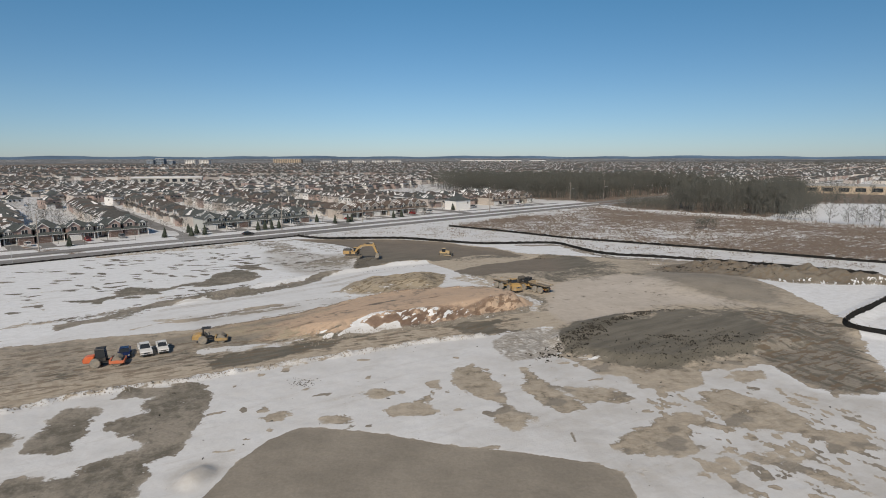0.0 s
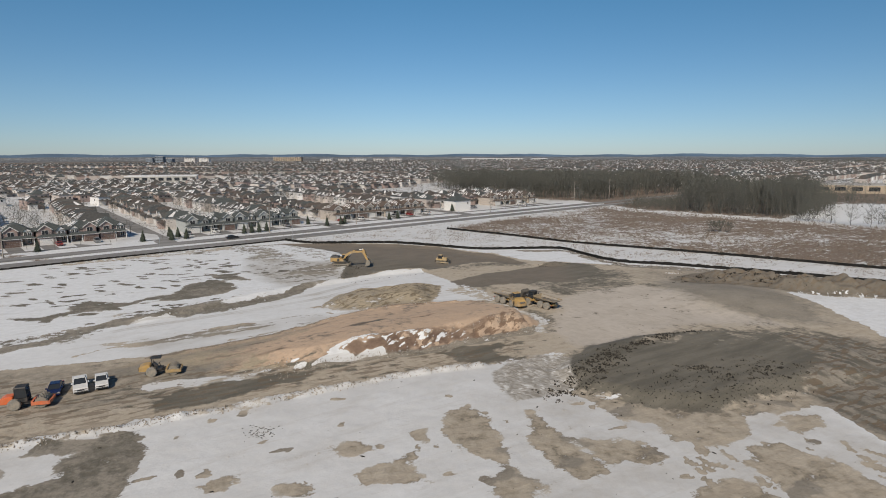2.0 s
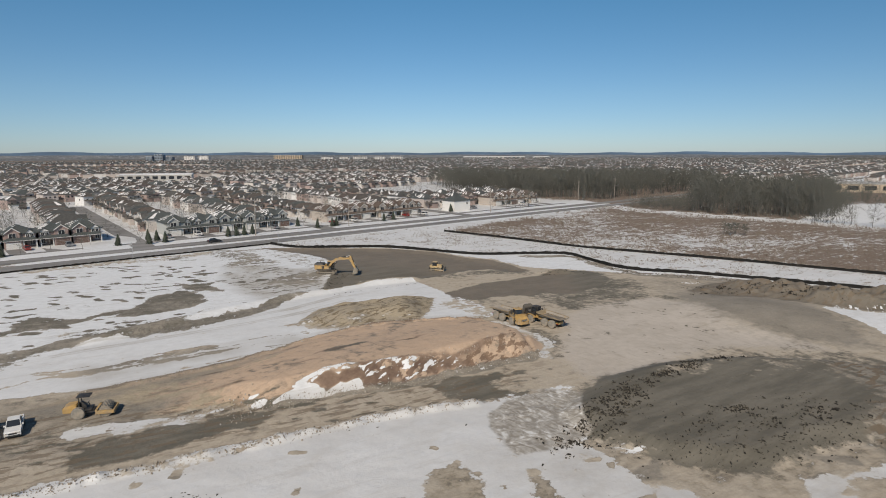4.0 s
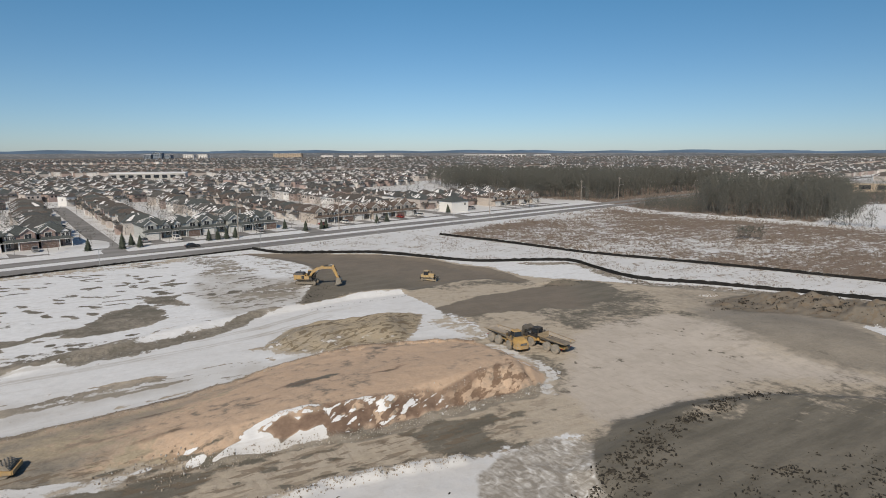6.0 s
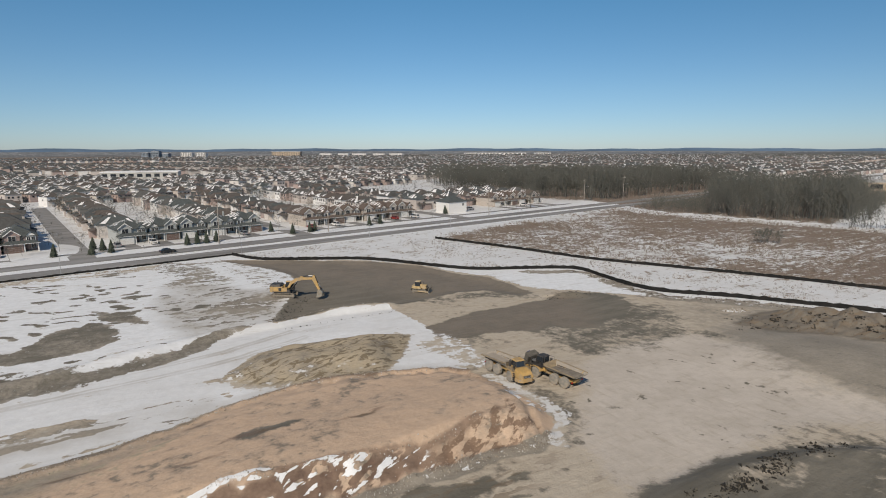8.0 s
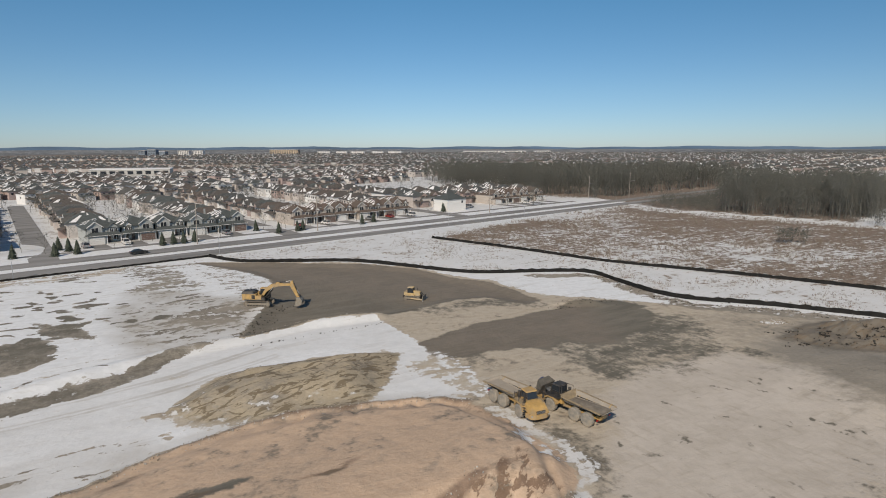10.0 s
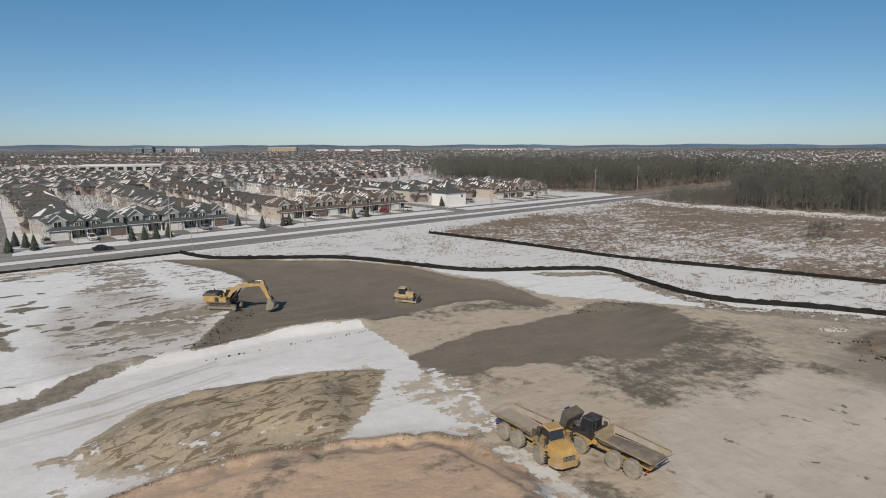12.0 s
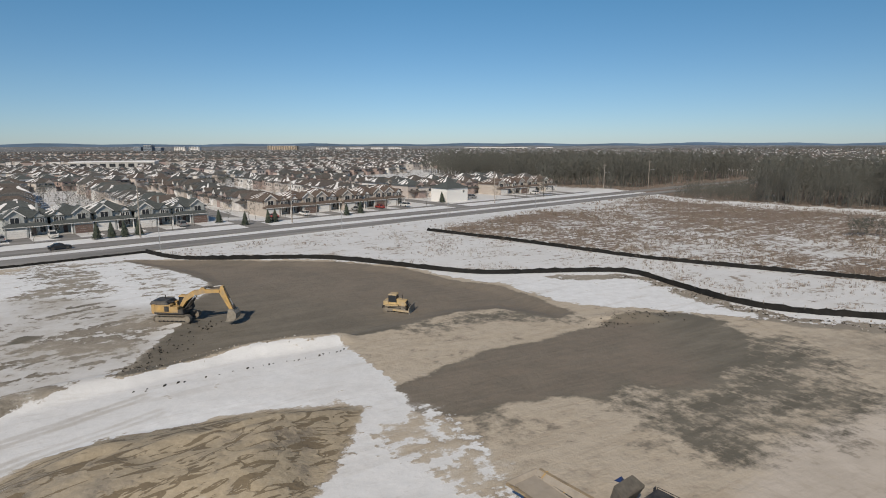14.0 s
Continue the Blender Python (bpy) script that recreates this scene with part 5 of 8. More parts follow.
def plain_house(heap, x, y, turn, w, d, eave, rise, rnd, detail=True):
    c, s_ = math.cos(radians(turn)), math.sin(radians(turn))

    def P(a, b, z):
        return (x + a * c - b * s_, y + a * s_ + b * c, z)

    hw, hd, o = w / 2, d / 2, 0.4
    wall = [P(a, b, z) for z in (0, eave) for a, b in ((-hw, -hd), (hw, -hd), (hw, hd), (-hw, hd))]
    heap.add(wall, [(0, 1, 5, 4), (1, 2, 6, 5), (2, 3, 7, 6), (3, 0, 4, 7)], [0] * 4)
    k = hw + o
    t = eave + rise
    r = [P(-hw - o, -hd - o, eave), P(hw + o, -hd - o, eave), P(hw + o, hd + o, eave), P(-hw - o, hd + o, eave), P(0, -hd - o + k, t), P(0, hd + o - k, t)]
    heap.add(r, [(0, 1, 4), (1, 2, 5, 4), (2, 3, 5), (3, 0, 4, 5), (3, 2, 1, 0)], [1] * 5)
    if detail:
        # a front gable and porch
        gx = hw * rnd.choice((-0.45, 0.45))
        g = [P(gx - 2.1, -hd - 0.9, eave), P(gx + 2.1, -hd - 0.9, eave), P(gx, -hd - 0.9, eave + 1.7), P(gx, -hd + 3.2, eave + 1.7), P(gx - 2.1, -hd + 1, eave), P(gx + 2.1, -hd + 1, eave)]
        heap.add(g, [(0, 1, 2)], [0])
        heap.add(g, [(0, 2, 3, 4), (1, 5, 3, 2)], [1, 1])
        b = [P(a, bb, z) for z in (0, 2.8) for a, bb in ((gx - 2.3, -hd - 2), (gx + 2.3, -hd - 2), (gx + 2.3, -hd), (gx - 2.3, -hd))]
        heap.add(b, [(0, 1, 5, 4), (1, 2, 6, 5), (3, 0, 4, 7)], [0] * 3)
        heap.add([P(a, bb, z) for a, bb, z in ((-hw, -hd - 2.3, 2.8), (hw, -hd - 2.3, 2.8), (hw, -hd, 3.5), (-hw, -hd, 3.5))], [(0, 1, 2, 3)], [1])
        for a in (-hw * 0.55, hw * 0.1, hw * 0.6):
            q = [P(a - 0.55, -hd - 0.04, 2.9), P(a + 0.55, -hd - 0.04, 2.9), P(a + 0.55, -hd - 0.04, 4.05), P(a - 0.55, -hd - 0.04, 4.05)]
            heap.add(q, [(0, 1, 2, 3)], [3])
            q = [P(a - 0.55, hd + 0.04, 2.9), P(a + 0.55, hd + 0.04, 2.9), P(a + 0.55, hd + 0.04, 4.05), P(a - 0.55, hd + 0.04, 4.05)]
            heap.add(q, [(0, 1, 2, 3)], [3])
        for sgn in (-1, 1):
            q = [P(sgn * (hw + 0.04), b0, z) for b0, z in ((-1.0, 2.9), (0.2, 2.9), (0.2, 4.0), (-1.0, 4.0))]
            heap.add(q, [(0, 1, 2, 3)], [3])
    # snow on the slopes that face away from the sun, in strips
    for i0, i1, i2, i3, nx, ny in ((3, 0, 4, 5, -1, 0), (1, 2, 5, 4, 1, 0), (2, 3, 5, 5, 0, 1)):
        wx, wy = nx * c - ny * s_, nx * s_ + ny * c
        away = -(wx * to_sun.x + wy * to_sun.y) / 0.78
        shade = (0.26 + 0.5 * (wx < -0.25) + 0.45 * max(0.0, away)) * (1.0 if detail else 0.55)
        A, Bv, C, D = (Vector(r[j]) for j in (i0, i1, i2, i3))
        n = 4 if detail else 2
        for j in range(n):
            if rnd.random() > shade:
                continue
            u0 = (j + rnd.uniform(0, 0.3)) / n
            u1 = u0 + rnd.uniform(0.35, 0.9) / n
            v0, v1 = rnd.uniform(0.02, 0.3), rnd.uniform(0.5, 0.98)
            up = Vector((wx * 0.05, wy * 0.05, 0.09))
            q = [tuple(A.lerp(Bv, u).lerp(D.lerp(C, u), v) + up) for u, v in ((u0, v0), (u1, v0), (u1 + 0.05, v1), (u0 + 0.08, v1))]
            heap.add(q, [(0, 1, 2, 3)], [2])


rnd = random.Random(11)
# roof snow for the far rows, greyed: distance haze is put into its colour
M_HAZED_ROOF_SNOW = plain("hazed_roof_snow", (0.53, 0.535, 0.545), 0.8, vary=0.2, scale=0.6)
TOWN_MATS = [M_WALLS, M_SHINGLE, M_SNOW, M_GLASS]
FAR_MATS = [M_WALLS, M_SHINGLE, M_HAZED_ROOF_SNOW, M_GLASS]
near_town = Heap()
# rows along both sides of the side streets
for s0, lean in STREETS:
    for side in (-1, 1):
        n = NEAR_EDGE + 66
        while n < NEAR_EDGE + 205:
            s = s0 + lean * (n - NEAR_EDGE - 20) + side * (17 + rnd.uniform(-1.2, 1.2))
            x, y = sn(s, n)
            plain_house(near_town, x, y, ROAD_ANGLE - math.degrees(lean) + (90 if side > 0 else -90) + 180, 7.7 + rnd.uniform(-0.5, 0.5), 12.5 + rnd.uniform(-1.6, 1.6), 4.7 + rnd.uniform(-0.5, 0.5), rnd.uniform(2.0, 2.9), rnd)
            n += 9.7 + rnd.uniform(-0.3, 0.9)
    # the end of the block
for s in np.arange(245, 330, 11.5):
    for n in (FRONT_N + 26, FRONT_N + 50):
        x, y = sn(s, n)
        plain_house(near_town, x, y, ROAD_ANGLE, 9.5, 12, 5.6, 2.8, rnd)
near_town.link("rows_of_houses", TOWN_MATS, "rows of brick houses with brown and grey roofs", "houses")


WOOD = [(106, 394), (113, 366), (138, 341), (160, 322), (176, 304), (198, 326), (222, 352), (246, 386), (262, 410), (286, 420), (274, 450), (262, 490), (262, 640), (220, 660), (120, 660), (20, 660), (-40, 640), (-25, 590), (-8, 520), (50, 452), (92, 428)]


def within(poly, x, y):
    odd = False
    for (ax, ay), (bx, by) in zip(poly, poly[1:] + poly[:1]):
        if (ay > y) != (by > y) and x < (bx - ax) * (y - ay) / (by - ay) + ax:
            odd = not odd
    return odd


def strewn(count, x0, x1, y0, y1, poly, seed, test=None):
    """Random places in an outline: x, y and the distance to its edge."""
    rs = np.random.RandomState(seed)
    x, y = rs.uniform(x0, x1, count), rs.uniform(y0, y1, count)
    d = inside(poly, x, y)
    ok = d > 0
    if test is not None:
        ok &= test(x, y, d)
    return list(zip(x[ok].tolist(), y[ok].tolist(), d[ok].tolist()))


mid_town = Heap()
far_town = Heap()
PARKS = [(-200, 900, 160, 60), (180, 1050, 90, 40), (-360, 720, 110, 70), (-700, 1300, 200, 120), (420, 470, 150, 110)]
FAR_LIMIT = 2850
n = -700
row = 0
while n < 2500:
    reach = 1500 + max(n, 0) * 0.7
    turn = ROAD_ANGLE + 14 * math.sin(n * 0.004)
    s = -reach + rnd.uniform(0, 20)
    gap = 0
    while s < reach * 1.15 + 700:
        bend = 26 * math.sin(s * 0.006 + n * 0.01)
        x, y = sn(s, n + bend)
        x += (n - 450) * 0.28
        s += 10.8 + math.hypot(x, y) * 0.0028
        gap += 1
        if gap % 13 == 0:
            s += 14
            continue
        if abs(x) > 0.86 * y + 30 or within(WOOD, x, y) or any(((x - a) / b2) ** 2 + ((y - b) / c2) ** 2 < 1 for a, b, b2, c2 in PARKS):
            continue
        if y < 360 or (x > 60 and y < 640) or (n < NEAR_EDGE + 238 and y < 660):
            continue
        d = math.hypot(x, y)
        if d > FAR_LIMIT:
            continue
        if rnd.random() < 0.06 + max(0, d - 1500) / 2500:
            continue
        facing = turn + (180 if row % 2 else 0) + rnd.uniform(-3, 3)
        plain_house(mid_town if d < 800 else far_town, x, y, facing, rnd.uniform(8.5, 10.5), rnd.uniform(11, 14), rnd.uniform(4.5, 5.5), rnd.uniform(2.1, 2.9), rnd, d < 800)
    n += (26 if row % 2 else 40) * (1 + n * 0.00012)
    row += 1
mid_town.link("rows_of_houses", TOWN_MATS, "packed rows of suburban houses with snow-streaked roofs", "houses")
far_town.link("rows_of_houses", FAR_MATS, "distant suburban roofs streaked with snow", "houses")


# ---- trees ----
def limb(V, F, Mi, p, q, r0, r1, mat, n=4):
    p, q = Vector(p), Vector(q)
    t = (q - p).to_track_quat("Z", "Y").to_matrix()
    o = len(V)
    for c, r in ((p, r0), (q, r1)):
        for i in range(n):
            a = 2 * math.pi * i / n
            V.append(tuple(c + t @ Vector((r * math.cos(a), r * math.sin(a), 0))))
    for i in range(n):
        F.append((o + i, o + (i + 1) % n, o + n + (i + 1) % n, o + n + i))
        Mi.append(mat)


def bare_tree(seed, tall, spread, low, limbs, twigs, twig_w=0.035, sub=3):
    """A leafless tree: tapered trunk, limbs, side branches and many fine twigs. Returns verts, faces, material indices."""
    rnd = random.Random(seed)
    V, F, Mi = [], [], []
    lean = Vector((rnd.uniform(-0.04, 0.04), rnd.uniform(-0.04, 0.04), 1))
    rad = tall * 0.010
    knots = [Vector((0, 0, -0.3))]
    for i in range(1, 6):
        knots.append(Vector((lean.x * tall * i / 5 + rnd.uniform(-0.2, 0.2), lean.y * tall * i / 5 + rnd.uniform(-0.2, 0.2), tall * 0.84 * i / 5)))
    for i in range(5):
        limb(V, F, Mi, knots[i], knots[i + 1], rad * (1 - 0.17 * i), rad * (1 - 0.17 * (i + 1)), 0, 5)
    ends = []
    for i in range(limbs):
        h = low + (1 - low) * (i + 0.5) / limbs
        p = knots[0].lerp(knots[-1], min(0.98, h))
        a = i * 2.4 + rnd.uniform(-0.4, 0.4)
        l = spread * (0.62 + 0.55 * math.sin(0.35 + 2.6 * (h - low) / (1 - low))) * rnd.uniform(0.7, 1.15)
        q = p + Vector((math.cos(a) * l, math.sin(a) * l, l * rnd.uniform(0.5, 1.1)))
        limb(V, F, Mi, p, q, rad * 0.42 * (1.1 - h * 0.6), rad * 0.12, 0, 3)
        ends.append((p, q))
        for j in range(sub):
            b = p.lerp(q, rnd.uniform(0.3, 0.95))
            v = Vector((rnd.uniform(-1, 1), rnd.uniform(-1, 1), rnd.uniform(0.2, 1.3))) * l * 0.42
            limb(V, F, Mi, b, b + v, rad * 0.14, rad * 0.05, 0, 3)
            ends.append((b, b + v))
    for i in range(twigs):
        p, q = rnd.choice(ends)
        b = p.lerp(q, rnd.uniform(0.25, 1.0))
        v = Vector((rnd.uniform(-1, 1), rnd.uniform(-1, 1), rnd.uniform(-0.1, 1.2))).normalized() * rnd.uniform(0.6, 1.9) * tall / 14
        side = v.cross(Vector((rnd.uniform(-1, 1), rnd.uniform(-1, 1), rnd.uniform(-1, 1)))).normalized() * twig_w
        o = len(V)
        V += [tuple(b - side), tuple(b + side), tuple(b + v)]
        F.append((o, o + 1, o + 2))
        Mi.append(1)
    return np.array(V), F, Mi


def gather(name, templates, spots, mats, label, category):
    """Copies of a few templates at many spots (x, y, z, turn, size), in one mesh."""
    allv, tris, mids, base = [], [], [], 0
    packed = []
    for V, F, Mi in templates:
        packed.append((V, np.array([len(f) for f in F]), np.concatenate([np.array(f) for f in F]), np.array(Mi)))
    lens = []
    for i, (x, y, z, a, k) in enumerate(spots):
        V, ln, ix, mi = packed[i % len(packed)]
        c, s_ = math.cos(a), math.sin(a)
        allv.append(np.stack([(V[:, 0] * c - V[:, 1] * s_) * k + x, (V[:, 0] * s_ + V[:, 1] * c) * k + y, V[:, 2] * k + z], 1))
        tris.append(ix + base), lens.append(ln), mids.append(mi)
        base += len(V)
    v, ix, ln, mi = np.concatenate(allv), np.concatenate(tris), np.concatenate(lens), np.concatenate(mids)
    me = bpy.data.meshes.new(name)
    me.vertices.add(len(v))
    me.vertices.foreach_set("co", v.ravel())
    me.loops.add(len(ix))
    me.loops.foreach_set("vertex_index", ix.astype(np.int32))
    me.polygons.add(len(ln))
    me.polygons.foreach_set("loop_start", np.concatenate([[0], np.cumsum(ln)[:-1]]).astype(np.int32))
    me.update(calc_edges=True)
    for mt in mats:
        me.materials.append(mt)
    me.polygons.foreach_set("material_index", mi.astype(np.int32))
    return tagged(new(name, me), label, category, kind="stuff")


TREES = [bare_tree(i, 14.0 + 1.5 * i, 3.7 + 0.35 * i, 0.22, 12, 330, 0.04, 2) for i in range(5)]
THIN = [bare_tree(20 + i, 14.5 + i, 3.2, 0.25, 6, 170, 0.07, 1) for i in range(4)]
FAR_TREE = [bare_tree(30 + i, 15, 3.4, 0.2, 4, 42, 0.17, 0) for i in range(3)]
rnd = random.Random(4)


def off_road(x, y, d):
    n_ac = RN[0] * x + RN[1] * y
    return (n_ac < NEAR_EDGE - 6) | (n_ac > NEAR_EDGE + 30)


def tall_wood(x, y, d):
    """True beyond the road, and on its near side past the low scrub."""
    return off_road(x, y, d) & ((RN[0] * x + RN[1] * y > NEAR_EDGE) | (x > 130 + (y - 345) * 0.455 + 8 * fbm(x, y, 30, 2, 2.0)))


def clearing(x, y):
    return fbm(x, y, 26, 3, 5.0)


spots = [(x, y, -0.1, rnd.uniform(0, 6.3), rnd.uniform(0.62, 1.08) * min(1, 0.6 + d / 25)) for x, y, d in strewn(6500, -10, 340, 290, 480, WOOD, 4, lambda x, y, d: tall_wood(x, y, d) & (d < 26) & (clearing(x, y) > -0.25 + 0.25 * (d < 9)))]
deep = [(x, y, -0.1, rnd.uniform(0, 6.3), rnd.uniform(0.7, 1.2) * (1 + 0.25 * float(clearing(np.array([x * 0.6]), np.array([y * 0.6]))[0]))) for x, y, d in strewn(8600, -75, 340, 300, 660, WOOD, 5, lambda x, y, d: tall_wood(x, y, d) & (d > 16) & (clearing(x, y) > -0.4))]
BRUSH = [bare_tree(80 + i, 5.0, 2.4, 0.03, 9, 110, 0.045, 1) for i in range(3)]
brush = [(x, y, -0.1, rnd.uniform(0, 6.3), rnd.uniform(0.35, 1.5)) for x, y, d in strewn(5200, -10, 340, 290, 480, WOOD, 14, lambda x, y, d: tall_wood(x, y, d) & (d < 12))]
brush += [(x, y, -0.1, rnd.uniform(0, 6.3), rnd.uniform(0.35, 1.15)) for x, y, d in strewn(6000, 70, 220, 330, 500, WOOD, 16, lambda x, y, d: off_road(x, y, d) & ~tall_wood(x, y, d) & (clearing(x, y) > -0.35))]
for (ax, ay), (bx, by), many in (((168, 301), (262, 268), 70), ((184, 326), (236, 384), 90), ((250, 404), (300, 394), 40)):
    for _ in range(many):
        k = rnd.random()
        brush.append((ax + (bx - ax) * k + rnd.gauss(0, 2.5), ay + (by - ay) * k + rnd.gauss(0, 2.5), -0.1, rnd.uniform(0, 6.3), rnd.uniform(0.5, 1.6)))
gather("undergrowth", BRUSH, brush, [M_BARK, M_TWIG], "leafless brush along the edge of the wood", "bushes")
gather("woodland", TREES, spots, [M_BARK, M_TWIG], "edge of a leafless grey-brown winter wood", "trees")
gather("woodland", THIN, deep, [M_BARK, M_TWIG], "dense leafless grey-brown winter wood", "trees")

# trees between the houses
yards = [(x, y, 0.0, rnd.uniform(0, 6.3), rnd.uniform(0.45, 0.8)) for x, y, d in strewn(700, 190, 480, 325, 620, [(262, 408), (300, 396), (335, 364), (420, 400), (480, 600), (330, 610), (270, 500)], 15)]
for x, y, d in strewn(3300, -700, 560, 330, 1250, [(-150, 300), (20, 420), (10, 560), (330, 620), (560, 760), (560, 1250), (-700, 1250), (-700, 560), (-330, 330)], 9):
    if not any(((x - a) / b) ** 2 + ((y - c) / e) ** 2 < 1 for a, c, b, e in PARKS[1:]):
        yards.append((x, y, 0.0, rnd.uniform(0, 6.3), rnd.uniform(0.3, 0.62)))
near_yards = []
YARD = [bare_tree(90 + i, 13, 3.6, 0.16, 8, 170, 0.05, 1) for i in range(3)]
for s0, lean in STREETS:
    for k in range(78):
        n = NEAR_EDGE + 54 + k * 2.0
        x, y = sn(s0 + lean * (n - NEAR_EDGE) + rnd.choice((-8, 8, -34, 34, -29, 30, 37, 26, -26, -38)) + rnd.uniform(-2.5, 2.5), n)
        near_yards.append((x, y, 0.0, rnd.uniform(0, 6.3), rnd.uniform(0.38, 0.66)))
gather("yard_trees", YARD, near_yards, [M_BARK, M_TWIG], "leafless garden trees behind the houses", "trees")
for x, y, d in strewn(700, -360, -40, 840, 960, [(-360, 880), (-250, 842), (-60, 850), (-40, 900), (-150, 958), (-330, 950)], 31):
    yards.append((x, y, 0.0, rnd.uniform(0, 6.3), rnd.uniform(0.4, 0.6)))
gather("yard_trees", FAR_TREE, yards, [M_BARK, M_TWIG], "small leafless trees between the houses", "trees")

# a dark wood on the plain beyond the town
far_wood = [(x, y, 0.0, rnd.uniform(0, 6.3), rnd.uniform(0.8, 1.3)) for x, y, d in strewn(2600, 700, 2300, 1750, 2100, [(700, 2000), (900, 1900), (1500, 1780), (2250, 1760), (2300, 1960), (1500, 2060), (900, 2090)], 41)]
gather("woodland", FAR_TREE, far_wood, [M_BARK, M_TWIG], "strip of dark leafless wood far beyond the town", "trees")

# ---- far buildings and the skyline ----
# the blue of distance haze is put into the hills' base colour
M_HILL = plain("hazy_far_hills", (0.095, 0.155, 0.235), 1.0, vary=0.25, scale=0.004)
M_TANWALL = plain("tan_far_wall", (0.46, 0.38, 0.29), 0.9, scale=0.2)
M_BLUEWALL = plain("grey_blue_far_wall", (0.20, 0.24, 0.29), 0.7, scale=0.2)


def plain_material():
    """Far suburbs on rising land: brown-grey yards and trees with specks of snowy roofs, the colour blued slightly for
    haze.
    """
    m = Mat("far_plain", 0.95)
    n, sp = m.noise(0.004, 6.0), m.noise(0.045, 3.0, rough=0.7)
    c = m.mix(m.ramp(n, 0.4, 0.6), (0.11, 0.12, 0.13), (0.18, 0.18, 0.18))
    c = m.mix(m.ramp(sp, 0.57, 0.62), c, (0.42, 0.42, 0.42))
    return m.done(m.mix(m.ramp(m.noise(0.0016, 5.0, stretch=(0, 3.0, 1.0, 1.0)), 0.52, 0.6), c, (0.10, 0.10, 0.095)))


rs = np.random.RandomState(12)


def far_rise(name, rings, bumps, material, label):
    """A rise of the land round the horizon: rings of distance and height."""
    verts, faces, k = [], [], len(rings)
    for i in range(241):
        a = radians(-75 + 150 * i / 240)
        roll = bumps * (1.1 * math.sin(i * 0.21) + math.sin(i * 0.57 + 1) + rs.uniform(-0.5, 0.5))
        for r, h, share in rings:
            verts.append((r * math.sin(a), r * math.cos(a), h + roll * share))
        if i:
            o = k * i
            for j in range(k - 1):
                faces.append((o - k + j, o + j, o + j + 1, o - k + j + 1))
    return tagged(link(name, verts, faces, material), label, "hills", kind="structure")


far_rise("backdrop", ((2780, -1.5, 0.0), (3000, 5.0, 0.3), (3300, 15.0, 0.4), (3420, 17.0, 0.4), (3450, -3.0, 0.0)), 1.2, plain_material(), "far brown-grey suburbs rising to the horizon")
far_rise("backdrop", ((3500, -2.0, 0.0), (3700, 29.5, 1.0), (3850, 20.0, 0.6)), 2.2, M_HILL, "low wooded hills on the horizon, coloured blue for haze")


def far_block(label, x, y, w, d, h, wall, floors, bays, turn=0, name="apartment_building", snow=True):
    """A flat-roofed far building with rows of window bands."""
    ob = thing(name, pose(x, y, 0, 0, 0, turn), label, "building")
    part("wall", B(-w / 2, w / 2, -d / 2, d / 2, -0.5, h), wall, ob)
    part("roof", B(-w / 2 - 0.4, w / 2 + 0.4, -d / 2 - 0.4, d / 2 + 0.4, h, h + 0.6), M_SNOW if snow else M_CONCRETE, ob)
    fh, bw = h / floors, w / bays
    me = None
    for i in range(floors):
        for j in range(bays):
            if me is None:
                o = part("window", B(-bw * 0.32, bw * 0.32, -0.08, 0, 0, fh * 0.5), M_GLASS, ob)
                me = o.data
            else:
                o = new("window", me)
                o.parent = ob
            o.matrix_basis = pose(-w / 2 + (j + 0.5) * bw, -d / 2, fh * (i + 0.3))
    return ob


far_block("long tan multi-storey block far off in the town", -640, 2420, 112, 30, 20, M_TANWALL, 5, 12)
for x, w, h in ((-1105, 26, 17), (-1068, 30, 23), (-1030, 22, 15)):
    far_block("dark blue-grey apartment tower far off in the town", x, 2230, w, 24, h, M_BLUEWALL, 4, 5)
for x, w in ((-985, 40), (-930, 36)):
    far_block("pale apartment block far off in the town", x, 2300, w, 22, 17, M_WHITE, 4, 6)
for i, (x, w) in enumerate(((-470, 46), (-405, 40), (-345, 52), (-270, 44), (-205, 50))):
    far_block("pale low apartment block far off in the town", x, 2350 + 14 * i, w, 20, 13, M_WHITE, 3, 7)
for x, w in ((105, 60), (190, 95), (300, 120), (440, 70)):
    far_block("long white warehouse far off in the town", x, 2850, w, 60, 11, M_WHITE, 1, 6, name="warehouse")
far_block("wide pale school with a snow-covered flat roof", -335, 715, 76, 40, 7.0, M_CONCRETE, 1, 9, 20, "school", True)
far_block("low tan school with a flat snowy roof", 346, 521, 84, 40, 6.5, M_TANWALL, 1, 7, -20, "school", False)
far_block("low tan block beside a school", 292, 552, 34, 26, 6.5, M_TANWALL, 1, 5, -20, "school", False)


# ---- machines and vehicles ----
DUST = (0.36, 0.31, 0.245)
M_YELLOW = plain("machine_yellow_paint", (0.45, 0.29, 0.105), 0.55, vary=0.18, scale=1.6, dirt=(0.30, 0.235, 0.16), amount=0.75)
M_BED_EDGE = plain("scraped_bed_edge", (0.30, 0.235, 0.15), 0.75, vary=0.25, scale=1.8, dirt=(0.17, 0.14, 0.11), amount=0.6)
M_YELLOW_OLD = plain("dusty_yellow_paint", (0.46, 0.34, 0.17), 0.7, vary=0.16, scale=1.6, dirt=DUST, amount=0.75)
M_ORANGE = plain("machine_orange_paint", (0.66, 0.15, 0.05), 0.45, vary=0.12, scale=1.5, dirt=DUST, amount=0.25)
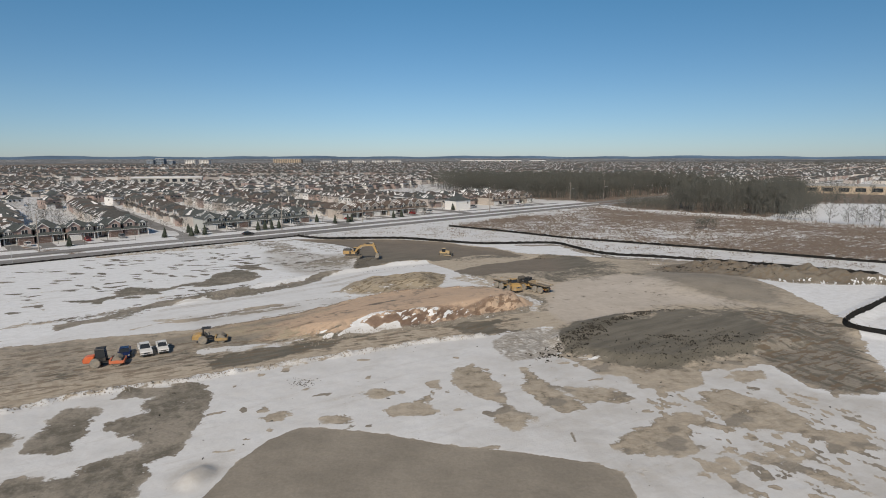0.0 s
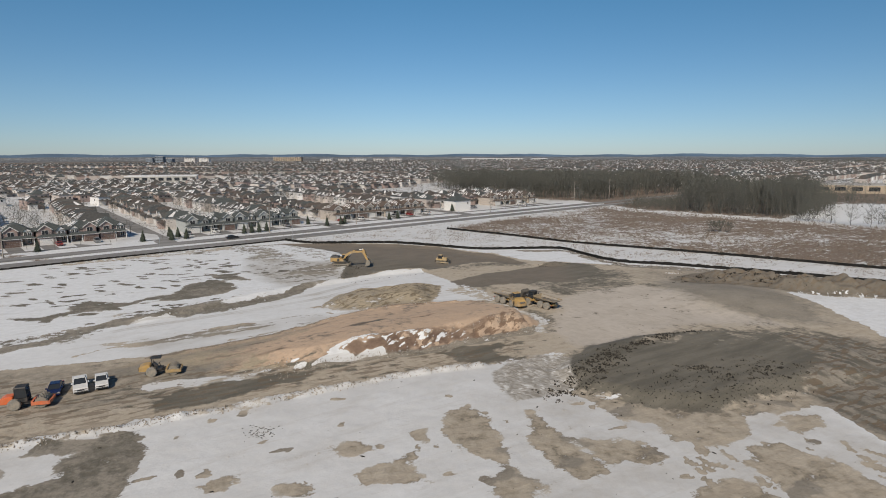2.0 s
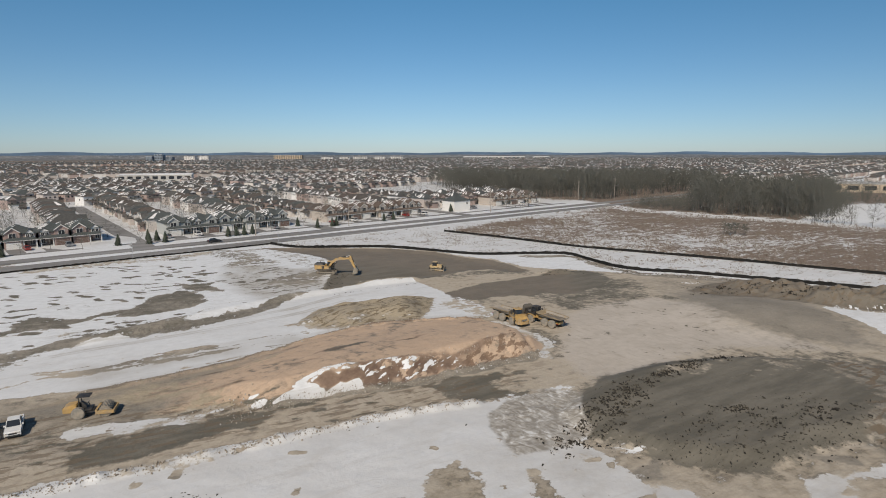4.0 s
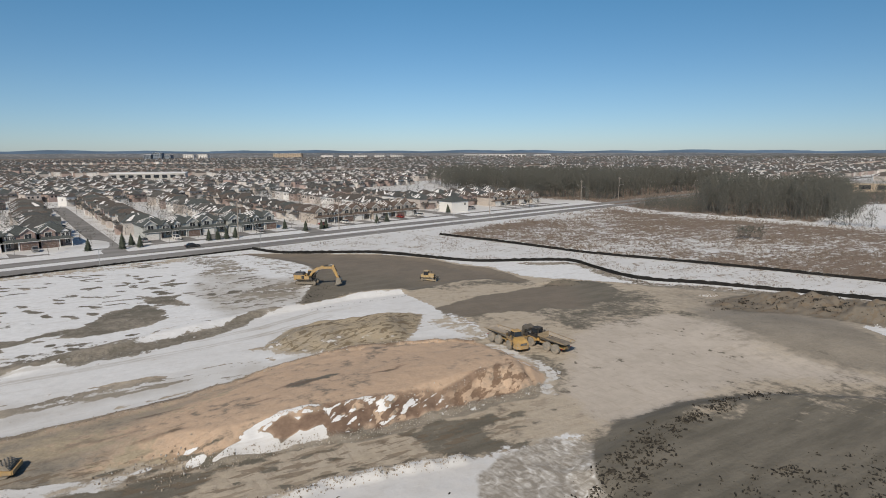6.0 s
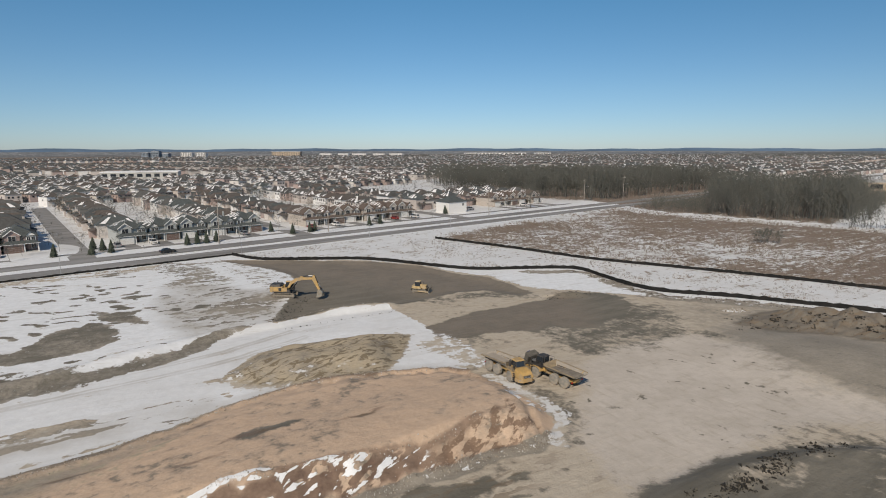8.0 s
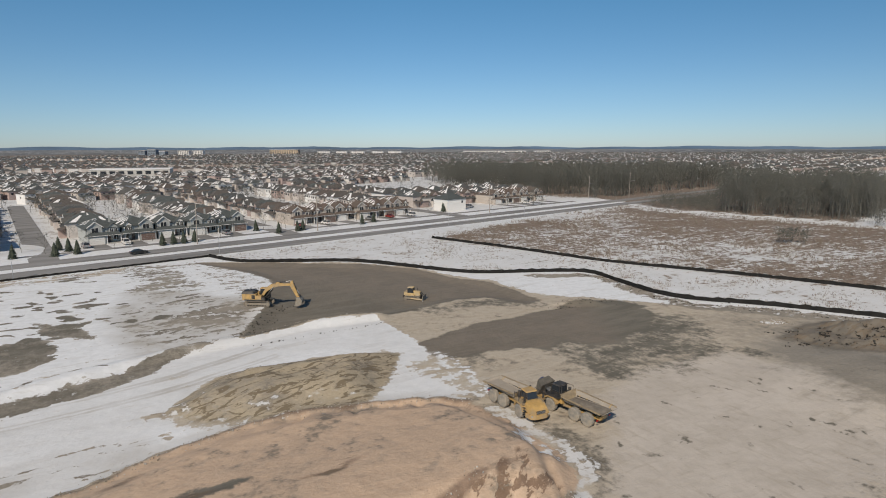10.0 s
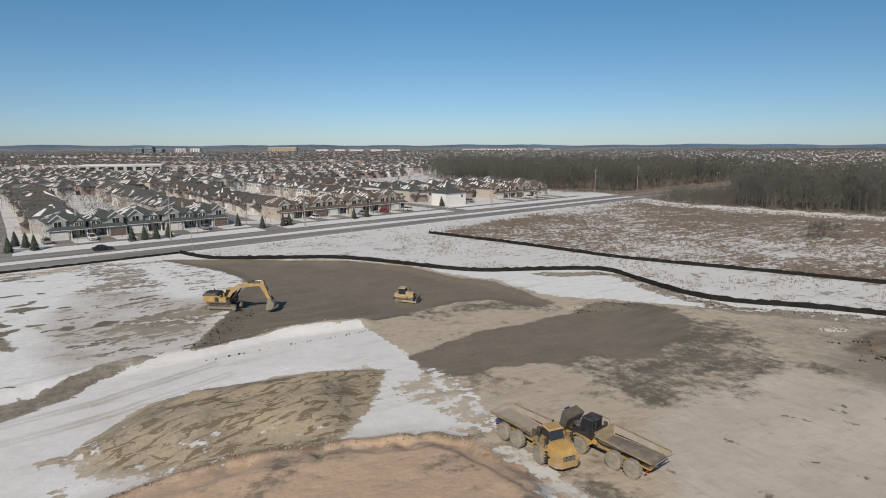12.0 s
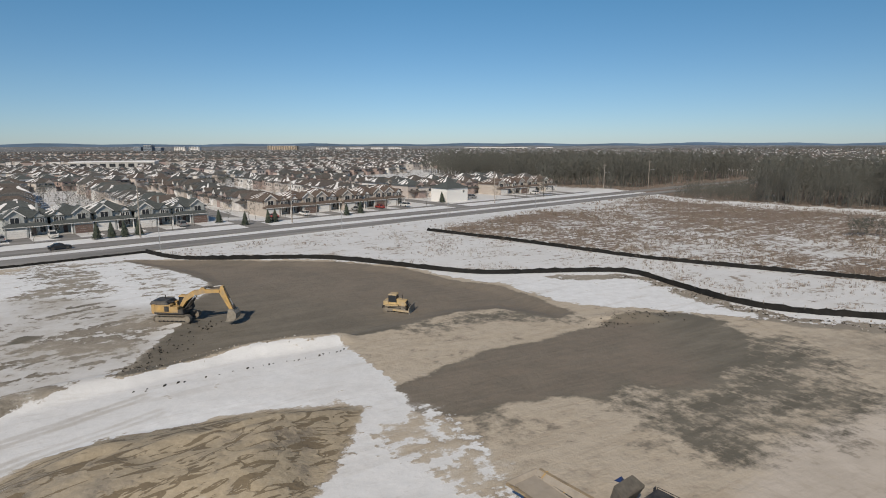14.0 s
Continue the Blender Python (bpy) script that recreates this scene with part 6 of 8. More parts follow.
M_BLACK = plain("black_machine_parts", (0.025, 0.025, 0.026), 0.6, vary=0.3, dirt=(0.2, 0.17, 0.14), amount=0.3)
M_TYRE = plain("dusty_tyre_rubber", (0.235, 0.22, 0.195), 0.95, vary=0.15, dirt=DUST, amount=0.7)
M_RIM = plain("dusty_rim", (0.42, 0.37, 0.20), 0.7, vary=0.15, dirt=DUST, amount=0.6)
M_TRACK = plain("dry_mud_track_steel", (0.21, 0.185, 0.15), 0.85, vary=0.25, scale=4.0)
M_WORN = plain("worn_bucket_steel", (0.29, 0.265, 0.225), 0.6, 0.3, vary=0.2, dirt=(0.28, 0.23, 0.17), amount=0.5)
M_DUSTBED = plain("dust_covered_bed_steel", (0.32, 0.285, 0.24), 0.9, vary=0.15, scale=1.2, dirt=(0.30, 0.26, 0.21), amount=0.5)
M_HOODGREY = plain("dusty_hood_inside", (0.11, 0.10, 0.085), 0.8, vary=0.25)
M_MUDLOAD = plain("caked_mud", (0.185, 0.162, 0.132), 0.95, vary=0.3, scale=1.5)
M_CARWHITE = plain("white_car_paint", (0.72, 0.72, 0.71), 0.25, vary=0.05, dirt=(0.45, 0.41, 0.36), amount=0.25)
M_CARBLUE = plain("dark_blue_car_paint", (0.012, 0.02, 0.075), 0.25, vary=0.1)
M_CARDARK = plain("black_car_paint", (0.02, 0.021, 0.023), 0.25, vary=0.1)
M_CARGREY = plain("silver_car_paint", (0.33, 0.34, 0.35), 0.3, 0.4, vary=0.08)
M_CARRED = plain("red_car_paint", (0.28, 0.03, 0.025), 0.3, vary=0.08)
M_LAMP = plain("clear_lamp_glass", (0.38, 0.37, 0.35), 0.15, vary=0.05)
M_TAIL = plain("red_lamp_glass", (0.35, 0.02, 0.015), 0.2, vary=0.05)
M_TARP = plain("blue_tarpaulin", (0.015, 0.035, 0.12), 0.5, vary=0.2)


def slab(outline, y0, y1, bm=None):
    """An outline in the x-z plane drawn out from y0 to y1."""
    bm = bm or bmesh.new()
    a = [bm.verts.new((x, y0, z)) for x, z in outline]
    b = [bm.verts.new((x, y1, z)) for x, z in outline]
    bm.faces.new(a), bm.faces.new(b[::-1])
    for i in range(len(a)):
        j = (i + 1) % len(a)
        bm.faces.new((a[i], b[i], b[j], a[j]))
    return bm


def lathe_y(profile, n=20):
    """A wheel-like solid about the y axis from (y, radius) pairs."""
    bm = bmesh.new()
    rings = [[bm.verts.new((r * math.cos(2 * math.pi * i / n), y, r * math.sin(2 * math.pi * i / n))) for i in range(n)] for y, r in profile]
    for a, b in zip(rings, rings[1:]):
        for i in range(n):
            bm.faces.new((a[i], a[(i + 1) % n], b[(i + 1) % n], b[i]))
    bm.faces.new(rings[0]), bm.faces.new(rings[-1][::-1])
    return bm


def shift(bm, m):
    bmesh.ops.transform(bm, matrix=m, verts=bm.verts)
    return bm


def wheel(parent, x, y, r, w, rim=M_RIM, lugs=16, tyre_mat=M_TYRE):
    """A wheel on a thing: tyre with lugs, dished rim and hub."""
    side = 1 if y > 0 else -1
    wh = new("wheel")
    wh.parent = parent
    wh.matrix_basis = pose(x, y, r)
    h = w / 2
    bm = lathe_y([(-h, r * 0.55), (-h, r * 0.82), (-h * 0.8, r * 0.96), (0, r * 0.98), (h * 0.8, r * 0.96), (h, r * 0.82), (h, r * 0.55)], 24)
    for i in range(lugs):
        a = 2 * math.pi * i / lugs
        for s_ in (-1, 1):
            box(bm, -0.06 * r, 0.06 * r, min(0, s_ * h * 0.95), max(0, s_ * h * 0.95), r * 0.93, r * 1.0, pose(0, 0, 0, 0, math.degrees(a) + s_ * 6, 0))
    part("tyre", bm, tyre_mat, wh)
    part("rim", lathe_y([(-h * 0.75, r * 0.3), (side * h * 0.2 - 0.001, r * 0.56), (side * h * 0.86, r * 0.58), (side * h * 0.8, r * 0.45), (side * h * 0.55, r * 0.3), (side * h * 0.95, r * 0.2), (side * h * 0.97, r * 0.08)] if side > 0 else [(h * 0.75, r * 0.3), (-h * 0.2, r * 0.56), (-h * 0.86, r * 0.58), (-h * 0.8, r * 0.45), (-h * 0.55, r * 0.3), (-h * 0.95, r * 0.2), (-h * 0.97, r * 0.08)], 16), rim, wh)
    return wh


def crawler(parent, x0, x1, y, w, r, roller_count=6):
    """A crawler track: belt with shoes, rollers and side frame, from axle x0 to axle x1."""
    tr = new("track")
    tr.parent = parent
    tr.matrix_basis = pose(0, y, r)
    n = 12
    outer = [(x1 + r * math.sin(math.pi * i / n), r * math.cos(math.pi * i / n)) for i in range(n + 1)] + [(x0 - r * math.sin(math.pi * i / n), -r * math.cos(math.pi * i / n)) for i in range(n + 1)]
    k = 0.86
    bm = bmesh.new()
    inner = [(x1 + (x - x1) * k if x > x1 else (x0 + (x - x0) * k if x < x0 else x), z * k) for x, z in outer]
    for ring_y in (-w / 2, w / 2):
        a = [bm.verts.new((x, ring_y, z)) for x, z in outer]
        b = [bm.verts.new((x, ring_y, z)) for x, z in inner]
        for i in range(len(a)):
            j = (i + 1) % len(a)
            bm.faces.new((a[i], a[j], b[j], b[i]))
        if ring_y < 0:
            o1, i1 = a, b
    for i in range(len(a)):
        j = (i + 1) % len(a)
        bm.faces.new((o1[i], a[i], a[j], o1[j]))
        bm.faces.new((i1[i], i1[j], b[j], b[i]))
    length = 2 * (x1 - x0) + 2 * math.pi * r
    count = int(length / 0.2)
    for i in range(count):
        d = i * length / count
        if d < x1 - x0:
            m = pose(x0 + d, 0, r)
        elif d < x1 - x0 + math.pi * r:
            a = (d - (x1 - x0)) / r
            m = pose(x1 + r * math.sin(a), 0, r * math.cos(a), 0, math.degrees(a))
        elif d < 2 * (x1 - x0) + math.pi * r:
            m = pose(x1 - (d - (x1 - x0) - math.pi * r), 0, -r, 0, 180)
        else:
            a = (d - 2 * (x1 - x0) - math.pi * r) / r
            m = pose(x0 - r * math.sin(a), 0, -r * math.cos(a), 0, 180 + math.degrees(a))
        box(bm, -0.07, 0.07, -w / 2 - 0.02, w / 2 + 0.02, -0.01, 0.035, m)
    part("belt", bm, M_TRACK, tr)
    part("track_frame", B(x0, x1, -w * 0.3, w * 0.3, -r * 0.5, r * 0.45), M_TRACK, tr, bevel=0.04)
    for i in range(roller_count):
        xx = x0 + (i + 0.5) * (x1 - x0) / roller_count
        part("roller", shift(lathe_y([(-w * 0.36, 0.12), (w * 0.36, 0.12)], 10), pose(xx, 0, -r * 0.62)), M_BLACK, tr)
    for xx in (x0, x1):
        part("sprocket", shift(lathe_y([(-w * 0.36, r * 0.3), (-w * 0.34, r * 0.78), (w * 0.34, r * 0.78), (w * 0.36, r * 0.3)], 14), pose(xx, 0, 0)), M_TRACK, tr)
    return tr


def cab_box(parent, x0, x1, y0, y1, z0, z1, paint, roof=None, rake=0.25):
    """A glazed operator's cab: frame posts, panes and roof."""
    cab = new("cab")
    cab.parent = parent
    part("cab_floor", B(x0, x1, y0, y1, z0, z0 + 0.35), paint, cab, bevel=0.03)
    part("cab_roof", H(*[(x, y, z) for x, y in ((x0 - 0.05, y0 - 0.05), (x1 - rake + 0.12, y0 - 0.05), (x1 - rake + 0.12, y1 + 0.05), (x0 - 0.05, y1 + 0.05)) for z in (z1 - 0.06,)], *[(x, y, z1 + 0.08) for x in (x0 + 0.06, x1 - rake) for y in (y0 + 0.06, y1 - 0.06)]), roof or paint, cab)
    for x, xt in ((x0 + 0.05, x0 + 0.05), (x1 - 0.05, x1 - rake - 0.02)):
        for y in (y0 + 0.05, y1 - 0.05):
            part("post", T((x, y, z0 + 0.3), (xt, y, z1), 0.05, n=6), M_BLACK, cab)
    t = 0.02
    part("pane", H(*[(x, y, z) for y in (y0 + 0.1, y1 - 0.1) for x, z in ((x1 - 0.05, z0 + 0.4), (x1 - 0.03, z0 + 0.4), (x1 - rake - 0.04, z1 - 0.06), (x1 - rake - 0.02, z1 - 0.06))]), M_GLASS, cab, "raked windscreen")
    part("pane", B(x0 + 0.03, x0 + 0.05, y0 + 0.1, y1 - 0.1, z0 + 0.45, z1 - 0.06), M_GLASS, cab)
    for y in (y0 + 0.04, y1 - 0.06):
        part("pane", H(*[(x, yy, z) for yy in (y, y + t) for x, z in ((x0 + 0.1, z0 + 0.4), (x1 - 0.1, z0 + 0.4), (x1 - rake - 0.06, z1 - 0.06), (x0 + 0.1, z1 - 0.06))]), M_GLASS, cab)
    part("seat", H(*[(x, y, z) for x, y, z in ((x0 + 0.3, (y0 + y1) / 2 - 0.25, z0 + 0.4), (x0 + 0.8, (y0 + y1) / 2 - 0.25, z0 + 0.4), (x0 + 0.3, (y0 + y1) / 2 + 0.25, z0 + 0.4), (x0 + 0.8, (y0 + y1) / 2 + 0.25, z0 + 0.7), (x0 + 0.35, (y0 + y1) / 2, z0 + 1.2))]), M_BLACK, cab)
    return cab


def rail(bm, pts, r=0.025):
    for a, b in zip(pts, pts[1:]):
        tube(bm, a, b, r, n=6)
    return bm


def dump_truck(label, x, y, heading, bend, hood_open=False, load=False):
    """An articulated dump truck. The origin is under the front axle, +x is ahead; the bed unit is turned by bend degrees."""
    z = hz(x, y)
    tk = thing("dump_truck", pose(x, y, z, 0, 0, heading) @ Matrix.Scale(0.91, 4), label, "dump truck", "parked dump trucks")
    R, paint = 0.87, M_YELLOW
    for yy in (-1.3, 1.3):
        wheel(tk, 0, yy * 1.06, R, 0.62)
        part("fender", slab([(1.05, 1.15), (0.95, 1.65), (0.45, 1.95), (-0.5, 1.95), (-0.98, 1.6), (-1.05, 1.2), (-0.92, 1.2), (-0.82, 1.55), (-0.42, 1.83), (0.4, 1.83), (0.82, 1.55), (0.92, 1.15)], yy - 0.38, yy + 0.38), paint, tk)
    part("axle", T((0, -1.2, R), (0, 1.2, R), 0.22), M_BLACK, tk)
    part("frame", B(-2.2, 2.3, -0.55, 0.55, 0.75, 1.25), M_BLACK, tk, bevel=0.03)
    part("bumper", H(*[(xx, yy, zz) for xx, yy in ((1.5, -1.55), (2.35, -1.35), (2.75, -0.8), (2.75, 0.8), (2.35, 1.35), (1.5, 1.55)) for zz in (0.62, 1.25)]), paint, tk, bevel=0.05)
    hood = H(*[(xx, yy, zz) for xx, zz, hw in ((2.62, 1.15, 1.2), (2.55, 1.62, 1.08), (0.75, 1.2, 1.32), (0.75, 2.28, 1.1), (1.9, 2.02, 1.06)) for yy in (-hw, hw)])
    if hood_open:
        shift(hood, pose(2.5, 0, 1.3) @ pose(0, 0, 0, 0, 62, 0) @ pose(-2.5, 0, -1.3))
        part("engine", B(0.75, 2.2, -0.5, 0.5, 1.2, 1.95), M_BLACK, tk, "exposed dark engine block", bevel=0.08)
        part("engine_cover", B(0.95, 1.7, -0.35, 0.35, 1.95, 2.2), M_STEEL, tk, bevel=0.06)
        part("air_filter", T((0.95, 0.62, 1.7), (1.8, 0.62, 1.7), 0.2, n=12), M_BLACK, tk)
        part("radiator", B(2.25, 2.45, -0.75, 0.75, 1.2, 2.1), M_BLACK, tk)
        part("cover_sheet", H((2.7, -0.9, 2.4), (3.25, -0.95, 2.3), (3.2, 0.1, 2.95), (2.7, 0.0, 3.0), (3.0, -0.5, 3.15)), M_TARP, tk, "blue sheet over the raised hood")
    hd = part("hood", hood, M_HOODGREY if hood_open else paint, tk, "raised engine hood" if hood_open else "", bevel=0.07)
    if not hood_open:
        part("grille", H(*[(xx, yy, zz) for xx, zz in ((2.62, 1.3), (2.66, 1.3), (2.57, 1.66), (2.61, 1.66)) for yy in (-0.62, 0.62)]), M_BLACK, hd)
        for i in range(4):
            part("grille_bar", H(*[(xx, yy, zz) for xx, zz in ((2.655 - 0.012 * i, 1.34 + 0.08 * i), (2.68 - 0.012 * i, 1.34 + 0.08 * i), (2.655 - 0.012 * i, 1.37 + 0.08 * i), (2.68 - 0.012 * i, 1.37 + 0.08 * i)) for yy in (-0.6, 0.6)]), M_STEEL, hd)
    for yy in (-1.08, 1.08):
        part("headlight", B(2.45, 2.53, yy - 0.17, yy + 0.17, 0.95, 1.15), M_LAMP, tk)
    part("platform", B(-1.3, 0.9, -1.55, 1.55, 1.95, 2.03), M_BLACK if hood_open else M_BED_EDGE, tk)
    part("engine_bay", B(-1.5, 0.75, -0.95, 0.95, 1.2, 1.95), paint, tk, bevel=0.05)
    cab_box(tk, -0.85, 0.7, -0.75, 0.75, 1.98, 3.3, M_BLACK if hood_open else paint, M_BLACK if hood_open else None, 0.3)
    for i in range(4):
        part("ladder_step", B(0.95, 1.25, -1.6, -1.35, 0.75 + 0.3 * i, 0.8 + 0.3 * i), M_BLACK, tk)
    for yy in (-1.5, 1.5):
        rb = bmesh.new()
        rail(rb, [(0.85, yy, 2.0), (0.85, yy, 2.95), (-0.2, yy, 2.95), (-1.2, yy, 2.95), (-1.2, yy, 2.0)])
        rail(rb, [(-0.2, yy, 2.0), (-0.2, yy, 2.95)])
        part("handrail", rb, M_BLACK, tk)
    for yy in (-1.35, 1.35):
        mr = rail(bmesh.new(), [(0.7, yy * 0.65, 2.9), (0.95, yy, 2.9), (0.95, yy, 2.5)])
        box(mr, 0.92, 1.0, yy - 0.13, yy + 0.13, 2.45, 2.95)
        part("mirror", mr, M_BLACK, tk)
    part("exhaust", T((-1.15, 0.75, 2.0), (-1.15, 0.75, 3.35), 0.09), M_BLACK, tk)
    part("air_intake", T((-1.2, -0.8, 2.0), (-1.2, -0.8, 2.9), 0.2), M_BLACK, tk)
    # the bed unit
    m = pose(-1.6, 0, 0) @ pose(0, 0, 0, 0, 0, bend) @ pose(-3.1, 0, 0)
    bed = new("bed")
    bed.parent = tk
    bed.matrix_basis = m
    part("hitch", shift(T((-1.75, 0, 0.8), (-1.75, 0, 1.5), 0.34, n=12), Matrix()), M_BLACK, tk)
    part("bed_frame", B(-2.2, 3.4, -0.6, 0.6, 0.9, 1.35), paint, bed, bevel=0.04)
    th = 0.1
    lo, W, Wt, top = 1.72, 1.0, 1.55, 2.55
    floor = slab([(2.7, lo), (-2.75, lo + 0.2), (-2.75, lo + 0.3), (2.7, lo + 0.1)], -W, W)
    inner = M_MUDLOAD if load else M_DUSTBED
    part("bed_floor", floor, inner, bed)
    for s_ in (-1, 1):
        side = H(*[(xx, s_ * yy, zz) for xx, yy, zz in ((2.7, W, lo), (2.7, W + th, lo), (2.9, Wt, top), (2.9, Wt + th, top), (-2.75, W, lo + 0.2), (-2.75, W + th, lo + 0.2), (-2.85, Wt, top - 0.3), (-2.85, Wt + th, top - 0.3))])
        part("bed_side", side, M_DUSTBED, bed)
        part("bed_rim", H(*[(xx, s_ * yy, zz) for xx, z0 in ((2.93, top), (-2.88, top - 0.3)) for yy in (Wt - 0.04, Wt + 0.16) for zz in (z0 - 0.1, z0 + 0.04)]), M_BED_EDGE, bed)
        # added black strip that imitates the shade along the bed's lower side
        part("bed_shade_strip", H(*[(xx, s_ * yy, zz) for xx in (2.6, -2.5) for yy in (W + th + 0.002, W + th + 0.06) for zz in (lo + 0.02, lo + 0.3)]), M_BLACK, bed)
        for i in range(5):
            xx = 2.2 - 1.1 * i
            part("rib", H(*[(xx + dx, s_ * yy, zz) for dx in (-0.07, 0.07) for yy, zz in ((W + th, lo + 0.3), (W + th + 0.1, lo + 0.3), (Wt + th, top - 0.2), (Wt + th + 0.08, top - 0.2))]), paint, bed)
    part("bed_front", H(*[(xx, yy, zz) for xx, zz, hw in ((2.7, lo, W), (2.8, lo, W), (3.05, top + 0.15, Wt), (3.15, top + 0.15, Wt)) for yy in (-hw, hw)]), M_BED_EDGE, bed)
    part("tailgate", H(*[(xx, yy, zz) for xx, zz, hw in ((-2.77, lo + 0.2, W), (-2.87, lo + 0.2, W), (-3.1, top - 0.35, Wt), (-3.2, top - 0.35, Wt)) for yy in (-hw, hw)]), M_DUSTBED, bed)
    if load:
        part("mud_load", H((2.5, -1.0, 1.85), (2.5, 1.0, 1.85), (-2.6, -1.1, 2.0), (-2.6, 1.1, 2.0), (1.7, 0, 2.05), (-1.5, 0.2, 2.18), (2.0, 0.9, 1.98), (-1.8, -1.0, 2.1)), M_MUDLOAD, bed, bevel=0.1)
    for xx in (-0.95, 0.95):
        part("bogie_axle", T((xx, -1.2, R), (xx, 1.2, R), 0.2), M_BLACK, bed)
        for yy in (-1.3, 1.3):
            w_ = wheel(tk, 0, yy * 1.06, R, 0.62)
            w_.matrix_basis = m @ pose(xx, yy * 1.06, R)
    for yy in (-1.2, 1.2):
        part("tail_lamp", B(-2.3, -2.2, yy - 0.15, yy + 0.15, 1.05, 1.2), M_TAIL, bed)
    return tk


dump_truck("dusty yellow articulated dump truck beside another on bare earth", 16.8, 138.3, -66, 12)
dump_truck("yellow articulated dump truck with raised hood and muddy bed", 20.4, 140.3, 130, 0, True, True)


def excavator(x, y, heading):
    z = hz(x, y)
    ex = thing("excavator", pose(x, y, z, 0, 0, heading), "yellow crawler excavator with lowered bucket on dark fill", "excavator")
    for yy in (-1.3, 1.3):
        crawler(ex, -2.05, 2.05, yy, 0.7, 0.5, 7)
    part("undercarriage", B(-1.2, 1.2, -1.1, 1.1, 0.45, 0.95), M_BLACK, ex, bevel=0.08)
    part("slew_ring", T((0, 0, 0.9), (0, 0, 1.2), 0.85, n=24), M_BLACK, ex)
    part("deck", B(-2.4, 1.7, -1.5, 1.5, 1.18, 1.4), M_BLACK, ex, bevel=0.03)
    cw = [(-2.3 - 1.0 * math.cos(a), 1.55 * math.sin(a)) for a in np.linspace(-1.25, 1.25, 9)]
    part("counterweight", H(*[(px, py, zz) for px, py in cw for zz in (1.2, 2.45)], *[(-2.2, yy, zz) for yy in (-1.5, 1.5) for zz in (1.2, 2.45)]), M_YELLOW, ex, bevel=0.08)
    part("body_side", B(-2.2, -0.1, -1.5, -0.55, 1.4, 2.4), M_YELLOW, ex, bevel=0.06)
    part("body_side", B(-2.2, -0.2, 0.55, 1.5, 1.4, 2.4), M_YELLOW, ex, bevel=0.06)
    part("side_door", B(-1.9, -1.1, -1.53, -1.5, 1.5, 2.25), M_YELLOW, ex)
    part("side_door", B(-0.95, -0.3, -1.53, -1.5, 1.5, 2.25), M_BLACK, ex)
    part("engine_cover", H(*[(xx, yy, 2.4) for xx in (-3.1, -0.5) for yy in (-1.35, 1.35)], *[(xx, yy, 2.85) for xx in (-2.9, -0.8) for yy in (-1.1, 1.1)]), M_BLACK, ex, "black engine cover", bevel=0.05)
    part("exhaust", T((-1.8, 0.6, 2.8), (-1.8, 0.6, 3.25), 0.08), M_BLACK, ex)
    part("fuel_tank", B(-0.1, 0.9, -1.5, -0.6, 1.4, 2.15), M_YELLOW, ex, bevel=0.06)
    part("tool_box", B(0.9, 1.6, -1.5, -0.6, 1.4, 1.8), M_BLACK, ex, bevel=0.04)
    rb = bmesh.new()
    rail(rb, [(-0.1, -1.45, 2.4), (-0.1, -1.45, 3.0), (0.9, -1.45, 2.8), (1.55, -1.45, 1.8)])
    rail(rb, [(-2.1, -1.4, 2.4), (-2.1, -1.4, 2.95), (-0.1, -1.4, 2.95)])
    part("handrail", rb, M_BLACK, ex)
    cab_box(ex, 0.05, 1.8, 0.55, 1.5, 1.4, 3.15, M_BLACK, M_YELLOW, 0.3)
    def low(pts):
        return [(px, 1.5 + (pz - 1.5) * 0.86) for px, pz in pts]

    boom = [(0.45, 1.55), (0.75, 1.5), (1.6, 2.9), (2.7, 3.75), (4.0, 4.15), (6.25, 4.35), (6.35, 4.65), (6.2, 4.8), (4.0, 4.8), (2.5, 4.55), (1.4, 3.7), (0.5, 2.0)]
    part("boom", slab(low(boom), -0.32, 0.32), M_YELLOW, ex, bevel=0.03)
    part("boom_bracket", slab(low([(3.4, 4.75), (4.3, 4.8), (4.1, 5.1), (3.7, 5.1)]), -0.2, 0.2), M_YELLOW, ex)
    for yy in (-0.45, 0.45):
        cy = part("boom_cylinder", T((1.5, yy, 1.72), (2.5, yy, 2.96), 0.13), M_BLACK, ex)
        part("cylinder_rod", T((2.4, yy, 2.83), (3.0, yy, 3.65), 0.07), M_STEEL, cy)
    cy = part("stick_cylinder", T((3.7, 0, 4.51), (5.4, 0, 4.72), 0.14), M_BLACK, ex)
    part("cylinder_rod", T((5.3, 0, 4.71), (6.55, 0, 4.85), 0.07), M_STEEL, cy)
    stick = [(6.2, 4.45), (6.45, 5.45), (6.8, 5.4), (7.0, 4.6), (7.95, 1.75), (7.75, 1.5), (7.5, 1.6), (6.3, 4.1)]
    part("stick", slab(low(stick), -0.24, 0.24), M_YELLOW, ex, bevel=0.03)
    cy = part("bucket_cylinder", T((6.9, 0, 4.51), (7.5, 0, 3.13), 0.12), M_BLACK, ex)
    part("cylinder_rod", T((7.5, 0, 3.18), (7.95, 0, 2.23), 0.06), M_STEEL, cy)
    link_bm = slab(low([(7.85, 2.45), (8.05, 2.35), (8.3, 1.55), (8.1, 1.5)]), -0.3, -0.2)
    slab(low([(7.85, 2.45), (8.05, 2.35), (8.3, 1.55), (8.1, 1.5)]), 0.2, 0.3, link_bm)
    part("bucket_link", link_bm, M_BLACK, ex)
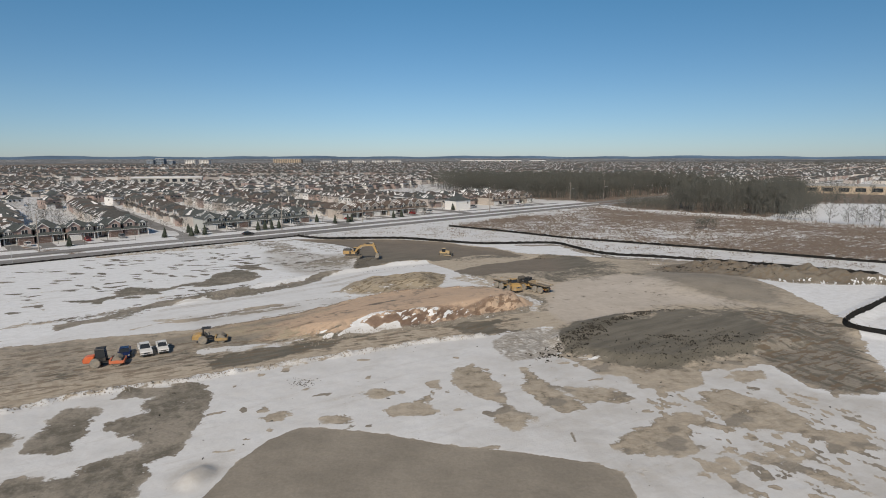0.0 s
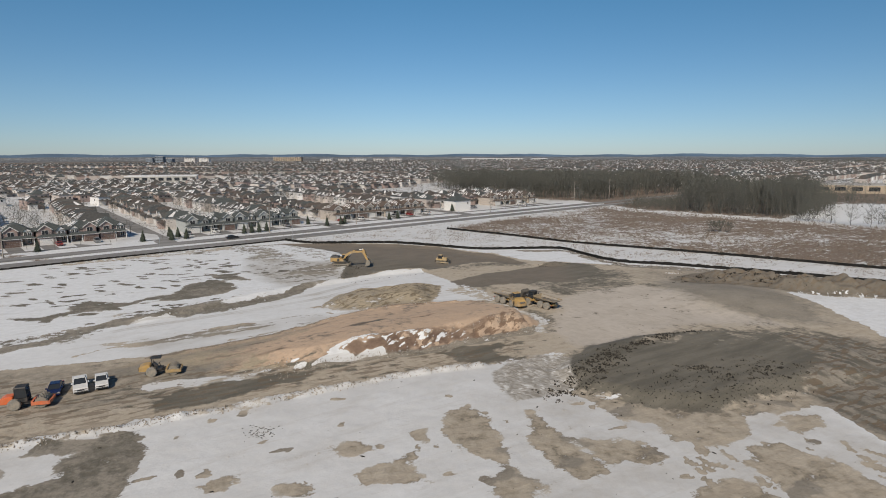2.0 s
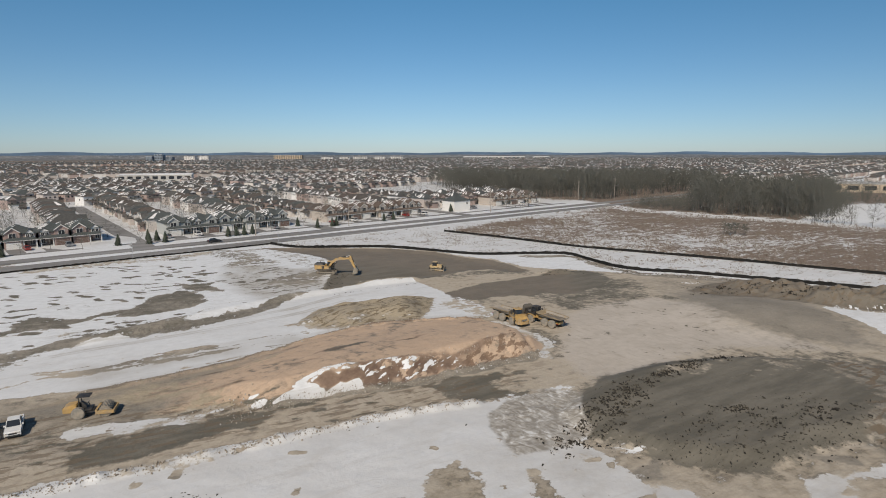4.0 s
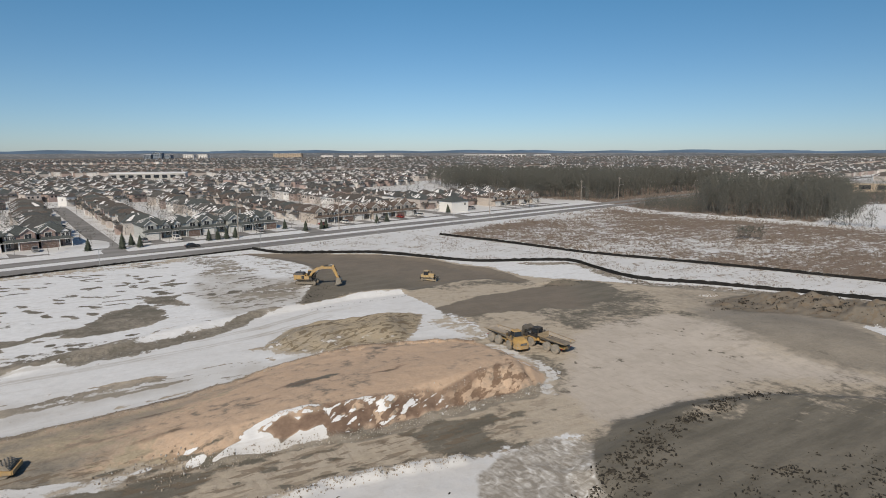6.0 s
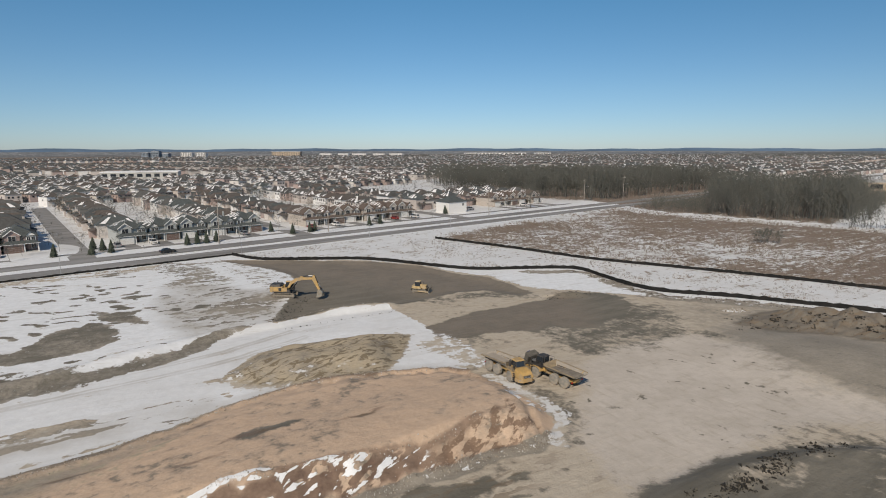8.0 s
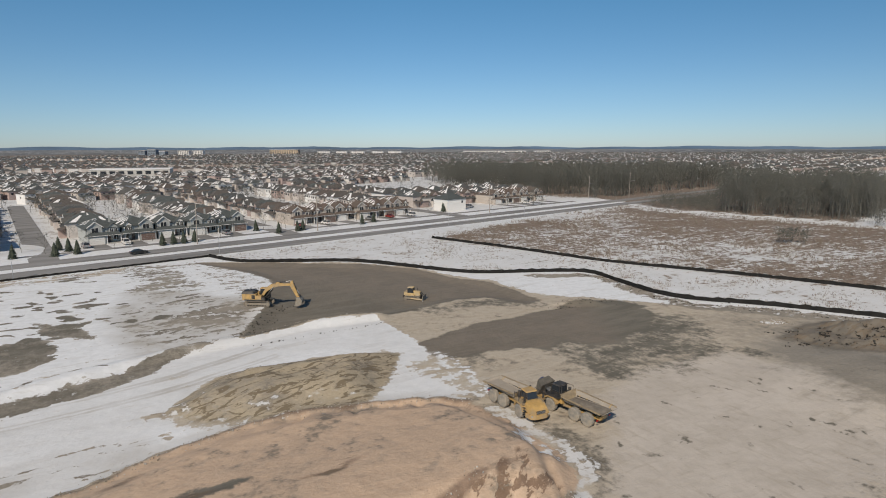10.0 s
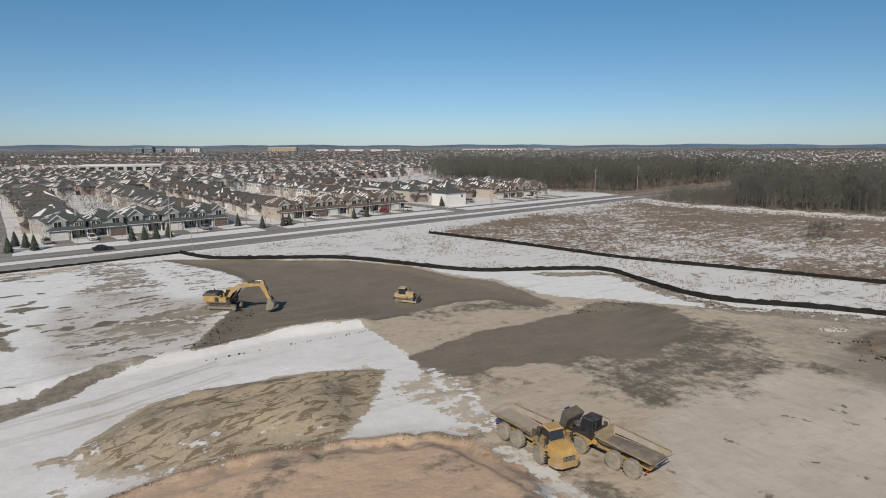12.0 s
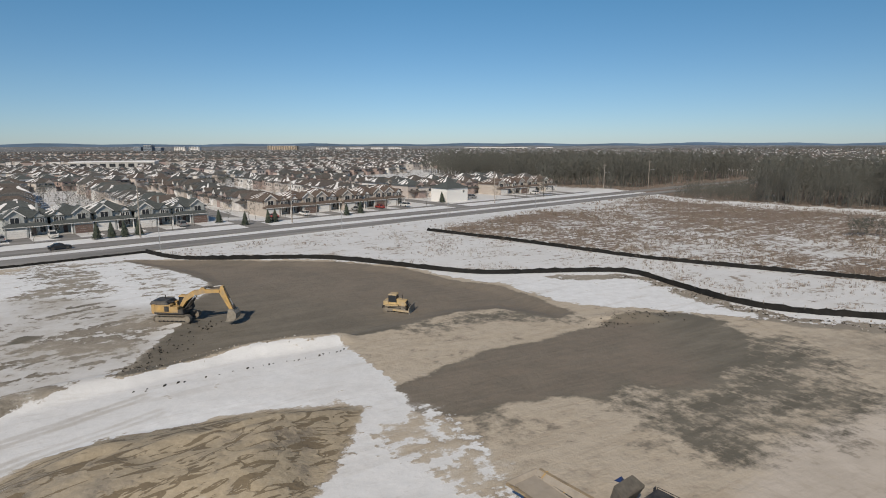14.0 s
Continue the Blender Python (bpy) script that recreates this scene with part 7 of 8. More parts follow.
    shell = [(7.6, 1.75), (8.2, 1.7), (8.6, 1.1), (8.55, 0.35), (8.1, -0.1), (7.2, -0.25), (7.2, -0.17), (8.05, -0.02), (8.45, 0.4), (8.5, 1.05), (8.15, 1.6), (7.6, 1.65)]
    bk = part("bucket", slab(low(shell), -0.75, 0.75), M_WORN, ex, "worn grey steel bucket")
    for yy in (-0.78, 0.72):
        part("bucket_side", slab(low([(7.55, 1.75), (8.2, 1.7), (8.6, 1.1), (8.55, 0.35), (8.1, -0.1), (7.2, -0.25), (7.35, 0.8)]), yy, yy + 0.06), M_WORN, bk)
    for i in range(5):
        yy = -0.66 + 0.33 * i
        part("tooth", H(*[(xx, yy + dy, zz) for xx, zz, hw in ((7.25, 0.0, 0.07), (7.25, 0.08, 0.07), (6.9, 0.01, 0.03)) for dy in (-hw, hw)]), M_WORN, bk)
    return ex


excavator(-29.3, 186.1, -3)


def bulldozer(x, y, heading):
    z = hz(x, y)
    dz = thing("bulldozer", pose(x, y, z, 0, 0, heading) @ Matrix.Scale(0.92, 4), "dusty yellow crawler bulldozer with lowered blade on dark fill", "bulldozer")
    for yy in (-1.0, 1.0):
        crawler(dz, -1.35, 1.35, yy, 0.6, 0.48, 5)
    part("chassis", B(-1.7, 1.6, -0.68, 0.68, 0.5, 1.1), M_YELLOW_OLD, dz, bevel=0.05)
    hd = part("hood", H(*[(xx, yy, zz) for xx, zz in ((0.1, 1.1), (0.1, 2.05), (1.75, 1.0), (1.75, 1.85)) for yy in (-0.55, 0.55)]), M_YELLOW_OLD, dz, bevel=0.06)
    part("grille", B(1.74, 1.78, -0.42, 0.42, 1.1, 1.75), M_BLACK, hd)
    part("exhaust", T((0.9, 0.25, 1.95), (0.9, 0.25, 2.6), 0.07), M_BLACK, dz)
    part("fuel_tank", B(-1.9, -1.1, -0.9, 0.9, 1.05, 1.75), M_YELLOW_OLD, dz, bevel=0.08)
    for yy in (-1.0, 1.0):
        part("fender", B(-1.5, 0.6, yy - 0.3, yy + 0.3, 1.08, 1.25), M_YELLOW_OLD, dz, bevel=0.03)
    cab_box(dz, -1.15, 0.25, -0.75, 0.75, 1.2, 2.75, M_YELLOW_OLD, M_YELLOW_OLD, 0.2)
    blade = slab([(2.5, 0.05), (2.42, 0.5), (2.45, 0.9), (2.6, 1.25), (2.68, 1.22), (2.56, 0.9), (2.53, 0.5), (2.62, 0.02)], -1.65, 1.65)
    bl = part("blade", blade, M_WORN, dz, "worn grey steel blade")
    part("cutting_edge", B(2.5, 2.64, -1.68, 1.68, -0.06, 0.12), M_STEEL, bl)
    for yy in (-1.42, 1.42):
        part("push_arm", H(*[(xx, yy + dy, zz) for xx, zz in ((-0.2, 0.4), (-0.2, 0.65), (2.45, 0.2), (2.45, 0.5)) for dy in (-0.09, 0.09)]), M_YELLOW_OLD, dz)
    for yy in (-0.5, 0.5):
        part("lift_cylinder", T((1.6, yy, 1.7), (2.45, yy, 0.7), 0.08), M_BLACK, dz)
    part("ripper", H((-2.2, -0.6, 0.9), (-2.2, 0.6, 0.9), (-1.8, -0.6, 0.6), (-1.8, 0.6, 0.6), (-2.35, -0.3, 0.35), (-2.35, 0.3, 0.35)), M_BLACK, dz)
    return dz


bulldozer(0.3, 192.3, -12)


def soil_compactor(label, x, y, heading, paint, enclosed):
    """A single-drum compactor: rear tractor with cab or canopy, front yoke with a padfoot drum."""
    z = hz(x, y)
    sc = thing("soil_compactor", pose(x, y, z, 0, 0, heading), label, "compactor", "parked machines and cars")
    for yy in (-0.85, 0.85):
        wheel(sc, 0, yy, 0.76, 0.55, M_RIM if paint is M_YELLOW else M_CARWHITE)
    part("axle", T((0, -0.8, 0.76), (0, 0.8, 0.76), 0.16), M_BLACK, sc)
    part("engine_hood", H(*[(xx, yy, zz) for xx, zz in ((-0.15, 0.75), (-0.15, 1.8), (-1.75, 0.8), (-1.7, 1.5), (-1.2, 1.75)) for yy in (-0.72, 0.72)]), paint, sc, bevel=0.07)
    part("rear_grille", B(-1.79, -1.73, -0.5, 0.5, 0.9, 1.4), M_BLACK, sc)
    part("chassis", B(-0.6, 1.7, -0.5, 0.5, 0.6, 1.0), M_BLACK, sc, bevel=0.04)
    part("platform", B(0.0, 1.45, -0.8, 0.8, 1.0, 1.1), M_BLACK, sc)
    if enclosed:
        cab_box(sc, 0.0, 1.45, -0.72, 0.72, 1.1, 2.85, M_BLACK, M_BLACK, 0.15)
    else:
        part("canopy", H(*[(xx, yy, zz) for xx in (-0.15, 1.35) for yy in (-0.7, 0.7) for zz in (2.65, 2.74)]), M_BLACK, sc, "flat dark sun canopy")
        for yy in (-0.5, 0.5):
            part("canopy_post", T((0.1, yy, 1.1), (0.05, yy, 2.66), 0.06), M_BLACK, sc)
        part("seat", H((0.3, -0.25, 1.1), (0.8, -0.25, 1.1), (0.3, 0.25, 1.1), (0.8, 0.25, 1.45), (0.3, -0.25, 2.0), (0.3, 0.25, 2.0), (0.8, -0.25, 1.45)), M_BLACK, sc)
        part("steering_column", T((1.2, 0, 1.1), (1.0, 0, 1.8), 0.06), M_BLACK, sc)
        part("steering_wheel", T((0.98, 0, 1.78), (0.95, 0, 1.82), 0.22, n=14), M_BLACK, sc)
    part("hitch", T((1.75, 0, 0.5), (1.75, 0, 1.1), 0.2), M_BLACK, sc)
    drum = part("drum", shift(lathe_y([(-1.02, 0.2), (-1.02, 0.7), (1.02, 0.7), (1.02, 0.2)], 28), pose(3.0, 0, 0.76)), M_WORN, sc, "grey steel padfoot drum")
    pads = bmesh.new()
    for i in range(14):
        for j in range(6):
            a = 2 * math.pi * (i + 0.5 * (j % 2)) / 14
            box(pads, -0.07, 0.07, -0.95 + 0.34 * j, -0.78 + 0.34 * j, 0.68, 0.78, pose(3.0, 0, 0.76) @ pose(0, 0, 0, 0, math.degrees(a), 0))
    tagged(part("pad", pads, M_WORN, drum), kind="stuff")
    for yy in (-1.16, 1.16):
        part("yoke_side", H(*[(xx, yy + dy, zz) for xx, zz in ((2.0, 0.55), (2.0, 0.95), (3.95, 0.5), (3.95, 0.9), (3.0, 1.0)) for dy in (-0.1, 0.1)]), paint, sc, bevel=0.02)
    part("yoke_end", B(1.95, 2.2, -1.2, 1.2, 0.5, 1.1), paint, sc, bevel=0.03)
    part("yoke_end", B(3.85, 4.05, -1.2, 1.2, 0.5, 0.9), paint, sc, bevel=0.03)
    for xx, zz in ((2.25, 1.05), (3.8, 0.85)):
        part("scraper", H(*[(xx + dx, yy, zz + dz_) for dx in (0, 0.06) for yy in (-1.0, 1.0) for dz_ in (-0.1, 0.12)]), M_BLACK, sc)
    return sc


soil_compactor("orange soil compactor with a glazed cab and padfoot drum", -53.9, 87.0, 18, M_ORANGE, True)
soil_compactor("yellow soil compactor with a flat sun canopy", -42.0, 98.6, 16, M_YELLOW, False)


def car_model(label, category, paint, style, group):
    """A road car or pickup built round its middle, +x ahead."""
    ob = thing("pickup_truck" if style == "pickup" else "car", Matrix(), label, category, group)
    L, W, belt, top = (5.6, 1.98, 1.15, 1.92) if style == "pickup" else ((4.7, 1.86, 1.0, 1.68) if style == "suv" else (4.6, 1.8, 0.92, 1.43))
    h = L / 2
    if style == "pickup":
        out = [(-h, 0.5), (-h, 1.15), (-0.75, 1.15), (1.15, 1.15), (h - 0.15, 1.05), (h, 0.75), (h, 0.45)]
        glass = [(-0.95, 1.15), (-0.85, 1.85), (0.4, 1.85), (1.0, 1.15)]
    elif style == "suv":
        out = [(-h, 0.45), (-h, 1.0), (1.1, 1.0), (h - 0.2, 0.92), (h, 0.65), (h, 0.4)]
        glass = [(-h + 0.05, 1.0), (-h + 0.45, 1.62), (0.4, 1.62), (1.25, 1.0)]
    else:
        out = [(-h, 0.45), (-h, 0.9), (-1.5, 0.92), (1.0, 0.92), (h - 0.2, 0.78), (h, 0.6), (h, 0.35)]
        glass = [(-1.75, 0.92), (-1.0, 1.38), (0.25, 1.38), (1.15, 0.92)]
    part("body", slab([(x, z - 0.1) if z < 0.6 else (x, z) for x, z in out], -W / 2, W / 2), paint, ob, bevel=0.09)
    w2 = W / 2
    cabin = H(*[(x, s_ * (w2 - (0.1 if z < belt + 0.1 else 0.24)), z) for x, z in glass for s_ in (-1, 1)])
    part("glasshouse", cabin, M_GLASS, ob, "dark glazing")
    (x1, _), (x2, zt) = glass[1], glass[2]
    part("roof", H(*[(x, s_ * (w2 - 0.23), z) for x in (x1 - 0.05, x2 + 0.05) for s_ in (-1, 1) for z in (zt, zt + 0.07)]), paint, ob, bevel=0.03)
    for (xa, za), (xb, zb) in ((glass[0], glass[1]), (glass[3], glass[2])):
        for s_ in (-1, 1):
            part("pillar", T((xa, s_ * (w2 - 0.09), za), (xb, s_ * (w2 - 0.22), zb), 0.05, n=6), paint, ob)
    if style == "pickup":
        part("bed_liner", B(-h + 0.12, -0.9, -w2 + 0.14, w2 - 0.14, 1.152, 1.16), M_BLACK, ob)
        for s_ in (-1, 1):
            part("bed_rail", B(-h, -0.8, s_ * (w2 - 0.07) - 0.07, s_ * (w2 - 0.07) + 0.07, 1.15, 1.3), paint, ob, bevel=0.02)
        part("tailgate", B(-h, -h + 0.09, -w2 + 0.05, w2 - 0.05, 0.7, 1.3), paint, ob, bevel=0.02)
    zl = out[-2][1]
    part("grille", B(h - 0.02, h + 0.03, -0.5, 0.5, zl - 0.1, zl + 0.12), M_BLACK, ob)
    part("bumper", B(h - 0.1, h + 0.08, -w2 + 0.08, w2 - 0.08, 0.36, 0.55), M_BLACK if style == "pickup" else paint, ob, bevel=0.03)
    for s_ in (-1, 1):
        part("headlight", B(h - 0.08, h + 0.02, s_ * 0.72 - 0.17, s_ * 0.72 + 0.17, zl, zl + 0.15), M_LAMP, ob)
        part("tail_lamp", B(-h - 0.02, -h + 0.04, s_ * (w2 - 0.14) - 0.09, s_ * (w2 - 0.14) + 0.09, 0.7, 0.95), M_TAIL, ob)
        part("mirror", B(glass[3][0] - 0.35, glass[3][0] - 0.2, s_ * (w2 + 0.1) - 0.1, s_ * (w2 + 0.1) + 0.1, belt, belt + 0.2), paint, ob, bevel=0.03)
    r = 0.4 if style == "pickup" else 0.34
    for xx in (-h * 0.62, h * 0.62):
        for s_ in (-1, 1):
            wheel(ob, xx, s_ * (w2 - 0.1), r, 0.26, M_STEEL, 10, M_BLACK)
    return ob


SITE = "parked machines and cars"
pickup = car_model("white crew-cab pickup truck parked on bare earth", "pickup truck", M_CARWHITE, "pickup", SITE)
pickup.matrix_basis = pose(-49.5, 93.2, hz(-49.5, 93.2), 0, 0, -57) @ Matrix.Scale(0.9, 4)
copy_thing(pickup, pose(-47.3, 94.6, hz(-47.3, 94.6), 0, 0, -59) @ Matrix.Scale(0.9, 4))
blue_car = car_model("dark blue car parked on bare earth", "car", M_CARBLUE, "sedan", SITE)
blue_car.matrix_basis = pose(-52.2, 92.0, hz(-52.2, 92.0), 0, 0, -64) @ Matrix.Scale(0.92, 4)

STREET = "cars along the road"
cars = [car_model("black car on salted asphalt", "car", M_CARDARK, "sedan", STREET), car_model("silver car parked on a driveway", "car", M_CARGREY, "suv", STREET), car_model("white car parked on a driveway", "car", M_CARWHITE, "suv", STREET), car_model("red car parked on a driveway", "car", M_CARRED, "sedan", STREET)]
cars[0].matrix_basis = pose(*sn(101, NEAR_EDGE + 15), 0.17, 0, 0, ROAD_ANGLE)
drive = [(1, 92, 38), (2, 103, 37), (1, 135, 37), (3, 164, 37.5), (2, 175, 37), (1, 196, 37), (3, 207, 38), (2, 218, 37), (1, 60, 40), (2, 29, 40), (3, 48, 40), (2, -20, 40), (1, -45, 40), (1, 262, 45), (2, 300, 41)]
rnd = random.Random(8)
seen_first = set()
for i, s, n in drive:
    m = pose(*sn(s, NEAR_EDGE + n), 0.15, 0, 0, ROAD_ANGLE + 90 + rnd.choice((0, 180)) + rnd.uniform(-3, 3))
    if i in seen_first:
        copy_thing(cars[i], m)
    else:
        seen_first.add(i)
        cars[i].matrix_basis = m


# ---- poles, lamps and lone trees ----
def utility_pole(x, y, tall, seed):
    rnd = random.Random(seed)
    p = thing("utility_pole", pose(x, y, 0, rnd.uniform(-1, 1), rnd.uniform(-1, 1), ROAD_ANGLE), "tall weathered pole with a lamp arm beside the road", "utility pole", "poles along the road")
    part("shaft", T((0, 0, -0.5), (0, 0, tall), 0.2, 0.12, n=10), M_POLE, p)
    part("crossarm", B(-0.06, 0.06, -1.1, 1.1, tall - 1.0, tall - 0.86), M_POLE, p)
    for i, yy in enumerate((-0.95, 0.0, 0.95)):
        part("insulator", T((0, yy, tall - 0.86), (0, yy, tall - 0.6), 0.06), M_STEEL, p)
    arm = part("lamp_arm", rail(bmesh.new(), [(0, 0, tall * 0.62), (0, -1.2, tall * 0.68), (0, -2.4, tall * 0.68)], 0.05), M_STEEL, p)
    part("lamp_head", H(*[(xx, yy, zz) for xx in (-0.16, 0.16) for yy in (-3.1, -2.3) for zz in (tall * 0.68 - 0.08, tall * 0.68 + 0.06)]), M_STEEL, arm)
    return p


for i, (s, n, tall) in enumerate(((-60, 22.5, 13), (30, 22.5, 13), (120, 22.5, 14.5), (163, 22.5, 13), (253, 22.5, 13), (351, 36, 13.5), (376, 24.5, 15))):
    utility_pole(*sn(s, NEAR_EDGE + n), tall, i)

lamp = None
for s in (118, 166, 206, 250, 70, 20):
    m = pose(*sn(s, NEAR_EDGE - 1.2), 0, 0, 0, ROAD_ANGLE)
    if lamp is None:
        lamp = thing("marker_post", m, "thin pale post beside the snowy road verge", "post", "posts along the verge")
        part("shaft", T((0, 0, -0.3), (0, 0, 5.2), 0.07, 0.05), M_STEEL, lamp)
        part("plate", B(-0.02, 0.02, -0.3, 0.3, 4.4, 5.1), M_STEEL, lamp)
    else:
        copy_thing(lamp, m)


def fir(seed, tall, wide):
    """A spruce: trunk and whorls of drooping needled boughs. Returns verts, faces, material indices."""
    rnd = random.Random(seed)
    V, F, Mi = [], [], []
    limb(V, F, Mi, (0, 0, -0.2), (0, 0, tall), tall * 0.025, 0.02, 0, 5)
    layers = 11
    for i in range(layers):
        h = 0.06 + 0.9 * i / layers
        r = wide * (1 - h) ** 0.8
        for j in range(11):
            a = 2 * math.pi * (j + 0.5 * (i % 2)) / 11 + rnd.uniform(-0.2, 0.2)
            l = r * rnd.uniform(0.75, 1.2)
            d, s_ = Vector((math.cos(a), math.sin(a), 0)), Vector((-math.sin(a), math.cos(a), 0)) * l * 0.3
            b = Vector((0, 0, tall * h + 0.12 * tall))
            o = len(V)
            V += [tuple(b), tuple(b + d * l * 0.6 + s_ - Vector((0, 0, 0.10 * tall))), tuple(b + d * l - Vector((0, 0, 0.16 * tall))), tuple(b + d * l * 0.6 - s_ - Vector((0, 0, 0.10 * tall))), tuple(b + d * l * 0.55 + Vector((0, 0, -0.045 * tall)))]
            F += [(o, o + 1, o + 4), (o + 1, o + 2, o + 4), (o + 2, o + 3, o + 4), (o + 3, o, o + 4)]
            Mi += [1] * 4
    return V, F, Mi


def lone_tree(name, data, mats, at, label, category, group):
    """A tree of its own, with trunk and crown as parts."""
    V, F, Mi = data
    V = [tuple(v) for v in V]
    ob = thing(name, at, label, category, group)
    for k, pn in ((0, "trunk"), (1, "crown")):
        fs = [f for f, m in zip(F, Mi) if m == k]
        used = sorted({i for f in fs for i in f})
        ren = {v: i for i, v in enumerate(used)}
        link(pn, [V[i] for i in used], [tuple(ren[i] for i in f) for f in fs], mats[k], parent=ob)
    return ob


def row_of(first, places):
    for k, m in enumerate(places):
        if k == 0:
            first.matrix_basis = m
        else:
            copy_thing(first, m)


rnd = random.Random(21)
fir_tree = lone_tree("fir_tree", fir(1, 4.2, 1.5), [M_BARK, M_FIR], Matrix(), "small dark green fir in snow beside the road", "fir tree", "firs along the road")
row_of(fir_tree, [pose(*sn(s, NEAR_EDGE + n), 0.05, rnd.uniform(-3, 3), rnd.uniform(-3, 3), rnd.uniform(0, 360)) for s, n, k in ((82.5, 27, 1), (85, 38, 1), (88, 27.5, 1), (87, 34, 1), (111, 27, 1), (114.5, 27.5, 1), (117.5, 27, 1), (121, 27.5, 1), (146.5, 38, 1), (150, 27, 1), (157.5, 27, 1), (160, 28, 1), (186, 28, 1), (193, 30, 1), (240, 40, 1), (241.5, 42, 1), (73, 30, 1), (40, 29, 1))])
street_tree = lone_tree("bare_tree", bare_tree(40, 6.5, 1.9, 0.3, 9, 170, 0.03), [M_BARK, M_TWIG], Matrix(), "leafless young street tree in a snowy verge", "tree", "street trees")
row_of(street_tree, [pose(*sn(s, NEAR_EDGE + n), 0, 0, 0, rnd.uniform(0, 360)) for s, n in ((62, 29), (45, 29.5), (25, 29), (-10, 29), (98, 29), (130, 29.5), (172, 29), (204, 29.5), (223, 30), (262, 30), (275, 31), (286, 34), (300, 30), (-30, 29), (-50, 29), (92, 36), (104, 35), (111, 38), (119, 36), (127, 37), (138, 35), (149, 37), (153, 31), (158, 38), (168, 37), (179, 36), (190, 38), (201, 37), (214, 36), (66, 38), (54, 37), (38, 38), (20, 37), (8, 36), (76, 40), (81, 33))])
big_tree = lone_tree("bare_tree", bare_tree(41, 13, 4.0, 0.2, 14, 420, 0.045), [M_BARK, M_TWIG], Matrix(), "leafless mature tree with spreading branches", "tree", "mature trees")
row_of(big_tree, [pose(x, y, -0.1, 0, 0, rnd.uniform(0, 360)) for x, y in (sn(292, NEAR_EDGE + 29), sn(297, NEAR_EDGE + 33), (186, 283), (190, 276), (199, 268), (208, 262), (177, 297), (216, 258), (224, 262), (232, 252), (172, 301), (182, 291), (194, 272), (204, 270))])
bush = lone_tree("shrub", bare_tree(60, 4.2, 2.4, 0.04, 20, 900, 0.05), [M_BARK, M_TWIG], Matrix(), "dense leafless shrub in the brown field", "shrub", "shrubs in the field")
row_of(bush, [pose(x, y, -0.1, 0, 0, a) for x, y, a in ((114.5, 260.5, 0), (117, 261.5, 90), (112.5, 259.5, 200), (119, 259, 120))])

# ---- dead grass and weeds ----
def tuft(seed, tall, n):
    rnd = random.Random(seed)
    V, F, Mi = [], [], []
    for i in range(n):
        a, l = rnd.uniform(0, 6.3), rnd.uniform(0.1, 0.5)
        b = Vector((rnd.uniform(-0.3, 0.3), rnd.uniform(-0.3, 0.3), 0))
        t = b + Vector((math.cos(a) * l, math.sin(a) * l, tall * rnd.uniform(0.5, 1.1)))
        s_ = Vector((-math.sin(a), math.cos(a), 0)) * 0.035
        o = len(V)
        V += [tuple(b - s_), tuple(b + s_), tuple(t)]
        F.append((o, o + 1, o + 2))
        Mi.append(0)
    return np.array(V), F, Mi


M_WEED = ranged("dead_weeds", [(0.21, 0.172, 0.138), (0.27, 0.225, 0.185), (0.175, 0.145, 0.118), (0.24, 0.20, 0.165)], 0.95)
rnd = random.Random(31)
spots = [(x, y, -0.02, rnd.uniform(0, 6.3), rnd.uniform(0.6, 1.5)) for x, y, d in strewn(26000, 0, 240, 150, 385, FIELD, 31) if noise.noise((x * 0.06, y * 0.06, 3)) > -0.15 + rnd.uniform(-0.25, 0.25)]
gather("dead_grass", [tuft(i, 0.75, 9) for i in range(4)], spots, [M_WEED], "brown dead weeds standing out of thin snow", "grass")
spots = [(x, y, -0.02, rnd.uniform(0, 6.3), rnd.uniform(0.5, 1.1)) for x, y, d in strewn(22000, -70, 130, 150, 300, STRIP, 32) if d > 1 and noise.noise((x * 0.09, y * 0.09, 8)) > 0.1 + rnd.uniform(-0.2, 0.2)]
zs = height([p[0] for p in spots], [p[1] for p in spots])
spots = [(p[0], p[1], float(z) - 0.02, p[3], p[4]) for p, z in zip(spots, zs)]
gather("dead_grass", [tuft(10 + i, 0.6, 7) for i in range(4)], spots, [M_WEED], "sparse dead grass poking through the snowy strip", "grass")


# ---- clods and stones ----
def clod(seed):
    """A broken lump with flat faces, sharp edges and one overhanging side."""
    rnd = random.Random(seed)
    bm = bmesh.new()
    lean = rnd.uniform(-0.5, 0.5)
    low = [(rnd.uniform(0.6, 1.1) * math.cos(a), rnd.uniform(0.35, 0.7) * math.sin(a), -0.4) for a in (0.3, 1.5, 2.6, 3.9, 5.2)]
    hull(bm, low + [(0.55 * x + lean + rnd.uniform(-0.3, 0.3), 0.7 * y + 0.25, rnd.uniform(0.35, 1.15)) for x, y, _ in low])
    bm.verts.index_update()
    V = np.array([tuple(v.co) for v in bm.verts])
    F = [tuple(v.index for v in f.verts) for f in bm.faces]
    bm.free()
    return V, F, [0] * len(F)


CLODS = [clod(i) for i in range(6)]
rnd = random.Random(17)


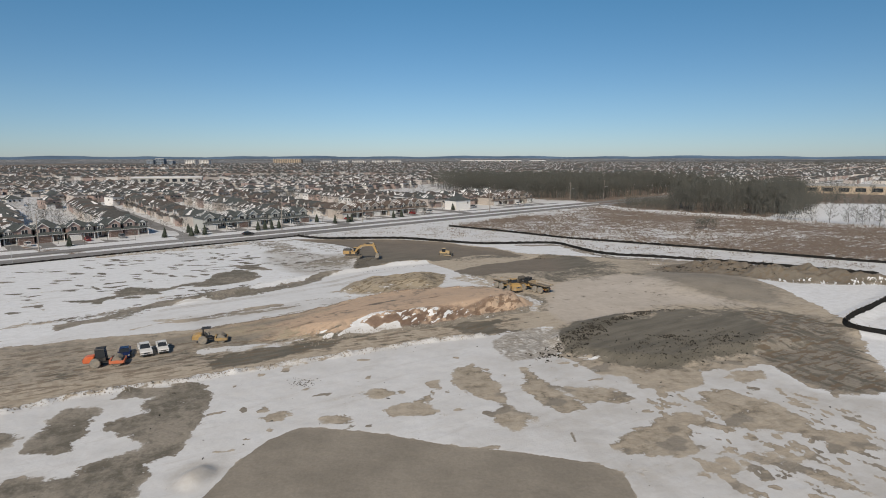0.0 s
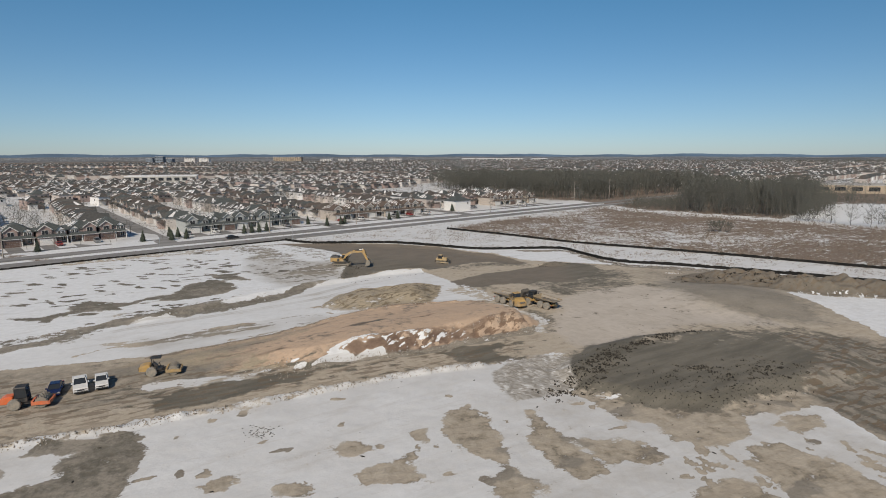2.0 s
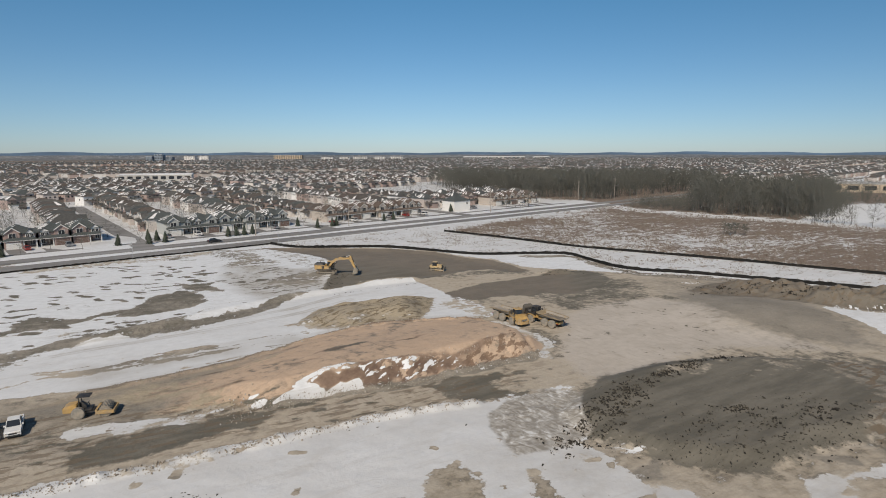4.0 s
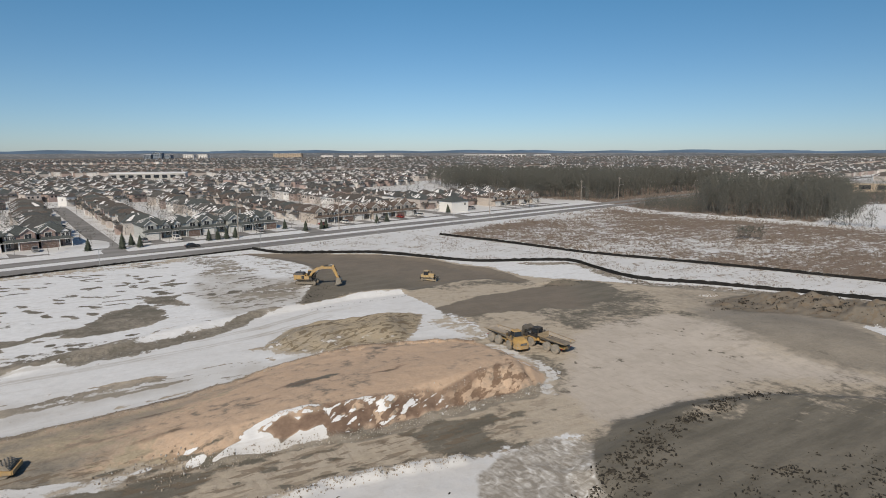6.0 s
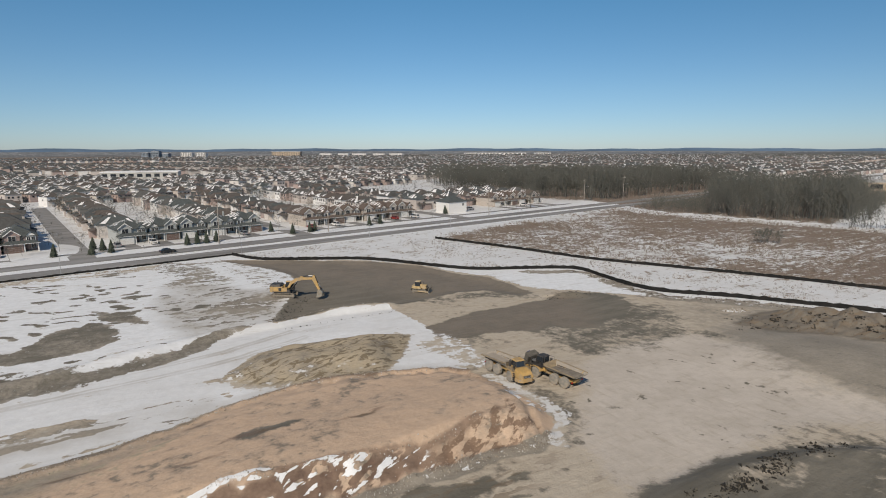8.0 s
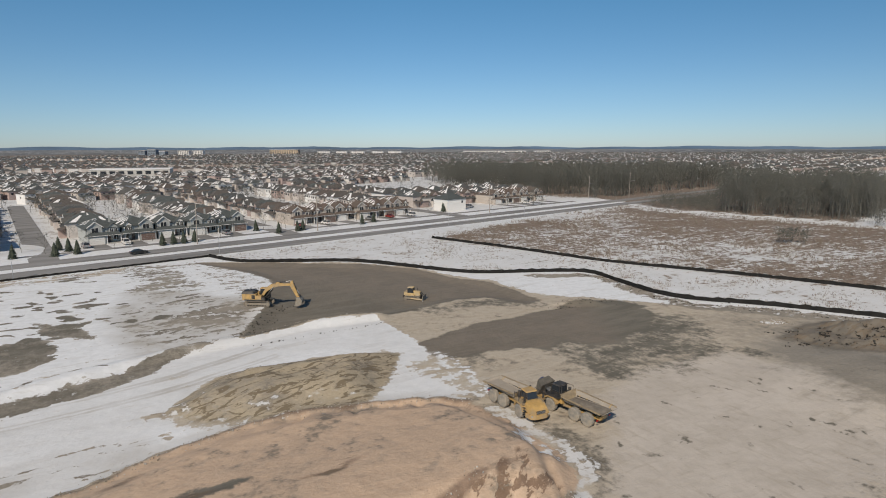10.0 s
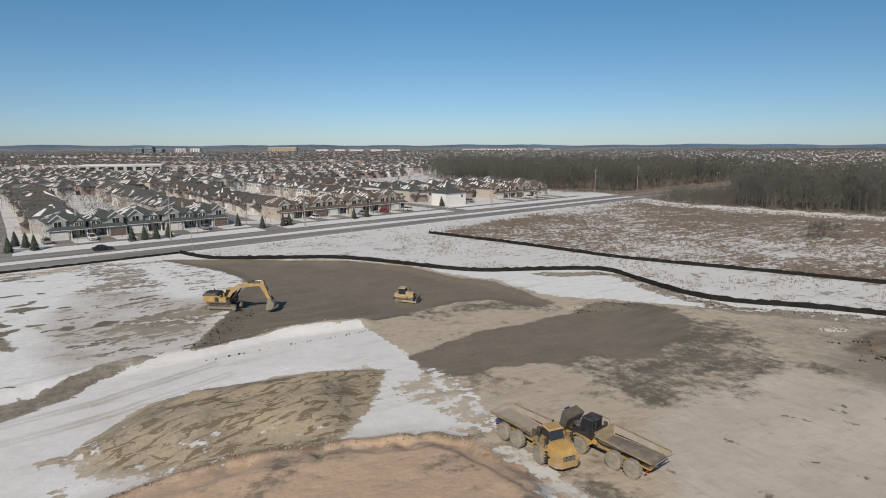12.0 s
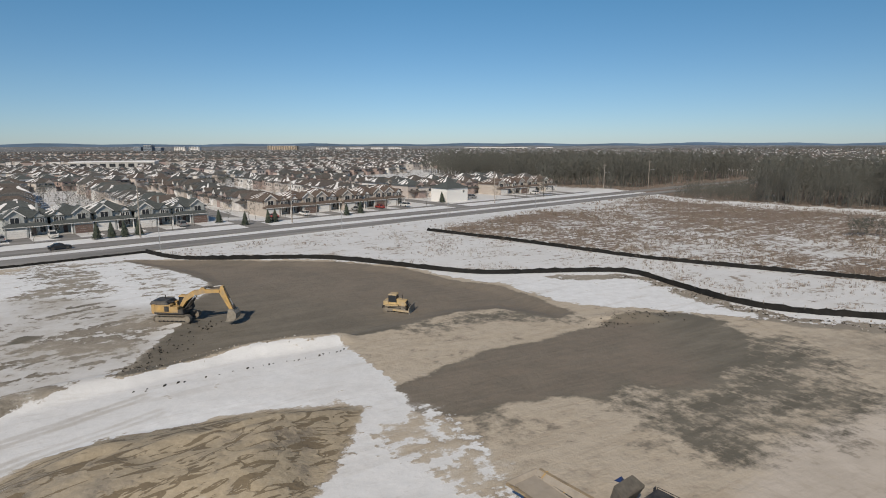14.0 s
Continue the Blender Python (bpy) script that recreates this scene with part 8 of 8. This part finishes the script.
def scatter_line(line, count, spread, lo, hi, clumps=0):
    pts, out = resample(line, 1.0), []
    if clumps:
        pts = [p + Vector((rnd.gauss(0, spread), rnd.gauss(0, spread), 0)) for p in (rnd.choice(pts) for _ in range(clumps))]
        spread = 0.12
    for _ in range(count):
        p = rnd.choice(pts)
        x, y = p.x + rnd.gauss(0, spread) + rnd.uniform(-0.5, 0.5), p.y + rnd.gauss(0, spread) + rnd.uniform(-0.5, 0.5)
        k = lo + (hi - lo) * rnd.random() ** 2.5
        out.append((x, y, k, rnd.uniform(0, 6.3)))
    zs = height([o[0] for o in out], [o[1] for o in out])
    return [(x, y, float(z) + k * 0.15, a, k) for (x, y, k, a), z in zip(out, zs)]


# wet mud darkened to near black: the shade of clefts is in the colour
M_CLOD = ranged("mud_clods_with_cleft_shade", [(0.018, 0.016, 0.013), (0.028, 0.025, 0.02), (0.04, 0.035, 0.028), (0.085, 0.077, 0.062), (0.02, 0.018, 0.015)], 0.95)
M_PALE = ranged("pale_dry_lumps", [(0.32, 0.275, 0.22), (0.38, 0.355, 0.32), (0.27, 0.225, 0.175), (0.46, 0.445, 0.42), (0.34, 0.30, 0.25), (0.18, 0.15, 0.115)], 0.95)
edge = scatter_line([(17, 92), (20, 95.5), (23, 98.5), (27, 104), (30, 107)], 1500, 1.6, 0.03, 0.24, 150)
edge += scatter_line([(30, 107), (34, 110), (42, 116), (50, 120)], 520, 0.9, 0.03, 0.24, 60)
edge += scatter_line([(33, 110), (36, 111.5)], 90, 0.4, 0.1, 0.3) + scatter_line([(39, 113.5), (42, 116)], 70, 0.6, 0.1, 0.28)
edge += scatter_line([(39, 98.5), (40, 99.2)], 60, 0.4, 0.1, 0.28)
edge += scatter_line([(33, 97), (39, 99), (44, 97), (50, 100)], 200, 2.0, 0.05, 0.24, 26)
edge += scatter_line([(22, 92), (27, 90), (33, 88.5), (39, 89), (45, 92), (51, 95)], 420, 1.3, 0.03, 0.17)
edge += scatter_line([(24, 95), (34, 94), (44, 97), (52, 101)], 160, 3.4, 0.04, 0.14)
edge += scatter_line([(28, 95), (33, 93), (40, 93), (48, 96), (55, 100)], 520, 2.6, 0.04, 0.22, 150)
edge += scatter_line([(28, 184), (33, 186.5), (38, 190)], 220, 1.4, 0.04, 0.18)
edge += scatter_line([(-25.4, 166), (-25.5, 176), (-25, 183), (-24, 186)], 160, 1.2, 0.05, 0.2)
edge += scatter_line([(62, 165), (70, 165), (78, 162), (88, 158)], 520, 2.6, 0.06, 0.3, 60)
edge += scatter_line([(64, 163), (72, 163), (80, 159), (92, 154)], 360, 2.2, 0.05, 0.2)
edge += scatter_line([(px, py - 3.8) for px, py in SILT[13:-2]], 600, 1.2, 0.04, 0.2)
gather("mud_clods", [(V * np.array(q), F, Mi) for (V, F, Mi), q in zip(CLODS, ((1.7, 0.6, 0.7), (1.2, 0.9, 0.55), (2.0, 0.5, 0.6), (1.0, 0.7, 1.0), (1.5, 0.5, 0.9), (0.9, 0.9, 0.6)))], edge, [M_CLOD], "heaped clods of wet mud, blackened for the shade of clefts", "earth")
pale = scatter_line(WINDROW[1:], 2600, 0.55, 0.03, 0.15)
pale += scatter_line(TOE, 1800, 0.4, 0.025, 0.12) + scatter_line(CREST[2:8], 300, 0.25, 0.03, 0.12)
pale += scatter_line([(-28, 99), (-24, 102), (-20, 101.5), (-23, 98.5)], 480, 1.1, 0.03, 0.17)
pale += scatter_line(BACK_EDGE, 2000, 0.4, 0.025, 0.11)
pale += scatter_line([(-25, 165), (-18, 172.5), (-6, 178.2)], 200, 0.5, 0.03, 0.15)
pale += scatter_line([(62.8, 174.6), (66.2, 175.4)], 260, 0.8, 0.05, 0.2)
pale += scatter_line([(px, py - 4.2) for px, py in SILT[13:-2]], 350, 1.3, 0.04, 0.2)
gather("stones_and_lumps", CLODS, pale, [M_PALE], "pale lumps of frozen soil and snow along the edges", "stones")

FLAT = [(V * np.array((1.5, 0.9, 0.35)), F, Mi) for V, F, Mi in CLODS]
bits = []
for x, y, d in strewn(110, -40, 60, 45, 104, FORE, 51):
    if not within(PAD, x, y):
        bits.append((x, y, x * 0, rnd.uniform(0, 6.3), 0.06 + 0.2 * rnd.random() ** 3))
# flat dark lumps added in place of the cleat marks along the bank
for p in resample([(-22.5, 162), (-16.9, 165.6), (-12.2, 168.8), (-7.3, 171.6), (-3.5, 174.4)], 0.7):
    if rnd.random() < 0.75:
        bits.append((p.x + rnd.gauss(0, 0.15), p.y + rnd.gauss(0, 0.15), 0, 1.6 + rnd.gauss(0, 0.3), rnd.uniform(0.10, 0.24)))
for _ in range(70):
    k = rnd.random()
    bits.append((-19 - 2.6 * k + rnd.gauss(0, 0.5), 79 + 2.5 * rnd.random() + rnd.gauss(0, 0.5), 0, rnd.uniform(0, 6.3), rnd.uniform(0.05, 0.14)))
zs = height([p[0] for p in bits], [p[1] for p in bits])
bits = [(p[0], p[1], float(z) + 0.02, p[3], p[4]) for p, z in zip(bits, zs)]
gather("soil_crumbs", FLAT, bits, [M_CLOD], "crumbs of dark soil and track cleat marks on the snow", "earth")
